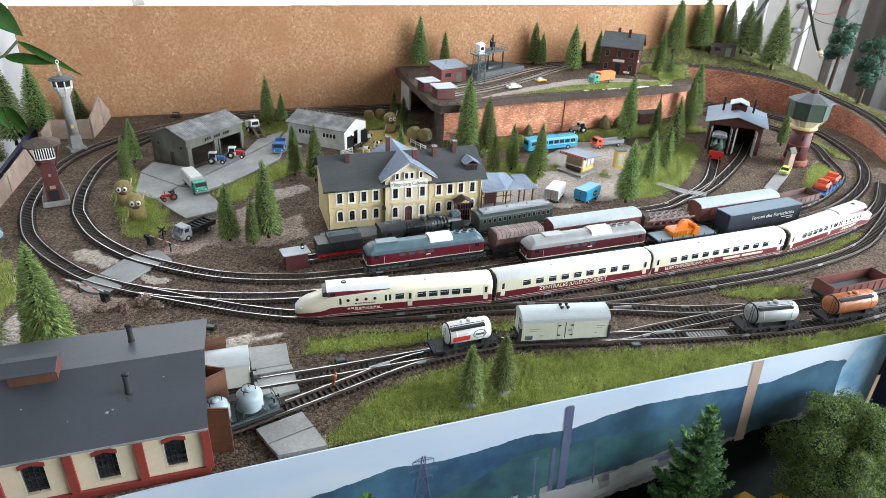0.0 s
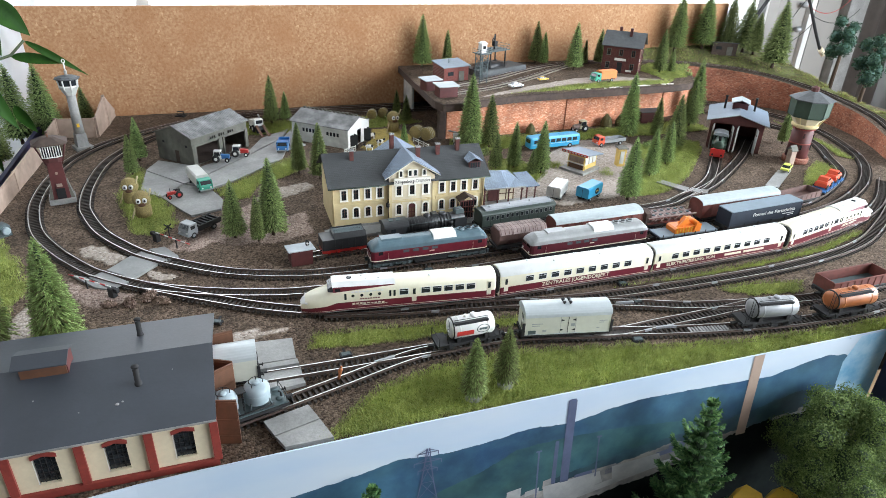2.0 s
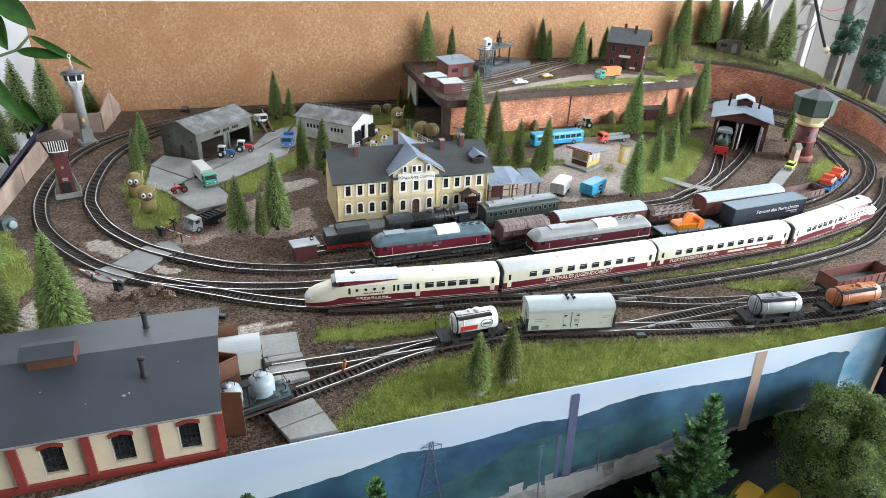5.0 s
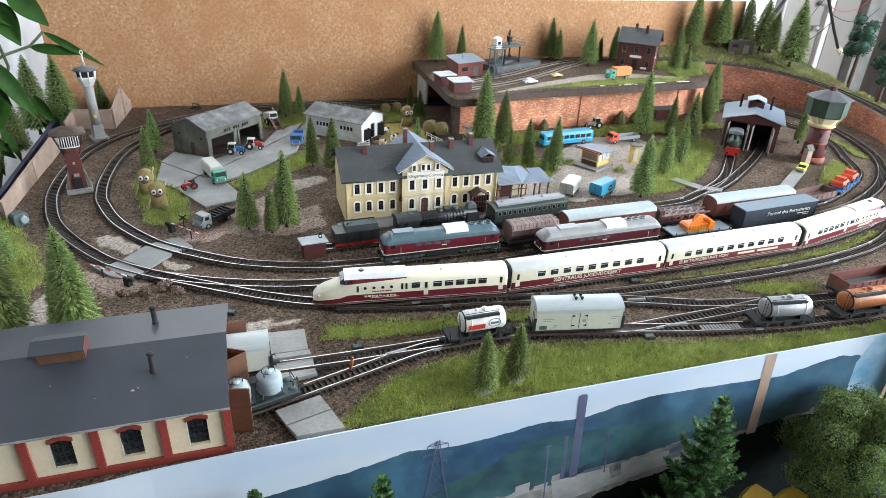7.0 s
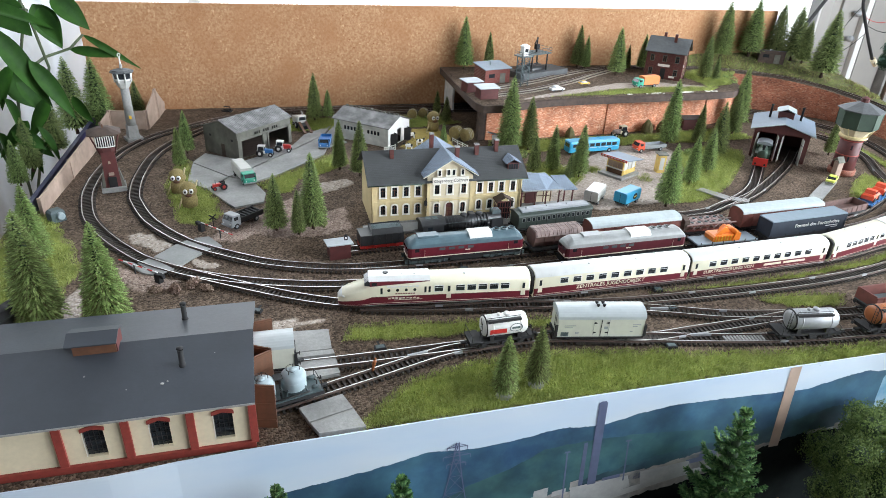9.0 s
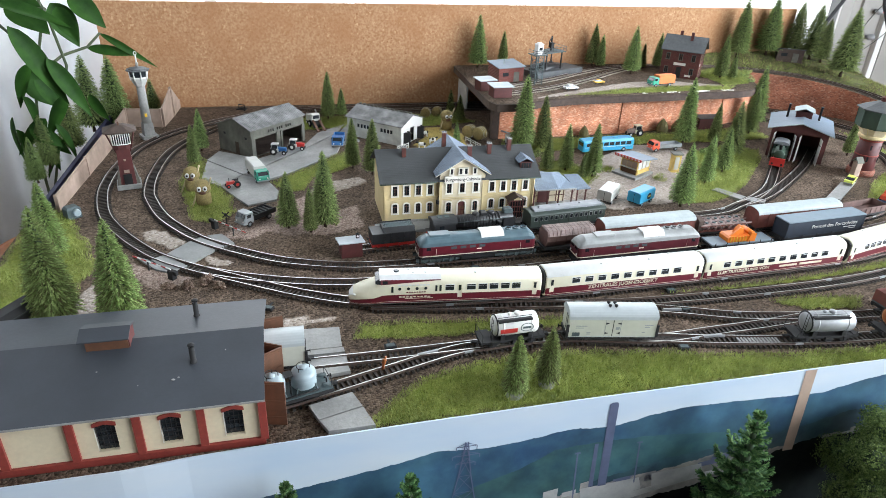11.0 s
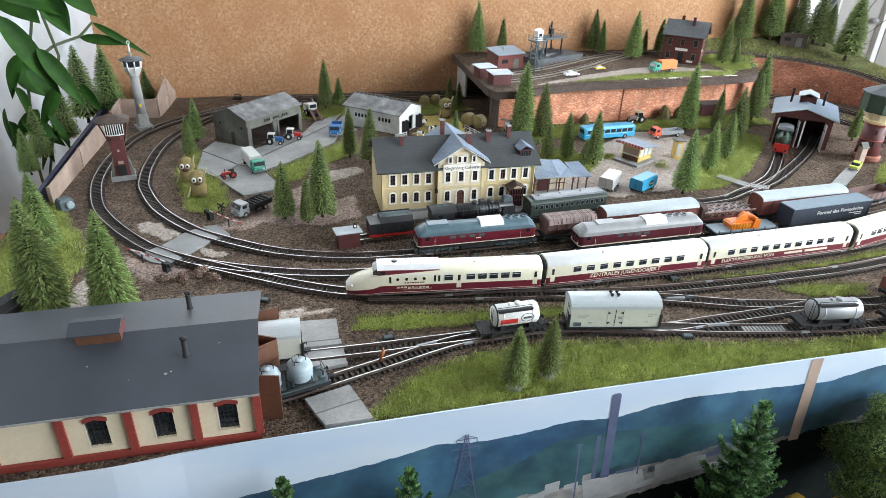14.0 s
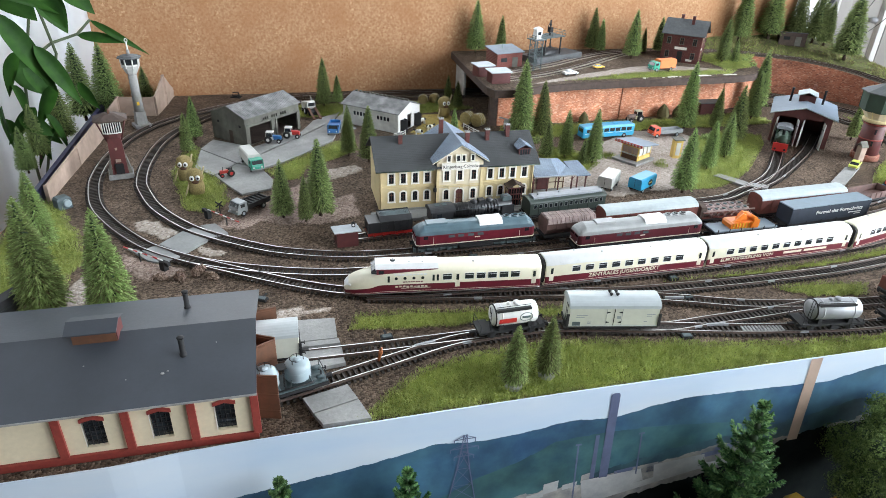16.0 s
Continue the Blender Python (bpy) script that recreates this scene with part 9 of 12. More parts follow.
def signal_tower():
    t = thing("signal_tower", "dark red signal tower with overhanging grey roof", "tower", -0.229, 0.936, 0, 12)
    t.matrix_basis = t.matrix_basis @ Matrix.Diagonal((0.97, 0.97, 1.07, 1))
    part("foot", Shape().box(-0.0165, 0.0165, -0.0155, 0.0155, GZ, 0.0012), M["concrete"], t)
    part("column", Shape().loft([[(x * w, y * w, z) for x, y in ((-1, -0.9), (1, -0.9), (1, 0.9), (-1, 0.9))] for z, w in ((0.0012, 0.0105), (0.026, 0.0095), (0.05, 0.0088))]), M["towerred"], t)
    for q in (-1, 1):
        part("buttress", Shape().prism_y([(q * 0.0105, 0.0012), (q * 0.0155, 0.0012), (q * 0.011, 0.022), (q * 0.0098, 0.022)][::q], -0.009, 0.009), M["barn"], t)
    part("niche", Shape().box(-0.0055, 0.0055, -0.0113, -0.0105, 0.002, 0.016), M["black"], t)
    part("plate", Shape().box(-0.0035, 0.0035, -0.0112, -0.0104, 0.018, 0.022), M["fence"], t)
    part("plate", Shape().box(-0.0015, 0.0015, -0.0104, -0.0096, 0.034, 0.037), M["fence"], t)
    part("cabin", Shape().loft([[(x * w, y * w, z) for x, y in ((-1, -0.9), (-0.5, -1.15), (0.5, -1.15), (1, -0.9), (1, 0.9), (-1, 0.9))] for z, w in ((0.05, 0.0105), (0.056, 0.0112), (0.0725, 0.0112))]), M["shedred"], t)
    part("glazing", Shape().loft([[(x * 0.0114, y * 0.0114, z) for x, y in ((-1, -0.9), (-0.5, -1.15), (0.5, -1.15), (1, -0.9), (1, 0.2), (-1, 0.2))] for z in (0.058, 0.071)]), M["glass"], t)
    for i in range(9):
        u = -1 + 2 * i / 8
        y = -0.9 - 0.25 * min(1, (1 - abs(u)) * 2)
        part("mullion", Shape().tube([(u * 0.0116, y * 0.0116, 0.0565), (u * 0.0116, y * 0.0116, 0.072)], 0.0006, 4), M["white"], t)
    for z in (0.0572, 0.0715):
        part("window_rail", Shape().tube([(-0.0116, -0.0104, z), (-0.0058, -0.0133, z), (0.0058, -0.0133, z), (0.0116, -0.0104, z)], 0.0007, 5), M["white"], t)
    for q in (-1, 1):
        part("bracket", Shape().tube([(q * 0.0095, 0, 0.044), (q * 0.019, -0.004, 0.073)], 0.0012, 5), M["shedred"], t)
    part("roof", Shape().loft([[(x * w, y * w, z) for x, y in ((-1, -0.55), (-0.6, -0.85), (0.6, -0.85), (1, -0.55), (1, 0.7), (-1, 0.7))] for z, w in ((0.0725, 0.0215), (0.0742, 0.022), (0.081, 0.006))]), M["fascia"], t, "weathered grey hipped roof")
    part("finial", Shape().box(-0.001, 0.001, -0.006, -0.004, 0.081, 0.0855), M["wood"], t)


signal_tower()


def upper_house():
    t = thing("brick_house", "dark red two-storey brick house with slate roof", "house", 0.772, 1.2375, UP, -42)
    W, D, he, hr = 0.0765, 0.056, 0.055, 0.077
    ws = [0.0125, 0.038, 0.0635]
    part("front_wall", Shape().box(0, W, 0, D, -0.0045, he), M["housebrick"], t)
    for x in (0, W - 0.002):
        part("gable", Shape().prism_x([(0, he), (D, he), (D / 2, hr - 0.0012)], x, x + 0.002), M["housebrick"], t)
    part("roof", gable_roof_x(Shape(), -0.004, W + 0.005, -0.006, D + 0.006, he - 0.0045, hr), M["slate"], t)
    for x in ws:
        window(t, x, -0.0014, 0.0068, 0.0325, 0.0445, "barn", border=0.0008)
        if x != 0.038:
            window(t, x, -0.0014, 0.0068, 0.0055, 0.0175, "barn", border=0.0008)
    part("door", Shape().box(0.033, 0.043, -0.0006, 0.0001, -0.004, 0.0185), M["black"], t)
    part("name_plate_bar", Shape().box(0.026, 0.05, -0.0014, -0.0002, 0.022, 0.027), M["stone"], t)
    part("poster_board", Shape().box(0.052, 0.064, -0.0024, -0.0016, 0.001, 0.005), M["stone"], t)
    for y in (0.016, 0.04):
        for z in (0.0055, 0.0325):
            part("side_window", Shape().box(W - 0.0001, W + 0.0004, y - 0.0035, y + 0.0035, z, z + 0.012), M["glass"], t)
            part("side_window_frame", Shape().box(W - 0.0001, W + 0.0003, y - 0.0045, y + 0.0045, z - 0.001, z + 0.013), M["fence"], t)
    part("clock", Shape().lathe([(0.0028, W), (0.0028, W + 0.0012), (0.001, W + 0.0014)], 0.006, 0.026, 12, axis="x"), M["white"], t)
    for x, y in ((0.026, 0.031), (0.05, 0.02)):
        part("chimney", Shape().box(x - 0.0028, x + 0.0028, y - 0.0028, y + 0.0028, 0.064, 0.086), M["shedred"], t)
    part("skylight", Shape().prism_x([(0.002, 0.056), (0.006, 0.059), (0.006, 0.0605), (0.002, 0.0575)][::-1], 0.02, 0.044), M["slate_blue"], t)


upper_house()


def hut(x, y, z, rz, w, d, h, mat, roof, label, pitch=0.006, door=True, pipe=False, name="hut"):
    t = thing(name, label, "hut", x, y, z, rz)
    part("wall_box", Shape().prism_x([(0, -0.005), (d, -0.005), (d, h - pitch), (0, h)], 0, w), M[mat], t)
    part("roof", Shape().prism_x([(-0.003, h + 0.0002), (d + 0.003, h - pitch - 0.0008), (d + 0.003, h - pitch + 0.0006), (-0.003, h + 0.0016)][::-1], -0.003, w + 0.003), M[roof], t)
    if door:
        part("door", Shape().box(w * 0.6, w * 0.82, -0.0005, 0.0001, -0.004, h * 0.66), M["barn"], t)
        part("window", Shape().box(w * 0.15, w * 0.38, -0.0005, 0.0001, h * 0.35, h * 0.65), M["glass"], t)
    if pipe:
        part("stove_pipe", Shape().lathe([(0.0016, h - 0.004), (0.0016, h + 0.014)], w * 0.4, d * 0.5, 10), M["silo"], t)
    return t


hut(0.4, 1.188, UP, 15, 0.057, 0.04, 0.0235, "hutbrick", "hut_roof", "red brick hut with blue-grey slanted roof", -0.0075, pipe=True)
hut(0.347, 1.128, UP, 12, 0.03, 0.024, 0.0145, "towerred", "hut_roof_pale", "low dark red hut with pale roof", -0.0025, door=False)
hut(0.357, 1.078, UP, 5, 0.034, 0.026, 0.015, "towerred", "hut_roof_pale", "low dark red hut with pale roof", -0.0025, door=False)
hut(0.8, 1.102, 0.001, -2, 0.046, 0.0155, 0.0165, "shedred", "slate", "low dark red lean-to shed against the brick wall", -0.003, door=False, name="lean_to_shed")
hut(1.11, 1.306, 0.0905, -28, 0.056, 0.03, 0.024, "fascia", "slate", "weathered grey wooden hut among firs", 0.004)
hut(0.05, 0.671, 0, 6, 0.025, 0.02, 0.0145, "towerred", "hut_roof_pale", "dark red buffer stop box with pale top at the track end", 0.0025, door=False, name="buffer_stop")
lamp = thing("buffer_lamp", "small black lamp with white discs on the buffer stop", "lamp", 0.07, 0.681, 0.0168)
part("lamp_body", Shape().box(-0.002, 0.002, -0.002, 0.002, 0, 0.005), M["black"], lamp)
part("lamp_lens", Shape().lathe([(0.0013, -0.0024), (0.0013, 0.0024)], 0, 0.0028, 10, axis="y"), M["white"], lamp)
part("lamp_top", Shape().lathe([(0.0016, 0.005), (0.0005, 0.0068)], n=8), M["black"], lamp)


def kiosk():
    t = thing("kiosk", "small yellow kiosk with red edged slanted roof", "kiosk", 0.5214, 0.8935, 0, -61)
    W, D = 0.031, 0.037
    part("plinth", Shape().box(-0.007, W + 0.007, -0.012, D + 0.002, GZ - 0.001, 0.0005), M["concrete"], t)
    part("wall_box", Shape().box(0.0008, W - 0.0008, 0.0008, D - 0.0008, 0.0005, 0.0225), M["kiosk_yellow"], t)
    for x in (0.0, W - 0.0016):
        for y in (0.0, D - 0.0016):
            part("corner_post", Shape().box(x, x + 0.0016, y, y + 0.0016, 0.0005, 0.023), M["kiosk_yellow"], t)
    part("front_panel", Shape().box(0.0018, W - 0.0018, -0.0002, 0.0009, 0.001, 0.0095), M["wood"], t, "brown front panel")
    for i in range(3):
        x = 0.002 + i * 0.0092
        part("window", Shape().box(x, x + 0.0084, -0.0001, 0.0009, 0.0112, 0.0212), M["fence"], t, "pale shop window")
    part("counter", Shape().box(0.0008, W - 0.0008, -0.003, 0.0008, 0.0096, 0.0106), M["canvas"], t)
    for i in range(3):
        y = 0.003 + i * 0.0112
        part("side_window", Shape().box(W - 0.0009, W + 0.0002, y, y + 0.009, 0.009, 0.0212), M["canvas"], t)
    part("side_panel", Shape().box(W - 0.0009, W + 0.0001, 0.003, D - 0.003, 0.0015, 0.0078), M["kiosk_yellow"], t)
    part("roof", Shape().prism_x([(-0.007, 0.0285), (D + 0.006, 0.0215), (D + 0.006, 0.0228), (-0.007, 0.0298)][::-1], -0.009, W + 0.009), M["slate_blue"], t)
    part("fascia_board", Shape().box(-0.009, W + 0.009, -0.0079, -0.0071, 0.0262, 0.0302), M["red"], t, "red fascia with white lettering")
    for i in range(8):
        part("letter_bar", Shape().box(-0.007 + i * 0.0058, -0.0036 + i * 0.0058, -0.0082, -0.0079, 0.0274, 0.029), M["white"], t)
    b = thing("phone_box", "small yellowish timber booth with grey roof", "booth", 0.609, 0.882, 0, -10)
    part("frame", Shape().box(0, 0.013, 0, 0.013, GZ - 0.001, 0.027), M["kiosk_yellow"], b)
    part("opening", Shape().box(0.003, 0.0098, -0.0004, 0.0001, 0.002, 0.023), M["canvas"], b)
    part("side_opening", Shape().box(0.0129, 0.0134, 0.003, 0.01, 0.002, 0.023), M["canvas"], b)
    part("roof", Shape().box(-0.0022, 0.0152, -0.0022, 0.0152, 0.027, 0.0288), M["barn"], b)


kiosk()


def coaling_stage():
    t = thing("coaling_crane_tower", "dark steel lattice crane tower with white cabin", "tower", 0.471, 1.176, UP, 15)
    s = 0.0085
    for x in (-s, s):
        for y in (-s, s):
            part("leg", Shape().box(x - 0.0008, x + 0.0008, y - 0.0008, y + 0.0008, -0.004, 0.052), M["frame_grey"], t)
    for k in range(5):
        z0, z1 = k * 0.0105, (k + 1) * 0.0105
        for y in (-s, s):
            part("brace", Shape().tube([(-s, y, z0), (s, y, z1)], 0.0005, 4), M["frame_grey"], t)
            part("brace", Shape().tube([(s, y, z0), (-s, y, z1)], 0.0005, 4), M["frame_grey"], t)
            part("strut", Shape().tube([(-s, y, z1), (s, y, z1)], 0.0005, 4), M["frame_grey"], t)
        for x in (-s, s):
            part("brace", Shape().tube([(x, -s, z0), (x, s, z1)], 0.0005, 4), M["frame_grey"], t)
    part("deck", Shape().box(-0.014, 0.014, -0.013, 0.013, 0.052, 0.0535), M["frame_grey"], t)
    rl = Shape()
    for z in (0.0575, 0.061):
        rl.tube([(-0.0135, -0.0125, z), (0.0135, -0.0125, z)], 0.0004, 4).tube([(-0.0135, -0.0125, z), (-0.0135, 0.0125, z)], 0.0004, 4).tube([(0.0135, -0.0125, z), (0.0135, 0.0125, z)], 0.0004, 4)
    for x, y in ((-0.0135, -0.0125), (0, -0.0125), (0.0135, -0.0125), (-0.0135, 0.0125), (0.0135, 0.0125)):
        rl.tube([(x, y, 0.0535), (x, y, 0.061)], 0.0004, 4)
    part("railing", rl, M["frame_grey"], t)
    part("cabin", Shape().box(-0.0055, 0.0065, -0.006, 0.006, 0.0535, 0.071), M["white"], t)
    part("cabin_roof", Shape().loft([[(-0.007, -0.007, 0.071), (0.008, -0.007, 0.071), (0.008, 0.007, 0.071), (-0.007, 0.007, 0.071)], [(-0.003, -0.003, 0.0745), (0.004, -0.003, 0.0745), (0.004, 0.003, 0.0745), (-0.003, 0.003, 0.0745)]]), M["white"], t)
    part("cabin_window", Shape().box(-0.003, 0.004, -0.0064, -0.006, 0.061, 0.0665), M["glass"], t)
    g = thing("coaling_stage", "dark steel coaling stage with railings and bunkers", "platform", 0.5, 1.24, UP, 24)
    part("bunker", Shape().box(-0.02, 0.11, -0.02, 0.03, -0.004, 0.0085), M["slate"], g)
    part("coal_heap", Shape().blob((0.03, 0.01, 0.0085), (0.045, 0.016, 0.012), 14, 7, rough=0.5), M["soot"], g)
    for x, y in ((0.012, -0.008), (0.055, -0.008), (0.012, 0.02), (0.055, 0.02)):
        part("post", Shape().box(x - 0.0011, x + 0.0011, y - 0.0011, y + 0.0011, 0.0085, 0.042), M["black"], g)
    part("stage", Shape().box(0.005, 0.062, -0.013, 0.025, 0.042, 0.0438), M["frame_grey"], g)
    rs = Shape()
    for z in (0.048, 0.053):
        rs.tube([(0.005, -0.0128, z), (0.062, -0.0128, z)], 0.0004, 4).tube([(0.062, -0.0128, z), (0.062, 0.0248, z)], 0.0004, 4)
    for i in range(7):
        rs.tube([(0.005 + i * 0.0095, -0.0128, 0.0438), (0.005 + i * 0.0095, -0.0128, 0.053)], 0.0004, 4)
    part("railing", rs, M["frame_grey"], g)
    part("crane_post", Shape().lathe([(0.002, 0.0438), (0.0016, 0.073)], 0.034, 0.004, 8), M["black"], g)
    part("crane_jib", Shape().tube([(0.034, 0.004, 0.071), (0.014, -0.008, 0.064)], 0.0011, 5).tube([(0.034, 0.004, 0.06), (0.014, -0.008, 0.064)], 0.0007, 5), M["black"], g)
    part("crane_winch", Shape().box(0.0305, 0.0385, 0.0, 0.008, 0.05, 0.06), M["black"], g)


coaling_stage()


def fences():
    """Pinkish wall card at the left edge and round the watch tower."""
    def panel(x0, y0, x1, y1, h0, h1, label="weathered pinkish boundary wall"):
        t = thing("boundary_wall", label, "wall", x0, y0, 0, math.degrees(math.atan2(y1 - y0, x1 - x0)), kind="structure")
        ln = math.hypot(x1 - x0, y1 - y0)
        part("wall_panel", Shape().prism_y([(0, GZ - 0.003), (ln, GZ - 0.003), (ln, h1), (0, h0)], -0.0012, 0.0012), M["fence"], t)
        k = max(1, int(ln / 0.09))
        for i in range(k + 1):
            x = min(max(ln * i / k, 0.0012), ln - 0.0012)
            h = h0 + (h1 - h0) * i / k
            part("wall_post", Shape().box(x - 0.0012, x + 0.0012, -0.0022, 0.0022, GZ - 0.003, h + 0.001), M["fence"], t)
    panel(-0.301, 0.855, -0.287, 1.115, 0.018, 0.03)
    panel(-0.291, 1.183, -0.284, 1.226, 0.02, 0.029)
    panel(-0.2838, 1.2275, -0.2225, 1.2185, 0.029, 0.029)
    panel(-0.221, 1.219, -0.2135, 1.288, 0.029, 0.05)
    panel(-0.213, 1.29, -0.209, 1.345, 0.05, 0.012)
    b = thing("edge_board", "dark blue board along the layout edge", "board", kind="structure")
    part("board", Shape().box(-0.3155, -0.3095, 0.78, 1.35, -0.06, 0.014), M["navywood"], b)
    u = thing("electric_box", "small grey transformer box on the ground", "box", -0.279, 0.835, GZ, 40)
    part("housing", Shape().loft([[(x * k, y * k, z) for x, y in ((-0.0085, -0.007), (0.0085, -0.007), (0.0085, 0.007), (-0.0085, 0.007))] for z, k in ((0, 1), (0.0125, 1), (0.0155, 0.75))]), M["frame_grey"], u)
    part("knob", Shape().lathe([(0.005, 0), (0.0045, 0.004), (0.003, 0.004)], 0, 0, 14), M["silo"], u, m=Matrix.Translation((0.002, -0.007, 0.008)) @ Matrix.Rotation(radians(90), 4, "X"))
    part("foot_plate", Shape().box(-0.009, 0.009, -0.0075, 0.0075, -0.002, 0.0), M["black"], u)


fences()


def slabs():
    """Concrete slabs, road crossing and paved farm yard."""
    def slab(pts, z1, mat, label, name="paving_slab", th=0.002):
        t = thing(name, label, "slab", kind="structure")
        part("slab", Shape().prism_z(pts, z1 - th - 0.002, z1), M[mat], t)
        return t
    slab([(-0.03, 0.492), (0.034, 0.492), (0.034, 0.524), (-0.03, 0.528)], 0.0, "concrete", "grey concrete slab beside the shed tracks")
    slab([(-0.01, 0.449), (0.038, 0.455), (0.0365, 0.4625), (-0.01, 0.4625)], -0.0002, "concrete", "grey concrete slab between the shed tracks")
    slab([(-0.03, 0.484), (0.036, 0.484), (0.035, 0.491), (-0.03, 0.491)], -0.0002, "concrete", "grey concrete slab beside the shed tracks")
    slab([(-0.012, 0.467), (0.037, 0.467), (0.0365, 0.479), (-0.012, 0.479)], -0.0012, "concrete", "grey concrete slab inside the track")
    slab([(0.0074, 0.3952), (0.0433, 0.4052), (0.0505, 0.3825), (0.0135, 0.3822)], 0.0006, "concrete", "pale concrete loading slab at the edge")
    slab([(-0.0005, 0.4148), (0.0363, 0.4252), (0.0428, 0.4066), (0.0067, 0.3966)], 0.0006, "concrete", "pale concrete loading slab at the edge")
    slab([(-0.1483, 0.7093), (-0.126, 0.7386), (-0.0957, 0.7114), (-0.1193, 0.6826)], GZ + 0.0026, "asphalt", "grey asphalt road between the two tracks", "level_crossing")
    slab([(-0.1647, 0.6963), (-0.1514, 0.7067), (-0.1226, 0.6758), (-0.1364, 0.6645)], -0.0016, "asphalt", "grey road strip between the rails", "level_crossing")
    slab([(-0.1219, 0.7405), (-0.1151, 0.7462), (-0.0858, 0.7189), (-0.0927, 0.7121)], -0.0016, "asphalt", "grey road strip between the rails", "level_crossing")
    slab([(-0.1074, 0.7518), (-0.0906, 0.7539), (-0.0744, 0.7262), (-0.0833, 0.7183)], GZ + 0.0022, "asphalt", "grey road ramp up to the track", "level_crossing")
    slab([(-0.1839, 0.7087), (-0.1684, 0.6985), (-0.1391, 0.6639), (-0.1555, 0.6729)], GZ + 0.0022, "asphalt", "grey road ramp up to the track", "level_crossing")
    yard = [[(-0.131, 1.026), (-0.115, 1.068), (-0.052, 1.024), (-0.05, 0.979), (-0.073, 0.957)], [(-0.13, 1.022), (-0.075, 0.955), (-0.103, 0.912), (-0.132, 0.945)], [(-0.0735, 0.953), (-0.037, 0.928), (-0.021, 0.884), (-0.024, 0.853), (-0.062, 0.839), (-0.075, 0.861), (-0.1015, 0.91)],
            [(-0.048, 0.976), (-0.071, 0.9565), (-0.036, 0.931), (-0.004, 0.953), (0.032, 0.99), (0.075, 1.039), (0.085, 1.078), (0.083, 1.14), (0.03, 1.07)], [(-0.05, 0.981), (-0.051, 1.024), (0.026, 1.09), (0.05, 1.15), (0.103, 1.199), (0.083, 1.144), (0.028, 1.073)], [(0.087, 1.08), (0.121, 1.1), (0.1, 1.135), (0.145, 1.192), (0.107, 1.197), (0.086, 1.142)]]
    for p in yard:
        slab(p, GZ + 0.0022, "concrete", "grey concrete farm yard slab", "yard_slab")
    slab([(0.631, 0.801), (0.645, 0.806), (0.668, 0.768), (0.653, 0.759)], GZ + 0.003, "concrete", "pale concrete path slab across the grass")
    slab([(0.657, 0.757), (0.669, 0.766), (0.692, 0.752), (0.68, 0.741)], -0.0008, "concrete", "pale concrete crossing slab")
    slab([(0.797, 0.749), (0.872, 0.802), (0.898, 0.799), (0.812, 0.737)], GZ + 0.0025, "concrete", "grey concrete path to the water tower")
    slab([(0.1, 0.728), (0.315, 0.728), (0.315, 0.7525), (0.1, 0.7525)], GZ + 0.003, "asphalt", "grey station platform edge", "platform")


slabs()


# ---------------------------------------------------------------- trees
def foliage_material(name, dark, light, tip, rough=0.75):
    mt = bpy.data.materials.new(name)
    mt.use_nodes = True
    nt = mt.node_tree
    n, l = nt.nodes, nt.links
    bs = n["Principled BSDF"]
    bs.inputs["Roughness"].default_value, bs.inputs["Specular IOR Level"].default_value = rough, 0.3
    ge, oi = n.new("ShaderNodeNewGeometry"), n.new("ShaderNodeObjectInfo")
    r = n.new("ShaderNodeValToRGB")
    r.color_ramp.elements[0].color, r.color_ramp.elements[1].color = (*dark, 1), (*tip, 1)
    e = r.color_ramp.elements.new(0.6)
    e.color = (*light, 1)
    l.new(ge.outputs["Random Per Island"], r.inputs["Fac"])
    hs = n.new("ShaderNodeHueSaturation")
    for a, b, key in ((0.485, 0.515, "Hue"), (0.75, 1.25, "Value")):
        mr = n.new("ShaderNodeMapRange")
        mr.inputs["To Min"].default_value, mr.inputs["To Max"].default_value = a, b
        l.new(oi.outputs["Random"], mr.inputs["Value"]), l.new(mr.outputs[0], hs.inputs[key])
    l.new(r.outputs["Color"], hs.inputs["Color"]), l.new(hs.outputs["Color"], bs.inputs["Base Color"])
    # thin plastic lets some light through
    tr, mx = n.new("ShaderNodeBsdfTranslucent"), n.new("ShaderNodeMixShader")
    mx.inputs[0].default_value = 0.35
    l.new(hs.outputs["Color"], tr.inputs["Color"])
    l.new(bs.outputs[0], mx.inputs[1]), l.new(tr.outputs[0], mx.inputs[2]), l.new(mx.outputs[0], n["Material Output"].inputs["Surface"])
    return mt


M["needle"] = foliage_material("fir_needles", (0.095, 0.1, 0.04), (0.21, 0.295, 0.1), (0.45, 0.55, 0.22))
M["needle_bright"] = foliage_material("bright_fir_needles", (0.115, 0.1, 0.045), (0.2, 0.29, 0.09), (0.45, 0.56, 0.22))
M["needle_front"] = foliage_material("deep_green_fir", (0.03, 0.08, 0.028), (0.09, 0.2, 0.07), (0.22, 0.37, 0.13))
M["leafage"] = foliage_material("small_leaves", (0.055, 0.09, 0.026), (0.13, 0.19, 0.055), (0.22, 0.285, 0.09))
M["foamleaf"] = foliage_material("blue_green_leaves", (0.012, 0.034, 0.018), (0.03, 0.072, 0.04), (0.06, 0.115, 0.065))


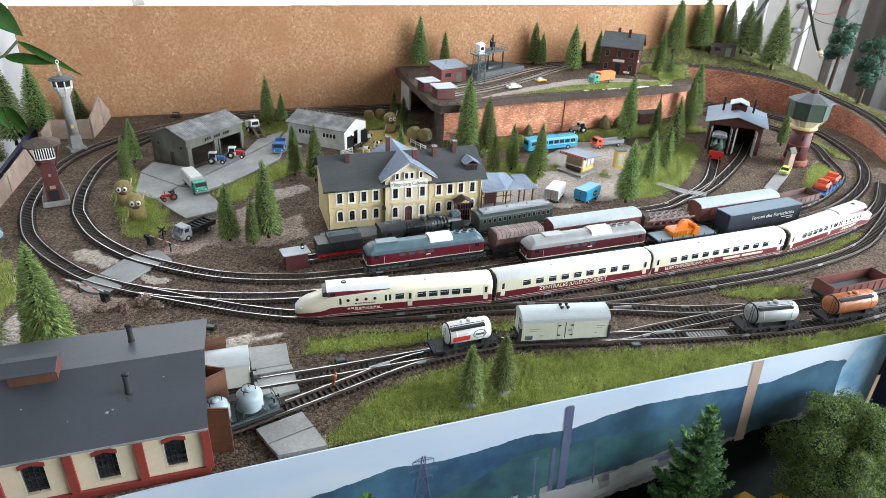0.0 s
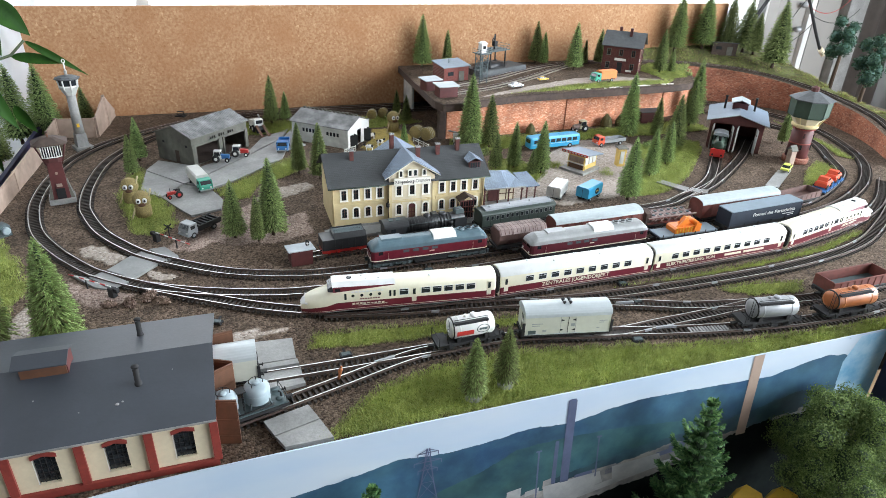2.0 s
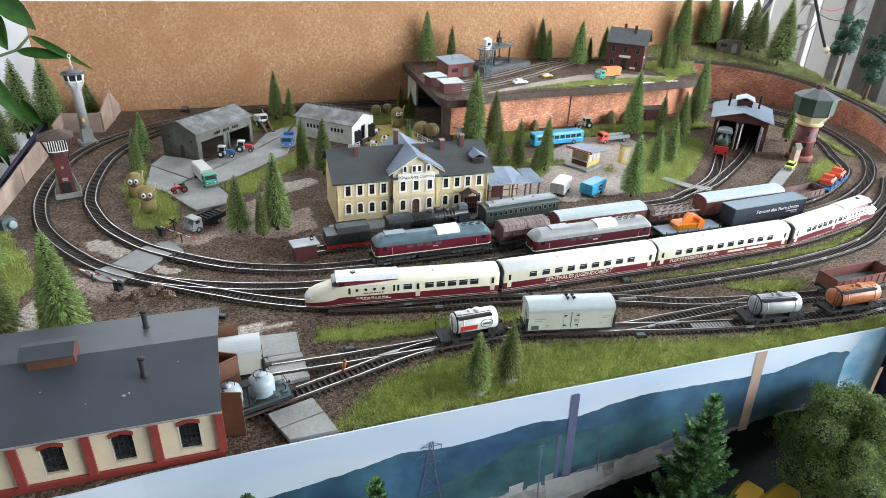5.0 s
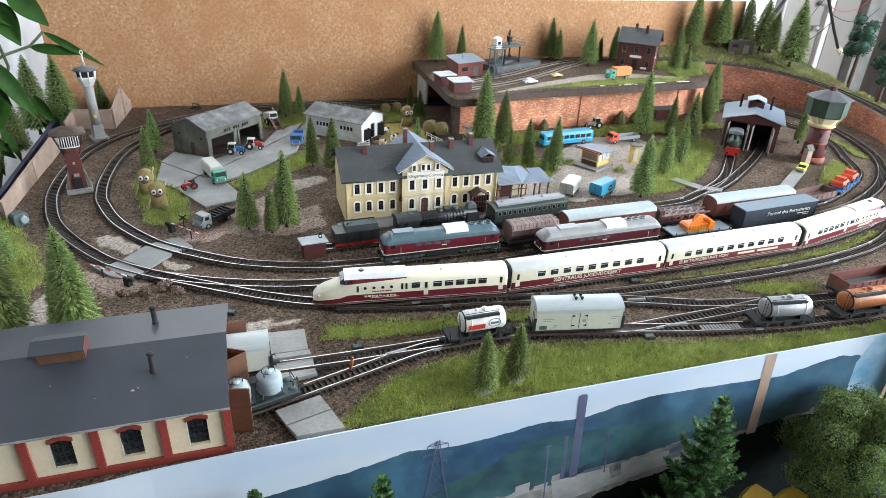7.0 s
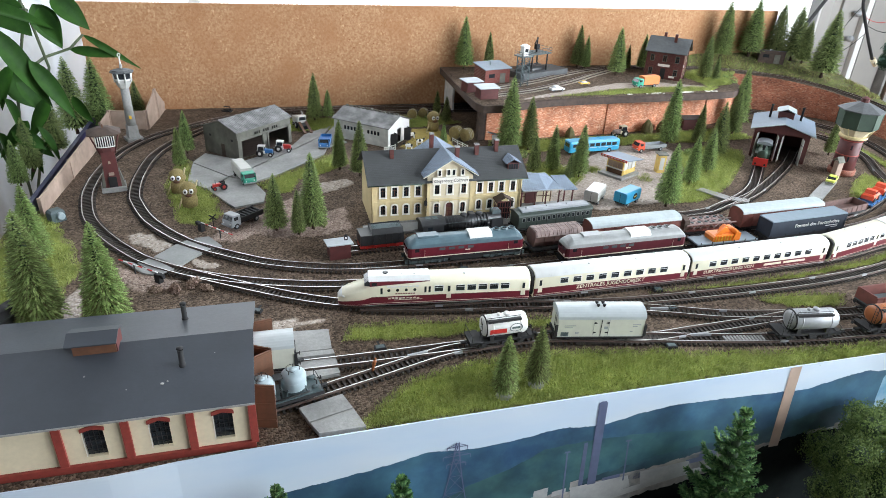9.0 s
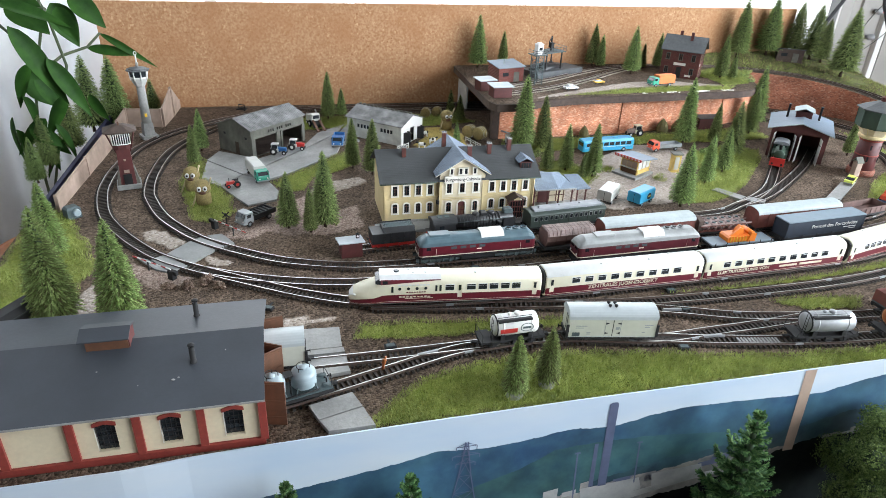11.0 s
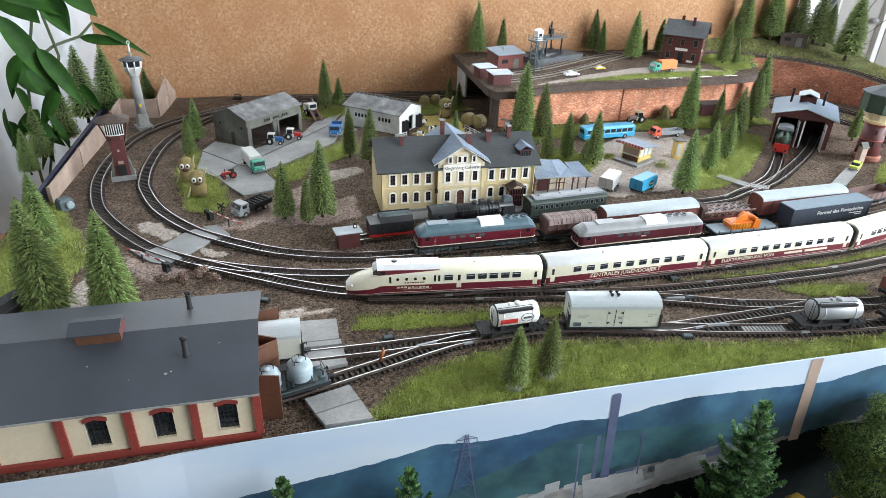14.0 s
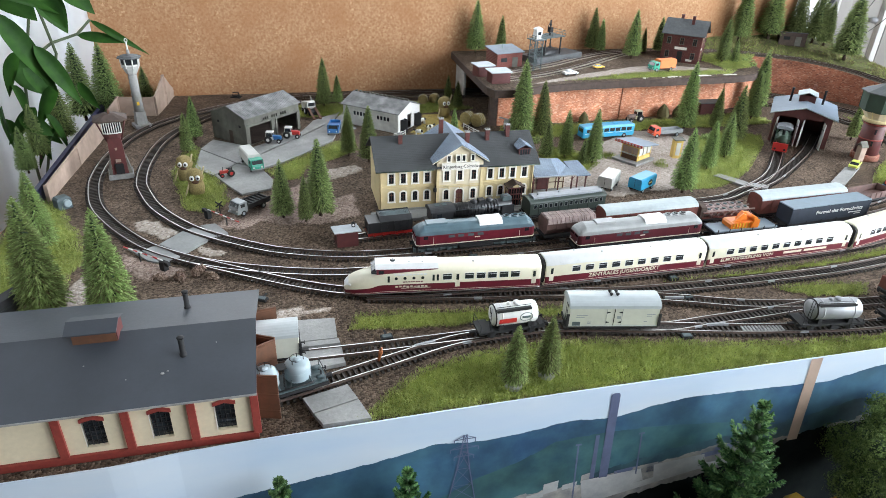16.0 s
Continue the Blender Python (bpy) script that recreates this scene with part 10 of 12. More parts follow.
def fir_crown(seed, levels=30, width=0.2, droop=0.35, dense=1.0, length=1.0, start=0.135):
    """Bristly cone of needle sprays, one unit high."""
    rng = random.Random(seed)
    s = Shape()

    def spray(base, d, ln, w):
        side_v = d.cross(Vector((0, 0, 1))).normalized()
        upv = side_v.cross(d)
        tip = base + d * ln
        k = len(s.v)
        mid = base + d * ln * 0.5
        s.v += [tuple(p) for p in (base, mid + side_v * w, tip, mid - side_v * w)]
        s.face((k, k + 1, k + 2)), s.face((k, k + 2, k + 3))
        for q in (-1, 1):
            for f in (0.35, 0.6):
                b0 = base + d * ln * f
                e = (d * 0.8 + side_v * q * rng.uniform(0.5, 0.9) + upv * rng.uniform(-0.3, 0.5)).normalized()
                k = len(s.v)
                t2 = b0 + e * ln * 0.42
                s.v += [tuple(b0 + upv * w * 0.35), tuple(b0 - upv * w * 0.35), tuple(t2)]
                s.face((k, k + 1, k + 2))
    for j in range(levels):
        f = j / (levels - 1)
        z = start + (0.985 - start) * f
        r = width * ((1 - f) ** 0.7 + 0.05)
        n = max(4, int((7 + 26 * (1 - f)) * dense))
        for i in range(n):
            a = 2 * math.pi * (i + rng.random()) / n
            rr = r * rng.uniform(0.78, 1.12)
            el = rng.uniform(-droop - 0.15, -droop + 0.3) + 0.9 * f
            d = Vector((math.cos(a) * math.cos(el), math.sin(a) * math.cos(el), math.sin(el)))
            ln = min(rr, 0.085 * length * rng.uniform(0.8, 1.2))
            base = Vector((0, 0, z + rng.uniform(-0.012, 0.012))) + Vector((math.cos(a), math.sin(a), 0)) * max(0, rr * math.cos(el) - ln)
            spray(base, d, ln, 0.011 * length)
            if f < 0.8:
                b2 = Vector((0, 0, z + rng.uniform(-0.015, 0.015))) + Vector((math.cos(a + 0.1), math.sin(a + 0.1), 0)) * max(0, (rr * math.cos(el) - ln) * rng.uniform(0.45, 0.8))
                spray(b2, d, ln, 0.011 * length)
    return s


def branchy_crown(seed, levels=18, width=0.29):
    """Layered crown: each branch sweeps out from the trunk and carries tufts of needles."""
    rng = random.Random(seed)
    s = Shape()
    for j in range(levels):
        f = j / (levels - 1)
        z0 = 0.06 + 0.9 * f
        r = width * ((1 - f) ** 0.85 + 0.05)
        n = 6 + int(5 * (1 - f))
        for i in range(n):
            a = 2 * math.pi * (i + 0.5 * (j % 2) + rng.uniform(-0.25, 0.25)) / n
            ln = r * rng.uniform(0.7, 1.12)
            rise = rng.uniform(-0.12, 0.1) + 0.5 * f
            k = max(4, int(ln / 0.011))
            out = Vector((math.cos(a), math.sin(a), 0))
            across = Vector((-out.y, out.x, 0))
            for q in range(k + 1):
                g = q / k
                p = out * ln * g + Vector((0, 0, z0 + ln * (rise * g - 0.75 * g * g + 0.8 * g ** 3)))
                half = 0.04 * (1.1 - 0.55 * f) * (1.15 - 0.5 * g)
                for t in range(13):
                    e = (out * rng.uniform(0.2, 1.1) + across * rng.uniform(-1, 1) + Vector((0, 0, rng.uniform(-0.45, 0.7)))).normalized()
                    w = across * 0.0078
                    b = len(s.v)
                    tip = p + e * half * rng.uniform(0.8, 1.3)
                    s.v += [tuple(p - w), tuple(p + w), tuple(tip + w * 0.25), tuple(tip - w * 0.25)]
                    s.face((b, b + 1, b + 2, b + 3))
    return s


# Added cone filling the crown; shade between the sprays is in its dark colour.
def fir_shade_fill(width=0.2, start=0.1):
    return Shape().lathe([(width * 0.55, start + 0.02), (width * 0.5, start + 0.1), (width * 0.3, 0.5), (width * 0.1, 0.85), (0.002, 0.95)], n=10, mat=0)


FIRS = [(fir_crown(3, 40, 0.225, 0.6, 1.45, 0.9).mesh("crown", [M["needle"]]), fir_shade_fill(0.19).mesh("crown_core", [M["crown_shade"]])),
        (fir_crown(8, 38, 0.25, 0.55, 1.45, 0.9).mesh("crown", [M["needle"]]), fir_shade_fill(0.215).mesh("crown_core", [M["crown_shade"]])),
        (fir_crown(15, 42, 0.21, 0.62, 1.45, 0.88).mesh("crown", [M["needle"]]), fir_shade_fill(0.17).mesh("crown_core", [M["crown_shade"]])),
        (fir_crown(21, 40, 0.235, 0.58, 1.5, 0.88).mesh("crown", [M["needle"]]), fir_shade_fill(0.235).mesh("crown_core", [M["crown_shade"]]))]
FIR_NEAR = (fir_crown(33, 44, 0.25, 0.6, 1.8, 0.85).mesh("crown", [M["needle_bright"]]), fir_shade_fill(0.24).mesh("crown_core", [M["crown_shade"]]))
FIR_DENSE = (fir_crown(37, 44, 0.25, 0.6, 1.6, 0.75).mesh("crown", [M["needle"]]), fir_shade_fill(0.26).mesh("crown_core", [M["crown_shade"]]))
FIR_FRONT = (branchy_crown(41).mesh("crown", [M["needle_front"]]), fir_shade_fill(0.16, 0.05).mesh("crown_core", [M["crown_shade"]]))
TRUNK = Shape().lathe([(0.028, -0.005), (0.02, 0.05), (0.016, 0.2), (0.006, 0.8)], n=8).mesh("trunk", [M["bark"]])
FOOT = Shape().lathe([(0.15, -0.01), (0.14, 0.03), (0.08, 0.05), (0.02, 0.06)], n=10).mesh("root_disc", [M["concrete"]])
FIR_SMALL = (fir_crown(52, 40, 0.26, 0.68, 1.6, 0.95, 0.17).mesh("crown", [M["needle_bright"]]), fir_shade_fill(0.22, 0.2).mesh("crown_core", [M["crown_shade"]]))
ntree = [0]


def fir(x, y, z, h, v, label="green model fir tree with bristly branches", foot=False, mesh=None, lean=(0, 0), wide=0.86):
    t = thing("fir_tree", label, "tree", group="fir trees")
    ntree[0] += 1
    t.matrix_basis = Matrix.LocRotScale((x, y, z), Euler((radians(lean[0]), radians(lean[1]), ntree[0] * 2.4)), (h * wide, h * wide, h))
    c, k = mesh or FIRS[v % 4]
    part("trunk", TRUNK, M["bark"], t)
    part("crown", c, M["needle"], t)
    part("crown_core", k, M["crown_shade"], t)
    if foot:
        part("root_disc", FOOT, M["concrete"], t)
    return t


g0 = GZ
for i, (x, y, h) in enumerate([(0.396, 1.02, 0.131), (0.433, 1.02, 0.094), (0.434, 0.914, 0.077), (0.403, 0.917, 0.062), (0.467, 0.882, 0.086), (0.449, 0.878, 0.042), (0.71, 1.014, 0.124), (0.935, 1.115, 0.12), (0.885, 1.06, 0.094), (0.765, 0.945, 0.098), (0.774, 1.014, 0.076), (0.699, 0.874, 0.075), (0.637, 0.829, 0.08), (0.549, 0.755, 0.094), (0.996, 0.925, 0.07),
                               (-0.143, 1.078, 0.069), (-0.148, 1.014, 0.062), (-0.009, 0.761, 0.075), (0.018, 0.745, 0.06), (0.037, 0.759, 0.101), (0.076, 1.239, 0.09), (0.103, 1.256, 0.054), (0.094, 0.969, 0.079), (0.122, 0.939, 0.086), (0.316, 1.225, 0.056), (0.329, 1.2, 0.051), (0.28, 1.033, 0.05)]):
    fir(x, y, g0, h + 0.003, i)
for i, (x, y, h) in enumerate([(0.397, 1.327, 0.108), (0.451, 1.325, 0.078), (0.66, 1.33, 0.092), (0.672, 1.315, 0.072), (0.714, 1.252, 0.1), (0.766, 1.3, 0.056), (0.803, 1.3, 0.078), (0.892, 1.197, 0.093), (0.919, 1.194, 0.052)]):
    fir(x, y, UP - 0.0045, h, i + 1)
for i, (x, y, z, h) in enumerate([(1.013, 1.318, 0.093, 0.127), (1.095, 1.326, 0.096, 0.128), (1.172, 1.334, 0.097, 0.117), (1.208, 1.315, 0.088, 0.124), (1.228, 1.3, 0.084, 0.098), (1.208, 1.21, 0.072, 0.146)]):
    fir(x, y, z, h, i + 2, "tall olive green fir on the grassy bank", wide=1.1)
for x, y, h, k in ((-0.168, 0.566, 0.116, 0), (-0.229, 0.578, 0.126, 1), (-0.27, 0.72, 0.095, 2)):
    fir(x, y, g0, h, 3, "tall light green fir with bristly needles", mesh=FIR_NEAR, wide=0.84)
for x, y, h in ((-0.343, 1.238, 0.135), (-0.305, 1.255, 0.132), (-0.35, 1.13, 0.1), (-0.247, 1.288, 0.082), (-0.365, 1.05, 0.085), (-0.365, 0.99, 0.07)):
    fir(x, y, g0 - 0.01, h, 1, "dark green fir tree behind the boundary wall", mesh=FIR_DENSE, wide=0.92)
for x, y, h in ((0.173, 0.4005, 0.064), (0.206, 0.409, 0.063)):
    fir(x, y, g0, h, 3, "small bright green fir on the front bank", True, mesh=FIR_SMALL)
fir(0.372, 0.338, -0.235, 0.24, 0, "large deep green fir below the printed backdrop", mesh=FIR_FRONT, wide=0.82)
fir(-0.022, 0.355, -0.235, 0.219, 0, "deep green fir rising before the printed backdrop", mesh=FIR_FRONT, wide=0.7)
fir(0.074, 0.355, -0.235, 0.208, 0, "deep green fir rising before the printed backdrop", mesh=FIR_FRONT, wide=0.8)


def leaf_cloud(seed, n, size, clumps, rough=0.35):
    """Crown of many small leaves gathered in clumps."""
    rng = random.Random(seed)
    s = Shape()
    for cx, cy, cz, r in clumps:
        for _ in range(int(n * r * r)):
            d = Vector((rng.gauss(0, 1), rng.gauss(0, 1), rng.gauss(0, 1))).normalized()
            q = rng.uniform(0.6, 1.08) * (1 + rough * noise.noise(d * 2.5 + Vector((cx * 40, cy * 40, seed))))
            p = Vector((cx, cy, cz)) + d * r * q
            a = Vector((rng.gauss(0, 1), rng.gauss(0, 1), rng.gauss(0, 1))).normalized()
            b = d.cross(a).normalized() * size * rng.uniform(0.6, 1.3)
            c = (d * 0.5 + a).normalized() * size * rng.uniform(0.8, 1.6)
            k = len(s.v)
            s.v += [tuple(p - b), tuple(p + c), tuple(p + b), tuple(p - c * 0.6)]
            s.face((k, k + 1, k + 2)), s.face((k, k + 2, k + 3))
    return s


def broad_tree(x, y, z, h, r, seed, label, mat="leafage", n=260000, size=0.0028):
    t = thing("leafy_tree", label, "tree", x, y, z)
    rng = random.Random(seed)
    clumps = []
    for i in range(44):
        a = i * 2.4
        e = rng.uniform(-0.7, 1.3)
        d = rng.uniform(0.6, 0.86)
        clumps.append((r * d * math.cos(a) * math.cos(e), r * d * math.sin(a) * math.cos(e), h - r + r * d * math.sin(e), r * rng.uniform(0.16, 0.3)))
    clumps.append((0, 0, h - r, r * 0.62))
    part("trunk", Shape().tube([(0, 0, 0), (0.002, 0, h * 0.4), (0, 0.001, h - r)], [r * 0.13, r * 0.1, r * 0.06], 8), M["bark"], t)
    for i in range(5):
        c = clumps[i * 3]
        part("limb", Shape().tube([(0, 0, h * 0.42), (c[0] * 0.6, c[1] * 0.6, h * 0.42 + (c[2] - h * 0.42) * 0.7), c[:3]], [r * 0.05, r * 0.035, r * 0.015], 6), M["bark"], t)
    part("crown", leaf_cloud(seed, n, size, clumps), M[mat], t)
    # added dark blobs carry the shade behind the leaves in their colour
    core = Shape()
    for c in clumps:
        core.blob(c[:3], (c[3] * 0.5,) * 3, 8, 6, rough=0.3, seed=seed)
    part("crown_core", core, M["crown_shade"], t)


broad_tree(0.526, 0.315, -0.235, 0.214, 0.07, 5, "bushy olive green tree below the printed backdrop", n=6500000, size=0.00085)


def foam_tree(x, y, z, h, seed):
    t = thing("pine_tree", "tall blue-green pine with bare trunk", "tree", x, y, z)
    rng = random.Random(seed)
    part("trunk", Shape().tube([(0, 0, 0), (0.003, 0, h * 0.5), (0.001, 0.001, h * 0.95)], [0.005, 0.004, 0.002], 8), M["bark"], t)
    cl = []
    for i in range(7):
        a = i * 2.1 + seed
        zz = h * (0.6 + 0.36 * i / 6)
        rr = 0.0165 * (1.12 - 0.05 * i)
        cl.append((math.cos(a) * 0.016, math.sin(a) * 0.016, zz, rr))
        part("limb", Shape().tube([(0, 0, zz - 0.008), (math.cos(a) * 0.016, math.sin(a) * 0.016, zz)], 0.0012, 5), M["bark"], t)
    part("crown", leaf_cloud(seed, 1600000, 0.0019, cl), M["foamleaf"], t)
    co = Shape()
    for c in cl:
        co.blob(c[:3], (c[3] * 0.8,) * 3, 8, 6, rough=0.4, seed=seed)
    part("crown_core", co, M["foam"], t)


foam_tree(1.366, 1.18, 0.0, 0.182, 2)
foam_tree(1.247, 0.999, -0.02, 0.197, 4)


def bush(x, y, z, r, seed, mat="needle", label="small round green shrub"):
    t = thing("shrub", label, "shrub", x, y, z)
    part("foliage", leaf_cloud(seed, 2200000 if r < 0.012 else 1500000, 0.0011, [(0, 0, r * 0.6, r), (r * 0.5, 0.2 * r, r * 0.4, r * 0.6), (-r * 0.4, r * 0.3, r * 0.35, r * 0.6)]), M[mat], t)


for i, (x, y, r) in enumerate(((0.44, 1.02, 0.008), (0.02, 0.83, 0.006), (0.41, 0.985, 0.009), (0.05, 0.765, 0.006), (0.3, 1.225, 0.009), (0.72, 0.96, 0.008))):
    bush(x, y, GZ + 0.001, r, i)
for i, (x, y, r) in enumerate(((0.955, 1.2, 0.012), (0.945, 1.165, 0.008))):
    bush(x, y, UP - 0.004, r, i + 20)
M["moss"] = foliage_material("olive_brown_moss", (0.06, 0.052, 0.024), (0.13, 0.115, 0.045), (0.21, 0.18, 0.075))
M["moss_core"] = material("moss_core", (0.1, 0.085, 0.035), 0.9, second=(0.16, 0.14, 0.06), scale=400, bump=0.5)
M["heather"] = foliage_material("dry_pinkish_heath", (0.12, 0.08, 0.06), (0.26, 0.18, 0.145), (0.42, 0.31, 0.26))


def moss_cone(x, y, r, seed):
    """Rough olive brown clump, taller than wide."""
    t = thing("moss_clump", "olive brown moss clump standing by the brick wall", "shrub", x, y, GZ + 0.001)
    rng = random.Random(seed)
    s = Shape()
    rings = []
    for f, w in ((0, 0.95), (0.15, 1.02), (0.35, 0.95), (0.55, 0.78), (0.75, 0.55), (0.9, 0.32), (1.0, 0.08)):
        rings.append([(r * w * (1 + rng.uniform(-0.12, 0.12)) * math.cos(a * 0.3927), r * w * (1 + rng.uniform(-0.12, 0.12)) * math.sin(a * 0.3927), 2.2 * r * f) for a in range(16)])
    s.loft(rings)
    part("clump_core", s, M["moss_core"], t)
    part("foliage", leaf_cloud(seed, 3500000, 0.0008, [(0, 0, r * 0.6, r), (0, 0, r * 1.3, r * 0.72), (0, 0, r * 1.9, r * 0.4)], 0.15), M["moss"], t)


for i, (x, y, r) in enumerate(((0.713, 1.094, 0.0115), (0.747, 1.096, 0.0105), (0.54, 1.078, 0.0095), (0.885, 1.098, 0.0105))):
    moss_cone(x, y, r, 40 + i)


def heath(x, y, r, seed):
    t = thing("dry_shrub", "low dry pinkish brown shrub beside the crossing", "shrub", x, y, GZ + 0.001, seed * 40)
    part("foliage", leaf_cloud(seed, 9000000, 0.0011, [(0, 0, 0, r), (r * 0.9, 0.1 * r, 0, r * 0.7), (-r * 0.8, r * 0.2, 0, r * 0.75)]), M["heather"], t)


for i, (x, y, r) in enumerate(((-0.1, 0.6405, 0.0065), (-0.118, 0.632, 0.006), (-0.086, 0.628, 0.0055), (-0.138, 0.634, 0.005))):
    heath(x, y, r, 60 + i)


def tuft(x, y, r, seed, z=GZ):
    """Grass tuft of single upright blades."""
    rng = random.Random(seed)
    t = thing("grass_tuft", "small grey-green grass tuft on the gravel", "grass", x, y, z)
    s = Shape()
    for _ in range(int(170 * (r / 0.008) ** 2)):
        a, d = rng.uniform(0, 6.283), r * math.sqrt(rng.random())
        px, py = d * math.cos(a), d * math.sin(a)
        h = r * rng.uniform(0.55, 1.1) * (1.15 - 0.6 * d / r)
        w = 0.00035
        b = rng.uniform(0, 6.283)
        wx, wy = w * math.cos(b), w * math.sin(b)
        ox, oy = 0.45 * px + rng.uniform(-0.2, 0.2) * r, 0.45 * py + rng.uniform(-0.2, 0.2) * r
        k = len(s.v)
        s.v += [(px - wx, py - wy, -0.001), (px + wx, py + wy, -0.001), (px + ox, py + oy, h)]
        s.face((k, k + 1, k + 2))
    part("blades", s, M["blade"], t)


for i, (x, y, r) in enumerate(((0.505, 0.905, 0.011), (0.573, 0.856, 0.0095), (0.586, 0.874, 0.006), (0.475, 0.83, 0.008), (0.6, 0.85, 0.005), (0.627, 1.032, 0.008), (0.56, 0.775, 0.007), (0.64, 1.04, 0.006))):
    tuft(x, y, r, 80 + i)


# ---------------------------------------------------------------- road vehicles
def wheel(t, x, y, r=0.004, w=0.0024, hub="grey"):
    o = part("wheel", Shape().lathe([(0.0006, -w / 2), (r * 0.55, -w / 2), (r * 0.92, -w / 2), (r, -w / 3), (r, w / 3), (r * 0.92, w / 2), (r * 0.55, w / 2), (0.0006, w / 2)], x, r, 14, axis="y"), M["tyre"], t, m=Matrix.Translation((0, y, 0)))
    part("hub_cap", Shape().lathe([(r * 0.5, -w / 2 - 0.0002), (r * 0.5, w / 2 + 0.0002)], x, r, 10, axis="y"), M[hub], o)


def lorry(x, y, z, rz, L, cab, bed, label, load="canvas", h=0.02, name="lorry", bonnet=0.0, w=0.0095):
    t = thing(name, label, "lorry", x, y, z, rz)
    c = 0.0145
    f = L / 2
    part("chassis", Shape().box(-f, f - 0.002, -w * 0.6, w * 0.6, 0.004, 0.0062), M["black"], t)
    zt = 0.0185
    rings = [[(f - c, -w, 0.0045), (f - c, w, 0.0045), (f - c, w, 0.0125), (f - c, w * 0.92, zt), (f - c, -w * 0.92, zt), (f - c, -w, 0.0125)], [(f - 0.002, -w, 0.0045), (f - 0.002, w, 0.0045), (f - 0.002, w, 0.0125), (f - 0.004, w * 0.9, zt), (f - 0.004, -w * 0.9, zt), (f - 0.002, -w, 0.0125)], [(f, -w * 0.9, 0.005), (f, w * 0.9, 0.005), (f, w * 0.9, 0.0118), (f - 0.005, w * 0.8, zt - 0.0004), (f - 0.005, -w * 0.8, zt - 0.0004), (f, -w * 0.9, 0.0118)]]
    cb = part("cab", Shape().loft(rings), M[cab], t)
    part("windscreen", Shape().loft([[(f - 0.0016, -w * 0.8, 0.0126), (f - 0.0016, w * 0.8, 0.0126), (f - 0.004, w * 0.74, 0.0172), (f - 0.004, -w * 0.74, 0.0172)], [(f - 0.0006, -w * 0.8, 0.0126), (f - 0.0006, w * 0.8, 0.0126), (f - 0.0035, w * 0.74, 0.0174), (f - 0.0035, -w * 0.74, 0.0174)]]), M["glass"], cb)
    for q in (-1, 1):
        a, b = sorted((q * w * 0.9, q * (w + 0.0002)))
        part("side_window", Shape().box(f - c + 0.004, f - 0.0045, a, b, 0.0126, 0.0166), M["glass"], cb)
        part("headlight", Shape().lathe([(0.0011, f - 0.001), (0.0011, f + 0.0004)], q * w * 0.62, 0.008, 8, axis="x"), M["white"], cb)
        for xx in (f - 0.008, -f + 0.012):
            wheel(t, xx, q * (w - 0.001))
    part("bumper", Shape().box(f - 0.001, f + 0.0009, -w, w, 0.0042, 0.0058), M["grey"], t)
    b0, b1 = -f, f - c - 0.001
    if load == "canvas":
        part("cargo_box", Shape().prism_x([(-w, 0.0065), (w, 0.0065), (w, h), (w * 0.8, h + 0.0022), (-w * 0.8, h + 0.0022), (-w, h)], b0, b1), M[bed], t)
    elif load == "flat":
        part("load_bed", Shape().box(b0, b1, -w, w, 0.0065, 0.008), M[bed], t)
        for q in (-1, 1):
            a, b = sorted((q * w, q * (w - 0.0008)))
            part("drop_side", Shape().box(b0, b1, a, b, 0.008, 0.0125), M[bed], t)
        part("tailboard", Shape().box(b0, b0 + 0.0008, -w + 0.0009, w - 0.0009, 0.008, 0.0125), M[bed], t)
    elif load == "stakes":
        part("load_bed", Shape().box(b0, b1, -w, w, 0.0065, 0.0085), M[bed], t)
        for i in range(6):
            part("cross_bar", Shape().box(b0 + 0.002 + i * 0.0058, b0 + 0.004 + i * 0.0058, -w, w, 0.0085, 0.0125), M[bed], t)
        for q in (-1, 1):
            part("rave", Shape().box(b0, b1, q * w - 0.0005, q * w + 0.0005, 0.0085, 0.0135), M[bed], t)
    return t


V0 = GZ + 0.0022
lorry(-0.051, 0.942, V0, -72, 0.062, "teal", "canvas", "green lorry with white canvas on the farm yard")
lorry(-0.05, 0.79, GZ + 0.001, 222, 0.052, "grey", "black", "grey lorry with empty dark flatbed", "stakes")
lorry(0.657, 0.99, GZ + 0.001, 186, 0.062, "tomato", "grey", "red lorry with grey open flatbed", "flat")
lorry(0.722, 1.144, UP - 0.003, 190, 0.054, "teal", "canvas_orange", "green lorry with orange canvas on upper road")
lorry(0.082, 1.085, V0, 260, 0.052, "blue", "blue", "blue lorry parked at the cattle barn", "flat")


def tractor(x, y, z, rz, mat, cab, label, k=1.0):
    t = thing("tractor", label, "tractor", x, y, z, rz, scale=k)
    tractor_body(t, 0, 0, 0, mat, cab)


tractor(-0.023, 1.042, V0, -14, "blue", "white", "blue tractor with white cab at the machine hall")
tractor(0.007, 1.062, V0, -14, "red", "white", "red tractor with white cab at the machine hall")
tractor(0.645, 1.072, GZ + 0.002, 186, "lid_pink", "cream", "faded brown tractor with cream cab", 1.15)
lt = thing("small_tractor", "small red open tractor on the concrete yard", "tractor", -0.083, 0.907, V0, 200, scale=0.9)
part("bonnet", Shape().box(0.0, 0.0125, -0.0026, 0.0026, 0.006, 0.0105), M["red"], lt)
part("rear_body", Shape().box(-0.007, 0.001, -0.0036, 0.0036, 0.005, 0.0085), M["red"], lt)
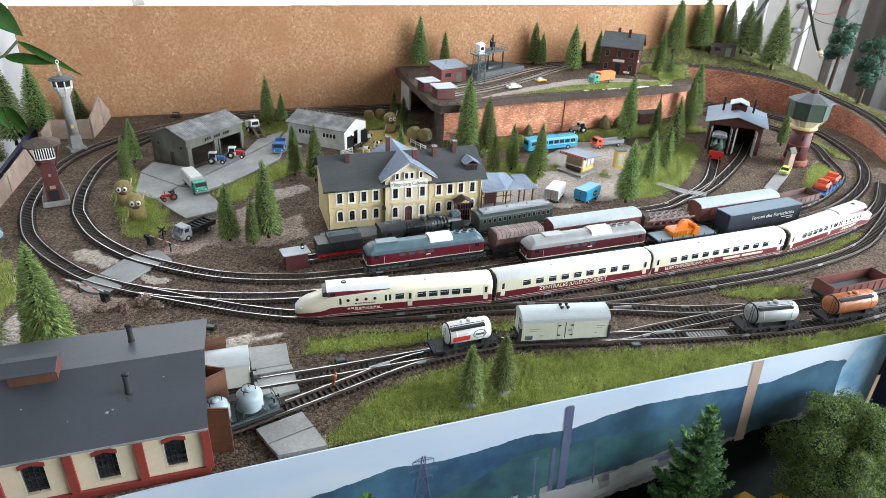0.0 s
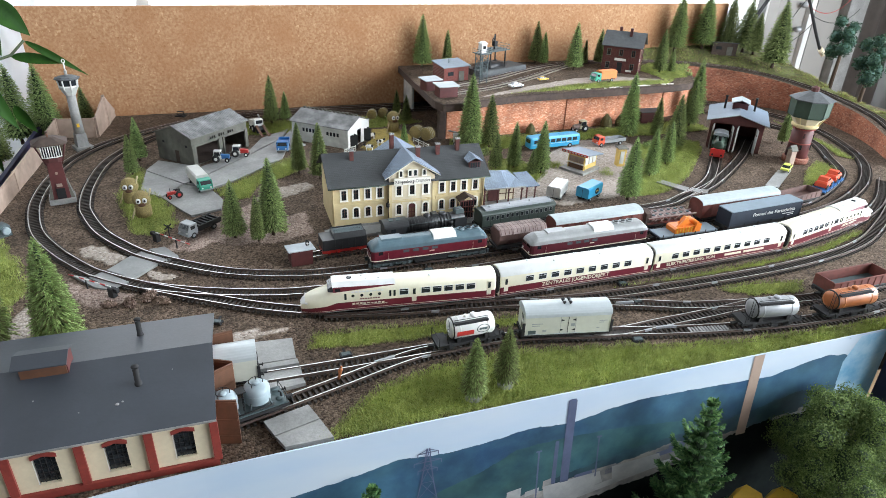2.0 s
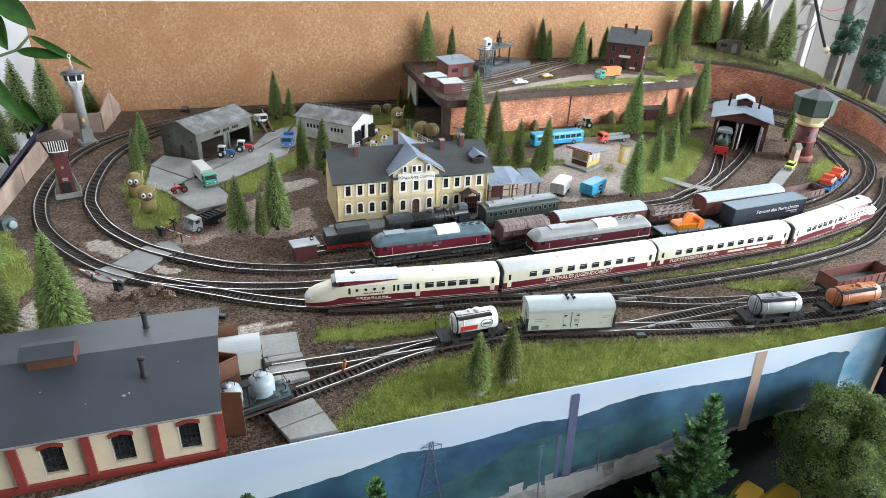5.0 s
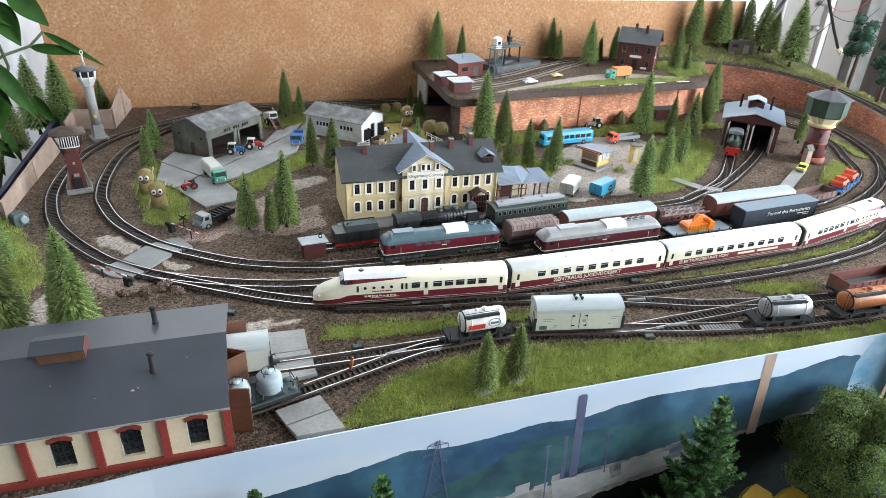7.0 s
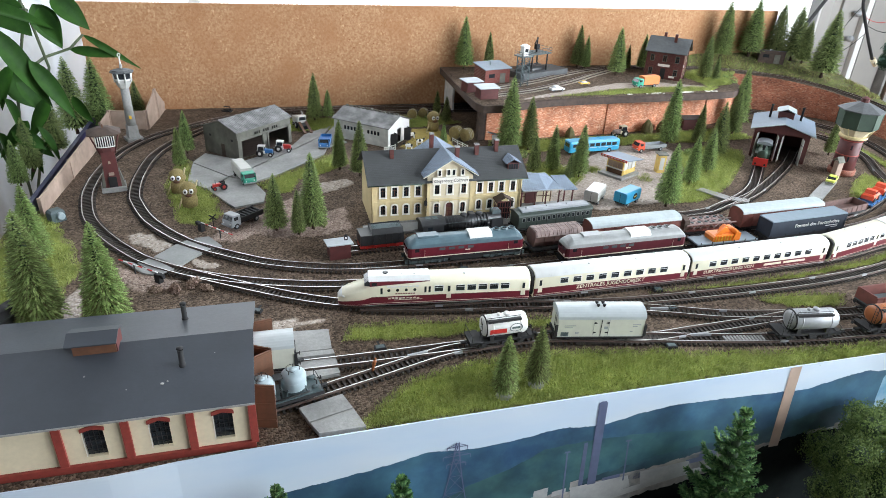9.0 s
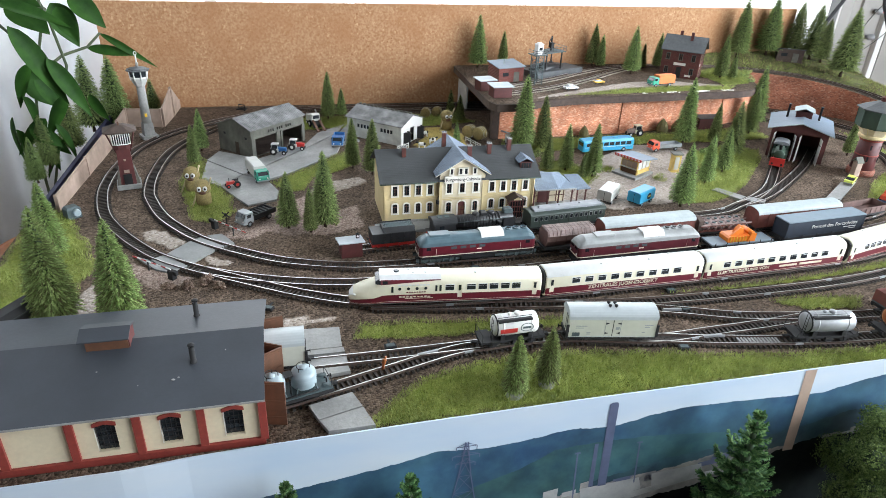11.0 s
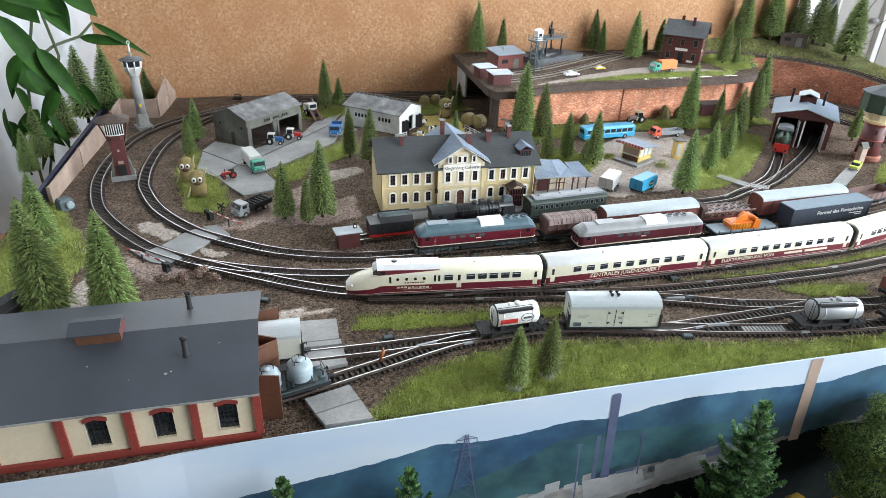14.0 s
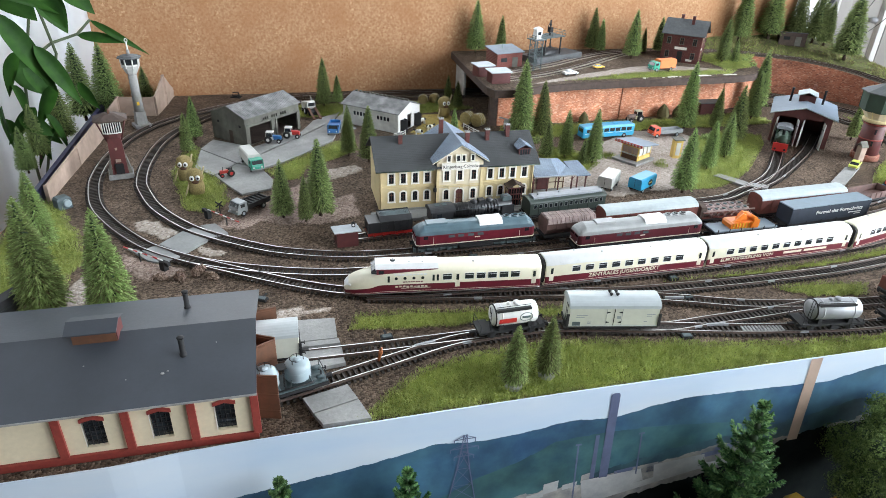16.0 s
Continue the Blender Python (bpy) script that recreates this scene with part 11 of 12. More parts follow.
part("seat", Shape().box(-0.006, -0.002, -0.002, 0.002, 0.0085, 0.0105).box(-0.0066, -0.0058, -0.002, 0.002, 0.0085, 0.0135), M["black"], lt)
part("steering_wheel", Shape().lathe([(0.0018, 0.0128), (0.0018, 0.0133)], 0.0008, 0, 10), M["black"], lt)
part("exhaust", Shape().tube([(0.008, 0.001, 0.01), (0.008, 0.001, 0.0165)], 0.0005, 6), M["black"], lt)
for q in (-1, 1):
    wheel(lt, -0.0035, q * 0.0058, 0.0056, 0.0026, "red")
    wheel(lt, 0.0105, q * 0.0046, 0.0034, 0.0018, "red")


def bus():
    t = thing("bus", "bright blue bus parked behind the station", "bus", 0.546, 0.998, GZ + 0.001, 5)
    t.matrix_basis = t.matrix_basis @ Matrix.Diagonal((1.03, 0.98, 0.97, 1))
    L, w = 0.098, 0.0104
    prof = [(-w, 0.004), (w, 0.004), (w, 0.0205), (w * 0.86, 0.0245), (-w * 0.86, 0.0245), (-w, 0.0205)]
    part("body", Shape().loft([[(x, y * k, 0.004 + (z - 0.004) * kz) for y, z in prof] for x, k, kz in ((-L / 2, 0.93, 0.95), (-L / 2 + 0.003, 1, 1), (L / 2 - 0.003, 1, 1), (L / 2, 0.93, 0.95))]), M["sky_blue"], t)
    for i in range(8):
        for q in (-1, 1):
            a, b = sorted((q * (w + 0.0002), q * (w - 0.0006)))
            part("window", Shape().box(-L / 2 + 0.006 + i * 0.011, -L / 2 + 0.0148 + i * 0.011, a, b, 0.0135, 0.0195), M["glass"], t)
    for q in (-1, 1):
        part("window", Shape().box(min(q * (L / 2 + 0.0001), q * (L / 2 - 0.002)), max(q * (L / 2 + 0.0001), q * (L / 2 - 0.002)), -w * 0.75, w * 0.75, 0.0135, 0.02), M["glass"], t)
        for x in (-0.029, 0.03):
            wheel(t, x, q * (w - 0.0008), 0.0043, 0.0024)
        a, b = sorted((q * (w + 0.0003), q * (w - 0.0006)))
        part("trim_strip", Shape().box(-L / 2 + 0.003, L / 2 - 0.003, a, b, 0.0112, 0.0117), M["white"], t)
    for x in (-0.02, 0.015):
        part("roof_hatch", Shape().box(x - 0.004, x + 0.004, -0.004, 0.004, 0.0244, 0.0254), M["sky_blue"], t)


bus()


def box_trailer(x, y, rz, mat, top, label, emblem=False):
    t = thing("box_trailer", label, "trailer", x, y, GZ + 0.001, rz)
    t.matrix_basis = t.matrix_basis @ Matrix.Diagonal((1, 1, 0.85, 1))
    L, w = 0.04, 0.0105
    part("body", Shape().prism_x([(-w, 0.0065), (w, 0.0065), (w, 0.0222), (w * 0.9, 0.0242), (-w * 0.9, 0.0242), (-w, 0.0222)], -L / 2, L / 2), M[mat], t)
    part("roof", Shape().prism_x([(-w * 0.94, 0.0238), (w * 0.94, 0.0238), (w * 0.8, 0.0252), (-w * 0.8, 0.0252)], -L / 2 - 0.0004, L / 2 + 0.0004), M[top], t)
    part("chassis", Shape().box(-L / 2 + 0.002, L / 2 - 0.002, -w * 0.6, w * 0.6, 0.004, 0.0065), M["black"], t)
    part("drawbar", Shape().tube([(L / 2 - 0.002, 0, 0.005), (L / 2 + 0.01, 0, 0.003)], 0.0008, 5), M["black"], t)
    part("rear_door_seam", Shape().box(-L / 2 - 0.0003, -L / 2, -0.0002, 0.0002, 0.007, 0.022), M["black"], t)
    for q in (-1, 1):
        for xx in (-0.012, 0.012):
            wheel(t, xx, q * (w - 0.0012), 0.0037, 0.0022)
        if emblem:
            part("emblem", Shape().lathe([(0.0055, q * w - 0.0003), (0.0055, q * w + 0.0003)], 0.004, 0.0148, 18, axis="y"), M["navy"], t)
            part("emblem_mark", Shape().box(0.0005, 0.0075, q * w - 0.0005, q * w + 0.0005, 0.0138, 0.0158), M["yellow"], t)


box_trailer(0.449, 0.789, 46, "barn_pale", "white", "grey box trailer with white roof on gravel")
box_trailer(0.494, 0.774, 30, "sky_blue", "sky_blue", "bright blue box trailer with round emblem", True)


def car(x, y, z, rz, mat, label, k=1.0):
    t = thing("car", label, "car", x, y, z, rz, scale=k)
    w = 0.0066
    lo = [[(xx, -w * a, 0.003), (xx, w * a, 0.003), (xx, w * a, h), (xx, -w * a, h)] for xx, a, h in ((-0.0178, 0.88, 0.0068), (-0.016, 1, 0.0076), (0.004, 1, 0.0076), (0.0155, 0.97, 0.0068), (0.0175, 0.85, 0.006))]
    part("body", Shape().loft(lo), M[mat], t)
    ca = part("cabin", Shape().loft([[(-0.013, -w * 0.95, 0.0072), (0.007, -w * 0.95, 0.0072), (0.007, w * 0.95, 0.0072), (-0.013, w * 0.95, 0.0072)], [(-0.0085, -w * 0.75, 0.0116), (0.0025, -w * 0.75, 0.0116), (0.0025, w * 0.75, 0.0116), (-0.0085, w * 0.75, 0.0116)]]), M["glass"], t)
    part("roof", Shape().loft([[(-0.009, -w * 0.77, 0.0112), (0.003, -w * 0.77, 0.0112), (0.003, w * 0.77, 0.0112), (-0.009, w * 0.77, 0.0112)], [(-0.0078, -w * 0.68, 0.0122), (0.0018, -w * 0.68, 0.0122), (0.0018, w * 0.68, 0.0122), (-0.0078, w * 0.68, 0.0122)]]), M[mat], ca)
    for q in (-1, 1):
        part("door_pillar", Shape().tube([(-0.003, q * w * 0.97, 0.0072), (-0.003, q * w * 0.76, 0.0117)], 0.0004, 4), M[mat], ca)
        part("headlight", Shape().lathe([(0.001, 0.0168), (0.001, 0.0178)], q * 0.0045, 0.0052, 8, axis="x"), M["white"], t)
        for xx in (-0.011, 0.0105):
            wheel(t, xx, q * (w - 0.0006), 0.0025, 0.0016)
    for xx in (-0.0182, 0.0178):
        part("bumper", Shape().box(xx - 0.0006, xx + 0.0006, -w * 0.92, w * 0.92, 0.003, 0.0042), M["silver"], t)


car(0.884, 0.797, GZ + 0.003, 35, "lime", "lime yellow car on the path below the tower")
car(0.525, 1.128, UP - 0.003, 10, "white", "white saloon car on the upper road", 0.84)
car(0.603, 1.172, UP - 0.003, 10, "yellow", "yellow saloon car on the upper road", 0.66)


def harvester(x, y, z, rz, label, ramp=False):
    t = thing("harvester", label, "machine", x, y, z, rz)
    part("body", Shape().loft([[(-0.014, -0.009, 0.007), (0.012, -0.009, 0.007), (0.012, 0.009, 0.007), (-0.014, 0.009, 0.007)], [(-0.014, -0.009, 0.018), (0.008, -0.009, 0.021), (0.008, 0.009, 0.021), (-0.014, 0.009, 0.018)]]), M["canvas"], t)
    cb = part("cab", Shape().box(0.008, 0.018, -0.0075, 0.0075, 0.012, 0.024), M["white"], t)
    part("cab_window", Shape().box(0.0178, 0.0184, -0.006, 0.006, 0.0165, 0.0225), M["glass"], cb)
    part("grain_pipe", Shape().tube([(-0.004, 0.0085, 0.019), (-0.022, 0.0115, 0.022)], 0.0014, 6), M["grey"], t)
    for q in (-1, 1):
        wheel(t, 0.01, q * 0.0095, 0.0064, 0.003, "white")
        wheel(t, -0.011, q * 0.0085, 0.0036, 0.002, "white")
    if ramp:
        for q in (-1, 1):
            part("loading_ramp", Shape().prism_x([(q * 0.006 - 0.0022, 0), (q * 0.006 + 0.0022, 0), (q * 0.006 + 0.0022, 0.0012), (q * 0.006 - 0.0022, 0.0012)], 0, 0.034), M["wood"], t, m=Matrix.Translation((0.018, 0, 0.013)) @ Matrix.Rotation(radians(20), 4, "Y"))
        part("feeder", Shape().loft([[(0.012, -0.007, 0.006), (0.012, 0.007, 0.006), (0.012, 0.007, 0.014), (0.012, -0.007, 0.014)], [(0.028, -0.008, 0.002), (0.028, 0.008, 0.002), (0.028, 0.008, 0.008), (0.028, -0.008, 0.008)]]), M["soot"], t)


harvester(0.045, 1.2, V0, -75, "white harvester with loading ramps beside the hall", True)
harvester(0.388, 1.045, GZ + 0.001, -15, "grey and white harvester behind the station")


# ---------------------------------------------------------------- straw figures, bales, cattle shapes
def straw_figure(x, y, rz, k=1.0, label="round straw bale figure with painted eyes"):
    s = Shape().lathe([(0.004, 0), (0.0145, 0.002), (0.0155, 0.012), (0.0145, 0.02), (0.008, 0.023)], n=18, mat=0)
    s.blob((0, 0, 0.032), (0.0165, 0.0155, 0.0135), 16, 9, 0, 0.12, x * 10)
    for q in (-1, 1):
        s.tube([(q * 0.012, -0.004, 0.02), (q * 0.024, -0.01, -0.0045)] if q < 0 else [(q * 0.011, -0.004, 0.03), (q * 0.019, -0.006, 0.05)], 0.0017, 5, 2)
        s.lathe([(0.0012, -0.0165), (0.0044, -0.0165), (0.0044, -0.0135)], q * 0.0055, 0.033, 12, 1, True, "y")
        s.lathe([(0.0004, -0.0172), (0.002, -0.0172), (0.002, -0.016)], q * 0.0055, 0.033, 10, 3, True, "y")
    s.blob((0, -0.0125, 0.0255), (0.007, 0.004, 0.0035), 10, 6, 4)
    rg = random.Random(int(x * 1000))
    for _ in range(420):
        d = Vector((rg.gauss(0, 1), rg.gauss(0, 1), rg.gauss(0, 1))).normalized()
        hd = rg.random() < 0.6
        b0 = Vector((d.x * 0.016, d.y * 0.015, 0.032 + d.z * 0.013)) if hd else Vector((d.x, d.y, 0)).normalized() * 0.0145 + Vector((0, 0, rg.uniform(0.001, 0.02)))
        if hd and d.y < -0.6:
            continue
        e = b0 + (d + Vector((rg.gauss(0, 0.7), rg.gauss(0, 0.7), rg.gauss(0, 0.7)))).normalized() * 0.0035
        w = Vector((-d.y, d.x, 0.3)).normalized() * 0.0003
        s.poly([b0 - w, b0 + w, e])
    ob = part("straw_figure", s, [M["straw"], M["white"], M["pale_wood"], M["black"], M["wood"]], None, m=Matrix.LocRotScale((x, y, GZ + 0.001), Euler((0, 0, radians(rz))), (k, k, k * 1.14)))
    tagged(ob, label, "straw figure", "straw figures")


straw_figure(-0.139, 0.905, -5, 0.68)
straw_figure(-0.12, 0.853, 5, 0.68)
straw_figure(0.29, 1.15, 10, 0.72)


def bale(x, y, rz, k=1.0):
    t = thing("straw_bale", "round straw bale lying on the ground", "bale", x, y, GZ + 0.001, rz, group="straw bales", scale=k)
    part("roll", Shape().lathe([(0.003, -0.008), (0.0095, -0.0078), (0.0105, -0.0068), (0.0105, 0.0068), (0.0095, 0.0078), (0.003, 0.008)], 0, 0.0102, 20, axis="x"), M["straw"], t)
    for q in (-1, 1):
        part("end_swirl", Shape().lathe([(0.0065, q * 0.0079), (0.0065, q * 0.0083), (0.0045, q * 0.0083)], 0, 0.0102, 16, axis="x"), M["straw"], t)
    for xx in (-0.004, 0.0, 0.004):
        part("twine", Shape().lathe([(0.01075, xx - 0.0002), (0.01075, xx + 0.0002)], 0, 0.0102, 20, axis="x"), M["canvas"], t)


for x, y, rz, k in ((0.268, 1.235, 70, 0.9), (0.292, 1.24, 60, 0.9), (0.322, 1.1, 40, 1.1), (0.338, 1.085, 35, 1.1)):
    bale(x, y, rz, k)


def cow(x, y, rz, flip):
    s = Shape().blob((0, 0, 0.0085), (0.0072, 0.0032, 0.0034), 10, 7, 0).blob((0.0085, 0, 0.0108), (0.0028, 0.0016, 0.0017), 8, 6, 1)
    s.blob((0.001 * flip, -0.0012, 0.0092), (0.003, 0.0024, 0.003), 8, 6, 1).blob((-0.0048, 0.0012, 0.0095), (0.0021, 0.0022, 0.0026), 8, 6, 1)
    for xx in (-0.005, 0.005):
        for yy in (-0.0018, 0.0018):
            s.tube([(xx, yy, 0.0065), (xx, yy, 0)], 0.0007, 5, 0)
    ob = part("cow_figurine", s, [M["white"], M["black"]], None, m=pose(x, y, GZ + 0.001, 0, 0, rz))
    tagged(ob, "tiny black and white plastic cow figurine", "figurine", "cow figurines")


for i, (x, y, rz) in enumerate(((0.24, 1.108, 200), (0.246, 1.068, 20), (0.222, 1.045, 160), (0.27, 1.065, 10))):
    cow(x, y, rz, (-1) ** i)


def figurine(x, y, z, mat, label, k=1.0, lean=0):
    s = Shape().lathe([(0.0014, 0), (0.0013, 0.005), (0.0019, 0.0075), (0.0019, 0.0105), (0.0008, 0.0115)], n=8).blob((0, 0, 0.0128), (0.0012, 0.0012, 0.0014), 8, 6, 0)
    ob = part("figurine", s, M[mat], None, m=pose(x, y, z, 0, lean, 0) @ Matrix.Scale(k, 4))
    tagged(ob, label, "figurine")


figurine(0.0665, 0.4545, -0.0022, "orange_tank", "tiny plain orange plastic track worker figurine", 1.0, 12)


# ---------------------------------------------------------------- lineside details
def barrier(x0, y0, x1, y1, z, label):
    """Crossing barrier: striped pole on a dark drive post."""
    t = thing("crossing_barrier", label, "barrier", x1, y1, GZ, math.degrees(math.atan2(y0 - y1, x0 - x1)))
    ln = math.hypot(x1 - x0, y1 - y0)
    for i in range(8):
        a, b = ln * i / 8, ln * (i + 1) / 8
        part("pole_section", Shape().tube([(a, 0, z + 0.004), (b, 0, z + 0.004)], 0.0007, 6), M["red" if i % 2 else "white"], t)
    part("drive_post", Shape().box(-0.004, 0.003, -0.0028, 0.0028, 0, 0.011), M["black"], t)
    part("counterweight", Shape().box(-0.009, -0.003, -0.0018, 0.0018, 0.007, 0.0115), M["black"], t)
    part("end_post", Shape().box(ln * 0.6 - 0.0006, ln * 0.6 + 0.0006, -0.0006, 0.0006, -0.001, z + 0.0035), M["black"], t)


barrier(-0.181, 0.69, -0.136, 0.652, 0.008, "red and white crossing barrier beside the track")
barrier(-0.061, 0.733, -0.1, 0.775, 0.008, "red and white crossing barrier beside the road")
sg = thing("crossing_cross", "small dark crossing sign on a post", "sign", -0.0865, 0.7835, GZ)
part("post", Shape().box(-0.0006, 0.0006, -0.0006, 0.0006, 0, 0.016), M["black"], sg)
for a in (-40, 40):
    part("arm", Shape().box(-0.0055, 0.0055, -0.0005, 0.0005, -0.0007, 0.0007), M["black"], sg, m=Matrix.Translation((0, -0.0008, 0.0145)) @ Matrix.Rotation(radians(a), 4, "Y"))


def switch_motor(x, y, rz):
    t = thing("switch_motor", "small black point motor box beside the track", "switch motor", x, y, GZ, rz, group="switch motors")
    part("housing", Shape().box(-0.0055, 0.0055, -0.0035, 0.0035, 0, 0.0025), M["black"], t)
    part("cover", Shape().box(-0.004, 0.004, -0.0024, 0.0024, 0.0025, 0.0033), M["frame_grey"], t)
    part("slide_bar", Shape().box(-0.001, 0.001, 0.0045, 0.0105, 0.001, 0.002), M["black"], t)


for x, y, rz in ((-0.034, 0.574, -25), (0.079, 0.488, 5), (0.36, 0.437, -8), (0.405, 0.537, 0), (0.52, 0.441, -5), (0.2, 0.622, 2), (0.4, 0.499, 2), (0.76, 0.735, 40)):
    switch_motor(x, y, rz)


def turnout_frog(x, y, rz, z=0):
    t = thing("turnout_frog", "bright metal crossing frog in the track", "track part", x, y, z, rz, kind="structure")
    part("frog", Shape().prism_z([(-0.012, -0.0008), (0.008, -0.0014), (0.008, 0.0014), (-0.012, 0.0008)], -0.002, 0.0004), M["silver"], t)


for x, y, rz in ((0.113, 0.4695, 10), (0.385, 0.498, -8), (0.4, 0.447, -3), (0.32, 0.459, -6), (0.19, 0.547, -4)):
    turnout_frog(x, y, rz)
gr = thing("uncoupler_ramp", "pale slotted uncoupling ramp between the rails", "track part", 0.44, 0.4325, -0.0018, -9, kind="structure")
for i in range(12):
    part("slat", Shape().box(-0.021 + i * 0.0036, -0.0195 + i * 0.0036 + 0.0006, -0.0042, 0.0042, 0, 0.0012), M["concrete"], gr)

# stray stones on the ballast
rng = random.Random(7)
st = Shape()
for _ in range(1500):
    x, y = rng.uniform(-0.2, 1.0), rng.uniform(0.4, 0.8)
    st.blob((x, y, GZ + 0.0003), (rng.uniform(0.0005, 0.0011),) * 3, 5, 4, rough=0.6, seed=x * 50)
tagged(part("loose_stones", st, M["gravel"]), "pale loose stones scattered on the brown ballast", "stones", kind="stuff")


# ---------------------------------------------------------------- room things behind the layout
def leaf_shape(L, W, bend, fold=0.25, twist=0.0):
    """Pointed leaf with a midrib, bent along its length."""
    s = Shape()
    n = 12
    for i in range(n + 1):
        f = i / n
        w = W * (math.sin(math.pi * f ** 0.75) ** 0.9) * (1 - 0.25 * f)
        x, z = L * f, -bend * L * f * f
        for q in (-1, -0.5, 0, 0.5, 1):
            a = twist * f
            yy, zz = q * w, abs(q) * w * fold
            s.v.append((x, yy * math.cos(a) - zz * math.sin(a), z + yy * math.sin(a) + zz * math.cos(a)))
    for i in range(n):
        for k in range(4):
            a = i * 5 + k
            s.face((a, a + 1, a + 6, a + 5), 0, True)
    return s


def plant():
    t = thing("house_plant", "glossy green house plant with large pointed leaves", "plant")

    def leaf(base, tip, W, bend, roll):
        b, e = Vector(base), Vector(tip)
        d = e - b
        L = d.length
        sh = leaf_shape(L, W, bend, 0.34)
        # thin solid leaf: a second skin just below
        k = len(sh.v)
        sh.v += [(x, y, z - 0.0008) for x, y, z in sh.v]
        sh.f += [tuple(k + i for i in reversed(f)) for f in list(sh.f)]
        sh.m += [0] * (len(sh.f) - len(sh.m))
        sh.s += [True] * (len(sh.f) - len(sh.s))
        m = Matrix.Translation(b) @ d.to_track_quat("X", "Z").to_matrix().to_4x4() @ Matrix.Rotation(radians(roll), 4, "X")
        part("leaf", sh, M["leaf"], t, m=m)
    for base, tip, W, bend, roll in PLANT_LEAVES:
        leaf(base, tip, W, bend, roll)
    for pts in PLANT_STEMS:
        part("stem", Shape().tube(pts, 0.0022, 6), M["stem"], t)


PLANT_LEAVES = [
    ((-0.360, 1.060, 0.120), (-0.334, 1.070, 0.071), 0.0120, 0.15, 58),
    ((-0.381, 1.060, 0.096), (-0.367, 1.070, 0.038), 0.0140, 0.15, 40),
    ((-0.358, 1.060, 0.062), (-0.408, 1.070, 0.008), 0.0120, 0.15, 70),
    ((-0.347, 1.060, 0.053), (-0.322, 1.070, -0.007), 0.0100, 0.15, 35),
    ((-0.373, 1.060, 0.041), (-0.352, 1.070, -0.027), 0.0120, 0.15, 62),
    ((-0.362, 1.060, 0.144), (-0.397, 1.070, 0.082), 0.0130, 0.15, 20),
    ((-0.326, 1.060, 0.095), (-0.363, 1.070, 0.029), 0.0110, 0.15, 75),
    ((-0.401, 1.060, 0.046), (-0.387, 1.070, -0.039), 0.0150, 0.15, 45),
    ((-0.337, 1.060, 0.031), (-0.385, 1.070, -0.030), 0.0100, 0.15, 15),
    ((-0.345, 0.94, 0.243), (-0.262, 0.95, 0.219), 0.0125, 0.12, 30),
    ((-0.28, 0.96, 0.236), (-0.262, 0.95, 0.193), 0.013, 0.12, 60),
    ((-0.294, 1.2, 0.163), (-0.212, 1.19, 0.111), 0.0065, 0.3, 68),
    ((-0.317, 1.2, 0.139), (-0.237, 1.2, 0.129), 0.0095, 0.1, 62),
    ((-0.335, 0.94, 0.215), (-0.283, 0.95, 0.111), 0.0155, 0.1, 60),
    ((-0.303, 0.95, 0.173), (-0.259, 0.95, 0.093), 0.0125, 0.12, 55),
    ((-0.264, 0.962, 0.122), (-0.246, 0.96, 0.083), 0.0085, 0.1, 95),
    ((-0.383, 1.1, 0.125), (-0.335, 1.1, 0.065), 0.027, 0.08, 65),
    ((-0.395, 1.1, 0.04), (-0.345, 1.1, -0.01), 0.014, 0.15, 60),
    ((-0.38, 1.05, 0.05), (-0.338, 1.05, 0.02), 0.012, 0.1, 50),
    ((-0.298, 1.0, 0.235), (-0.272, 1.0, 0.178), 0.019, 0.1, 60),
    ((-0.275, 1.0, 0.245), (-0.233, 1.0, 0.205), 0.017, 0.15, 55),
    ((-0.345, 0.99, 0.24), (-0.3, 0.98, 0.2), 0.024, 0.1, 45),
    ((-0.35, 0.93, 0.235), (-0.36, 0.92, 0.16), 0.022, 0.1, 60),
    ((-0.41, 1.08, 0.06), (-0.41, 1.07, -0.02), 0.014, 0.1, 60),
]
PLANT_STEMS = [
    [(-0.34, 1.1, 0.26), (-0.35, 1.12, 0.196), (-0.384, 1.12, 0.081), (-0.401, 1.12, -0.038), (-0.4, 1.12, -0.2)],
    [(-0.293, 1.2, 0.163), (-0.316, 1.2, 0.141), (-0.345, 1.16, 0.135), (-0.365, 1.1, 0.12)],
    [(-0.35, 1.1, 0.25), (-0.351, 1.15, 0.2), (-0.339, 1.15, 0.121), (-0.36, 1.15, 0.05), (-0.4, 1.13, -0.1)],
    [(-0.3, 0.98, 0.23), (-0.335, 1.02, 0.225), (-0.35, 1.1, 0.25)],
    [(-0.41, 1.1, 0.2), (-0.37, 1.1, 0.155), (-0.33, 1.06, 0.13)],
]
plant()
pt = thing("plant_pot", "terracotta pot of the house plant on a stool", "pot", -0.42, 1.12, -0.8)
part("pot", Shape().lathe([(0.06, 0.42), (0.085, 0.6), (0.09, 0.6), (0.09, 0.615), (0.075, 0.615), (0.07, 0.58)], n=24), M["orange_tank"], pt)
part("stool", Shape().box(-0.12, 0.12, -0.12, 0.12, 0.4, 0.42), M["wood"], pt)
for a in (-0.1, 0.1):
    for b in (-0.1, 0.1):
        part("stool_leg", Shape().box(a - 0.012, a + 0.012, b - 0.012, b + 0.012, 0.0, 0.4), M["wood"], pt)


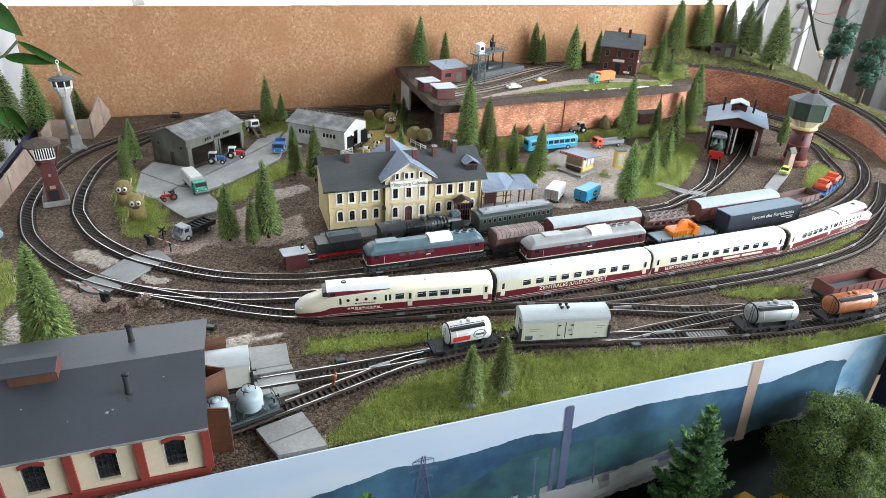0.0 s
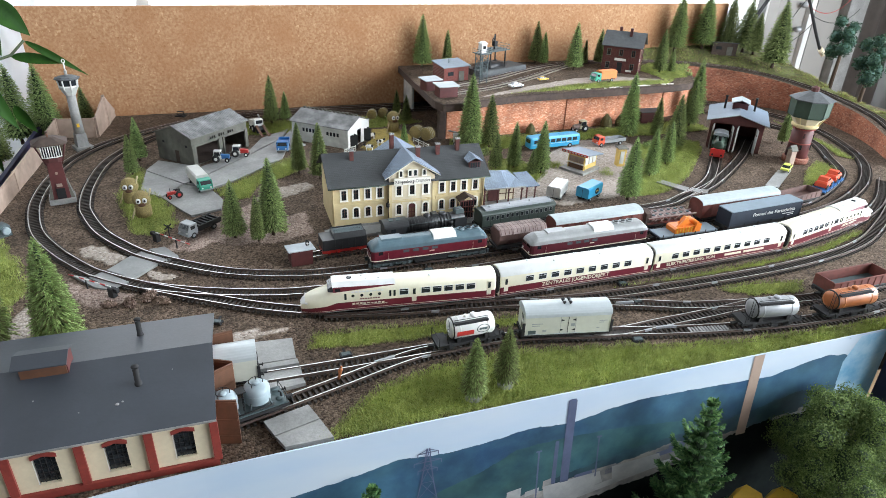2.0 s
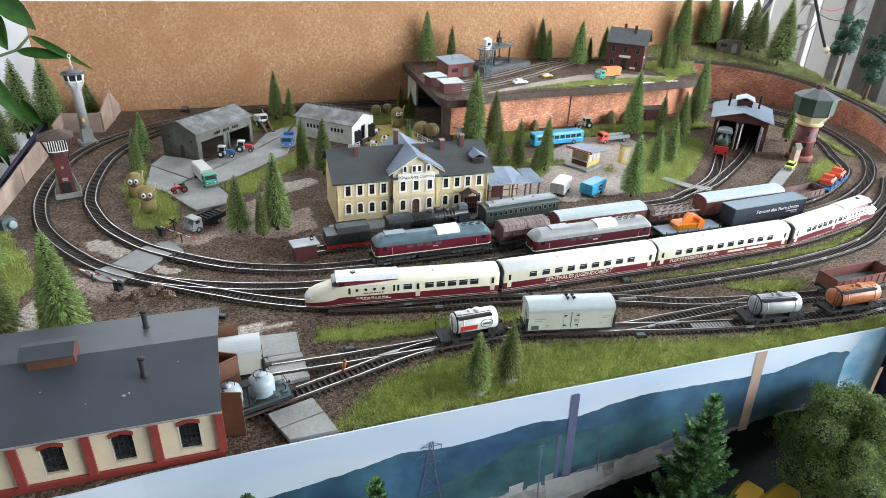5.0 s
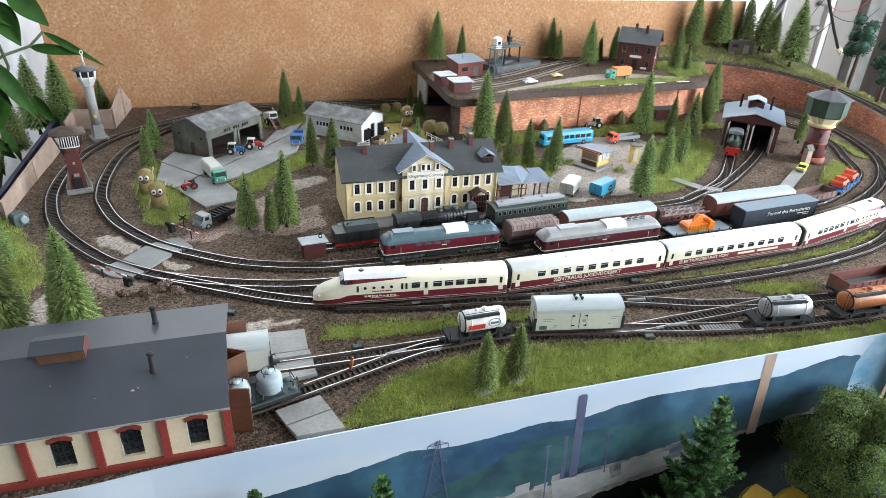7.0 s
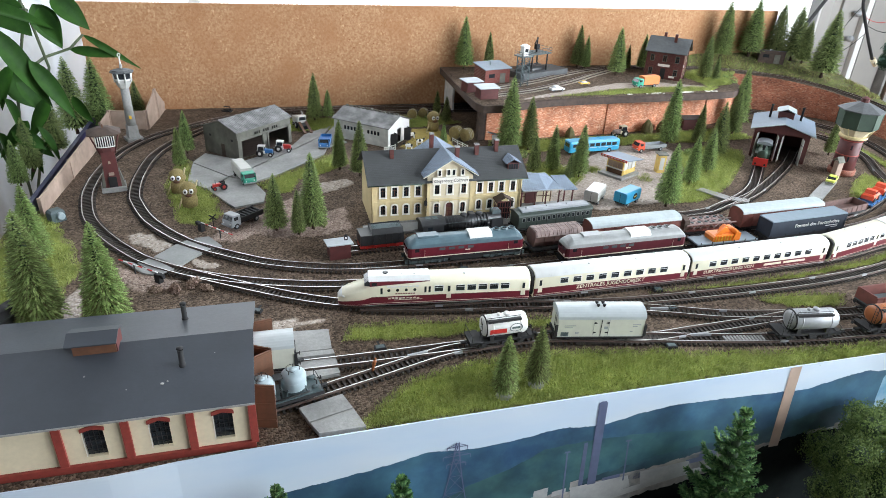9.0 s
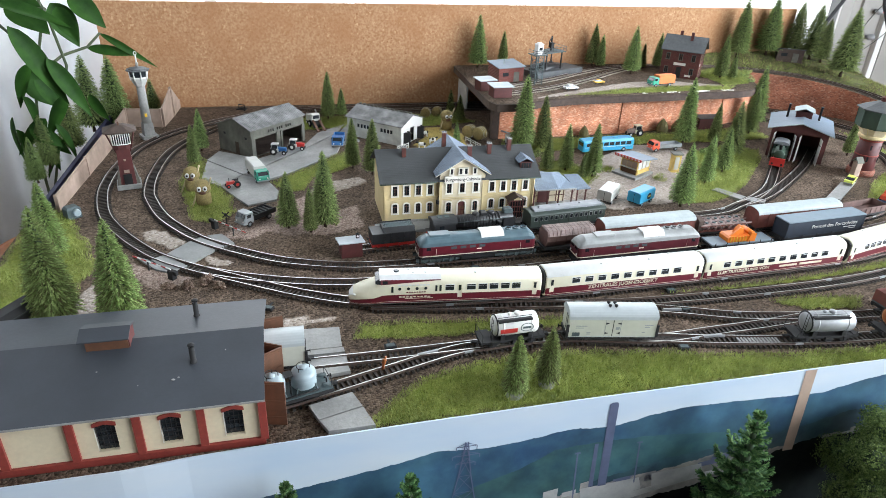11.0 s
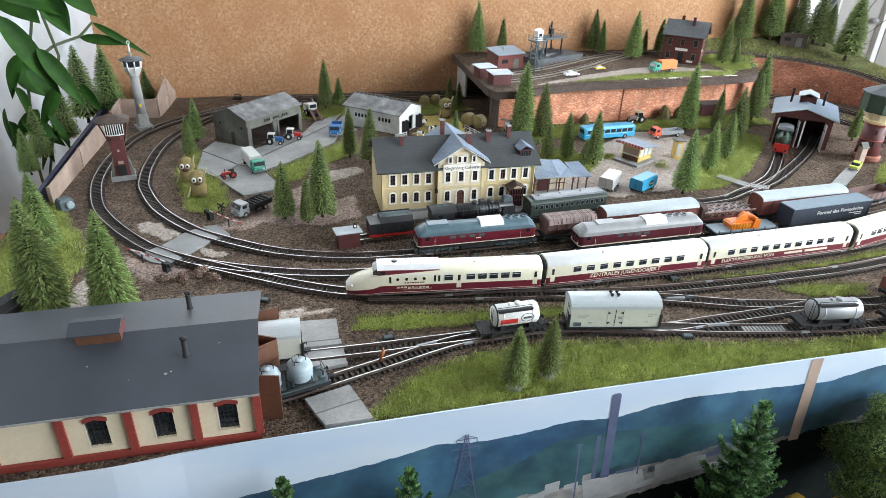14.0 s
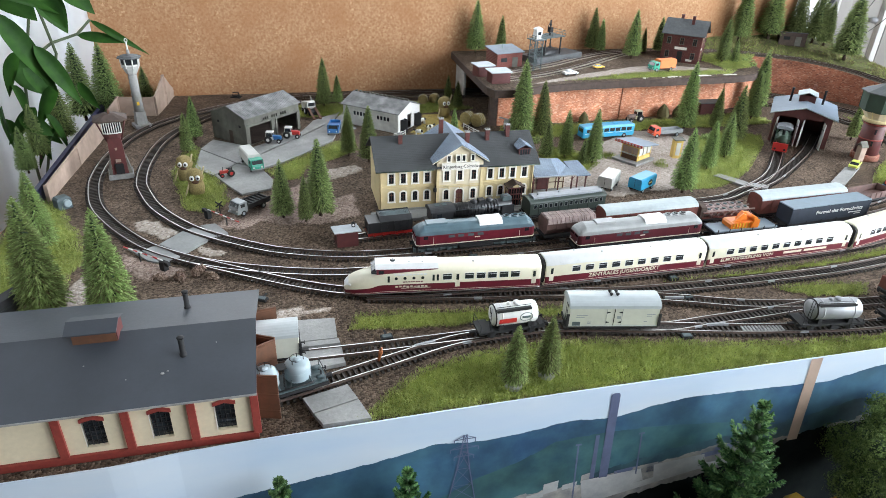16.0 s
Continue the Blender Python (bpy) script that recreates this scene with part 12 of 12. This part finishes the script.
def drape(name, x0, x1, y, z0, z1, mat, label, folds=9, depth=0.02, along="x"):
    s = Shape()
    n = folds * 8
    rows = []
    for k, (z, o) in enumerate(((z0, 0.0), (z1, 0.0), (z1, 0.004), (z0, 0.004))):
        row = []
        for i in range(n + 1):
            u = x0 + (x1 - x0) * i / n
            d = depth * math.sin(2 * math.pi * folds * i / n + 0.6 * math.sin(i * 0.13)) + 0.4 * depth * math.sin(i * 0.21)
            row.append((u, y + d + o, z) if along == "x" else (y + d + o, u, z))
        rows.append(row)
    b = len(s.v)
    for r in rows:
        s.v += r
    m = n + 1
    for k in range(4):
        for i in range(n):
            a, c = k * m, ((k + 1) % 4) * m
            s.face((b + a + i, b + a + i + 1, b + c + i + 1, b + c + i), 0, True)
    tagged(part(name, s, M[mat]), label, "curtain")


drape("curtain", 0.35, 1.75, -0.78, -0.75, 1.4, "curtain", "white net curtain hanging beside the layout", 14, 0.018, "y")
drape("curtain", -0.86, -0.3, 1.5, -0.75, 1.4, "curtain", "white net curtain hanging behind the plant", 7, 0.016)
drape("curtain", 1.93, 2.09, 1.62, -0.79, 1.6, "drape", "heavy taupe brown drape beside the window", 2, 0.012)


def window_side():
    """Door leaf, pale post and white rail beside the window."""
    t = thing("door_1", "beige panelled door leaf beside the window", "door", kind="structure")
    part("leaf", Shape().box(1.585, 1.82, 1.62, 1.66, -0.78, 1.45), M["beige"], t)
    part("panel", Shape().box(1.61, 1.675, 1.612, 1.62, -0.4, 0.9), M["beige"], t)
    part("panel", Shape().box(1.72, 1.8, 1.612, 1.62, -0.4, 0.9), M["beige"], t)
    part("white_rail", Shape().box(1.69, 1.708, 1.604, 1.62, -0.75, 1.4), M["white"], t, "white vertical rail")
    p = thing("door_frame", "pale grey door frame post", "frame", kind="structure")
    part("post", Shape().box(1.824, 1.895, 1.59, 1.66, -0.78, 1.5), M["concrete"], p)
    part("fillet", Shape().box(1.9, 1.908, 1.6, 1.64, -0.78, 1.5), M["drape"], p)
    for i, z in enumerate((0.09, 0.16)):
        k = thing("door_knob", "small shiny chrome knob on the door", "knob", 1.655, 1.61, z)
        part("knob", Shape().blob((0, -0.014, 0), (0.012, 0.01, 0.009), 12, 8), M["silver"], k)
        part("stem", Shape().lathe([(0.005, -0.012), (0.005, 0.004)], 0, 0, 8, axis="y"), M["silver"], k)
    lamp = thing("desk_lamp", "black jointed lamp arm with pale tip and thin cables", "lamp", 0, 0, 0)
    part("arm", Shape().tube([(1.5, 1.48, 0.42), (1.53, 1.49, 0.26), (1.564, 1.5, 0.188), (1.62, 1.5, 0.1), (1.66, 1.5, 0.043)], 0.004, 8), M["black"], lamp)
    part("arm", Shape().tube([(1.5, 1.48, 0.42), (1.42, 1.44, 0.28), (1.33, 1.4, 0.2), (1.26, 1.38, 0.12), (1.25, 1.38, 0.06)], 0.0045, 8), M["black"], lamp)
    part("tip", Shape().tube([(1.655, 1.5, 0.052), (1.674, 1.5, 0.034)], 0.0075, 10), M["plaster_pale"], lamp, "pale lamp socket")
    for i, (a, b, c) in enumerate((((1.56, 1.5, 0.19), (1.49, 1.5, 0.11), (1.5, 1.5, 0.02)), ((1.57, 1.5, 0.17), (1.66, 1.5, 0.12), (1.72, 1.5, 0.19)), ((1.6, 1.5, 0.12), (1.55, 1.5, 0.07), (1.49, 1.5, 0.05)), ((1.58, 1.5, 0.15), (1.7, 1.5, 0.09), (1.76, 1.5, 0.16)))):
        pts = [Vector(a) * (1 - f) ** 2 + Vector(b) * 2 * f * (1 - f) + Vector(c) * f * f for f in [k / 8 for k in range(9)]]
        part("cable", Shape().tube(pts, 0.0009, 5), M["red" if i == 1 else "black"], lamp)


M["beige"] = material("beige_door_paint", (0.3, 0.285, 0.265), 0.6, vary=0.04, scale=20)
window_side()

bx = thing("wagon_body", "black toy wagon body with white lettering", "wagon", -0.266, 0.557, GZ, 60)
part("body", Shape().prism_x([(-0.012, 0), (0.012, 0), (0.012, 0.026), (0.006, 0.031), (-0.006, 0.031), (-0.012, 0.026)], -0.035, 0.035), M["black"], bx)
part("roof_edge", Shape().box(-0.0352, 0.0352, -0.0126, -0.0119, 0.0255, 0.0268), M["soot"], bx)
lettering("MEN", 0.009, M["canvas"], bx, Matrix.Translation((0.002, -0.0121, 0.0135)), width=0.023)

# yellow toys on the lower shelf
for x, y, rz in ((0.405, 0.312, 25), (0.437, 0.304, 20)):
    yt = thing("yellow_toy_truck", "rounded yellow plastic toy truck on the shelf", "toy", x, y, -0.235, rz, group="yellow toys")
    part("body", Shape().loft([[(xx, yy * k, zz) for yy, zz in ((-0.014, 0.05), (0.014, 0.05), (0.014, 0.1), (0.009, 0.108), (-0.009, 0.108), (-0.014, 0.1))] for xx, k in ((-0.05, 0.85), (-0.045, 1), (0.045, 1), (0.05, 0.85))]), M["yellow"], yt)
    part("chassis", Shape().box(-0.045, 0.045, -0.01, 0.01, 0.012, 0.05), M["black"], yt)
    for a in (-0.03, 0.03):
        for q in (-1, 1):
            part("wheel", Shape().lathe([(0.002, -0.003), (0.012, -0.003), (0.012, 0.003), (0.002, 0.003)], a, 0.012, 14, axis="y"), M["tyre"], yt, m=Matrix.Translation((0, q * 0.012, 0)))

# small things at the back of the farm
for x0, y0, x1, y1 in ((0.178, 1.04, 0.2, 1.055), (0.31, 1.08, 0.325, 1.035), (0.178, 1.04, 0.2, 1.02)):
    fn = thing("paddock_fence", "low pale wooden paddock fence", "fence", x0, y0, GZ, math.degrees(math.atan2(y1 - y0, x1 - x0)))
    ln = math.hypot(x1 - x0, y1 - y0)
    for z in (0.004, 0.0075):
        part("rail", Shape().box(0, ln, -0.0004, 0.0004, z, z + 0.0012), M["canvas"], fn)
    for i in range(4):
        part("post", Shape().box(ln * i / 3 - 0.0006, ln * i / 3 + 0.0006, -0.0006, 0.0006, -0.001, 0.0095), M["canvas"], fn)
hs = thing("hand_car", "tiny black hand car on the rear track", "vehicle", -0.088, 1.3, -0.0005, -25)
part("frame", Shape().tube([(-0.008, 0, 0.002), (-0.006, 0, 0.012), (0.006, 0, 0.012), (0.008, 0, 0.002)], 0.0012, 6), M["black"], hs)
part("seat", Shape().box(-0.004, 0.004, -0.004, 0.004, 0.005, 0.007), M["black"], hs)
for q in (-1, 1):
    part("wheel", Shape().lathe([(0.001, -0.0008), (0.003, -0.0008), (0.003, 0.0008), (0.001, 0.0008)], q * 0.006, 0.0036, 10, axis="y"), M["black"], hs)
part("wagon_deck", Shape().box(-0.009, 0.009, -0.006, 0.006, 0.003, 0.005), M["black"], hs)
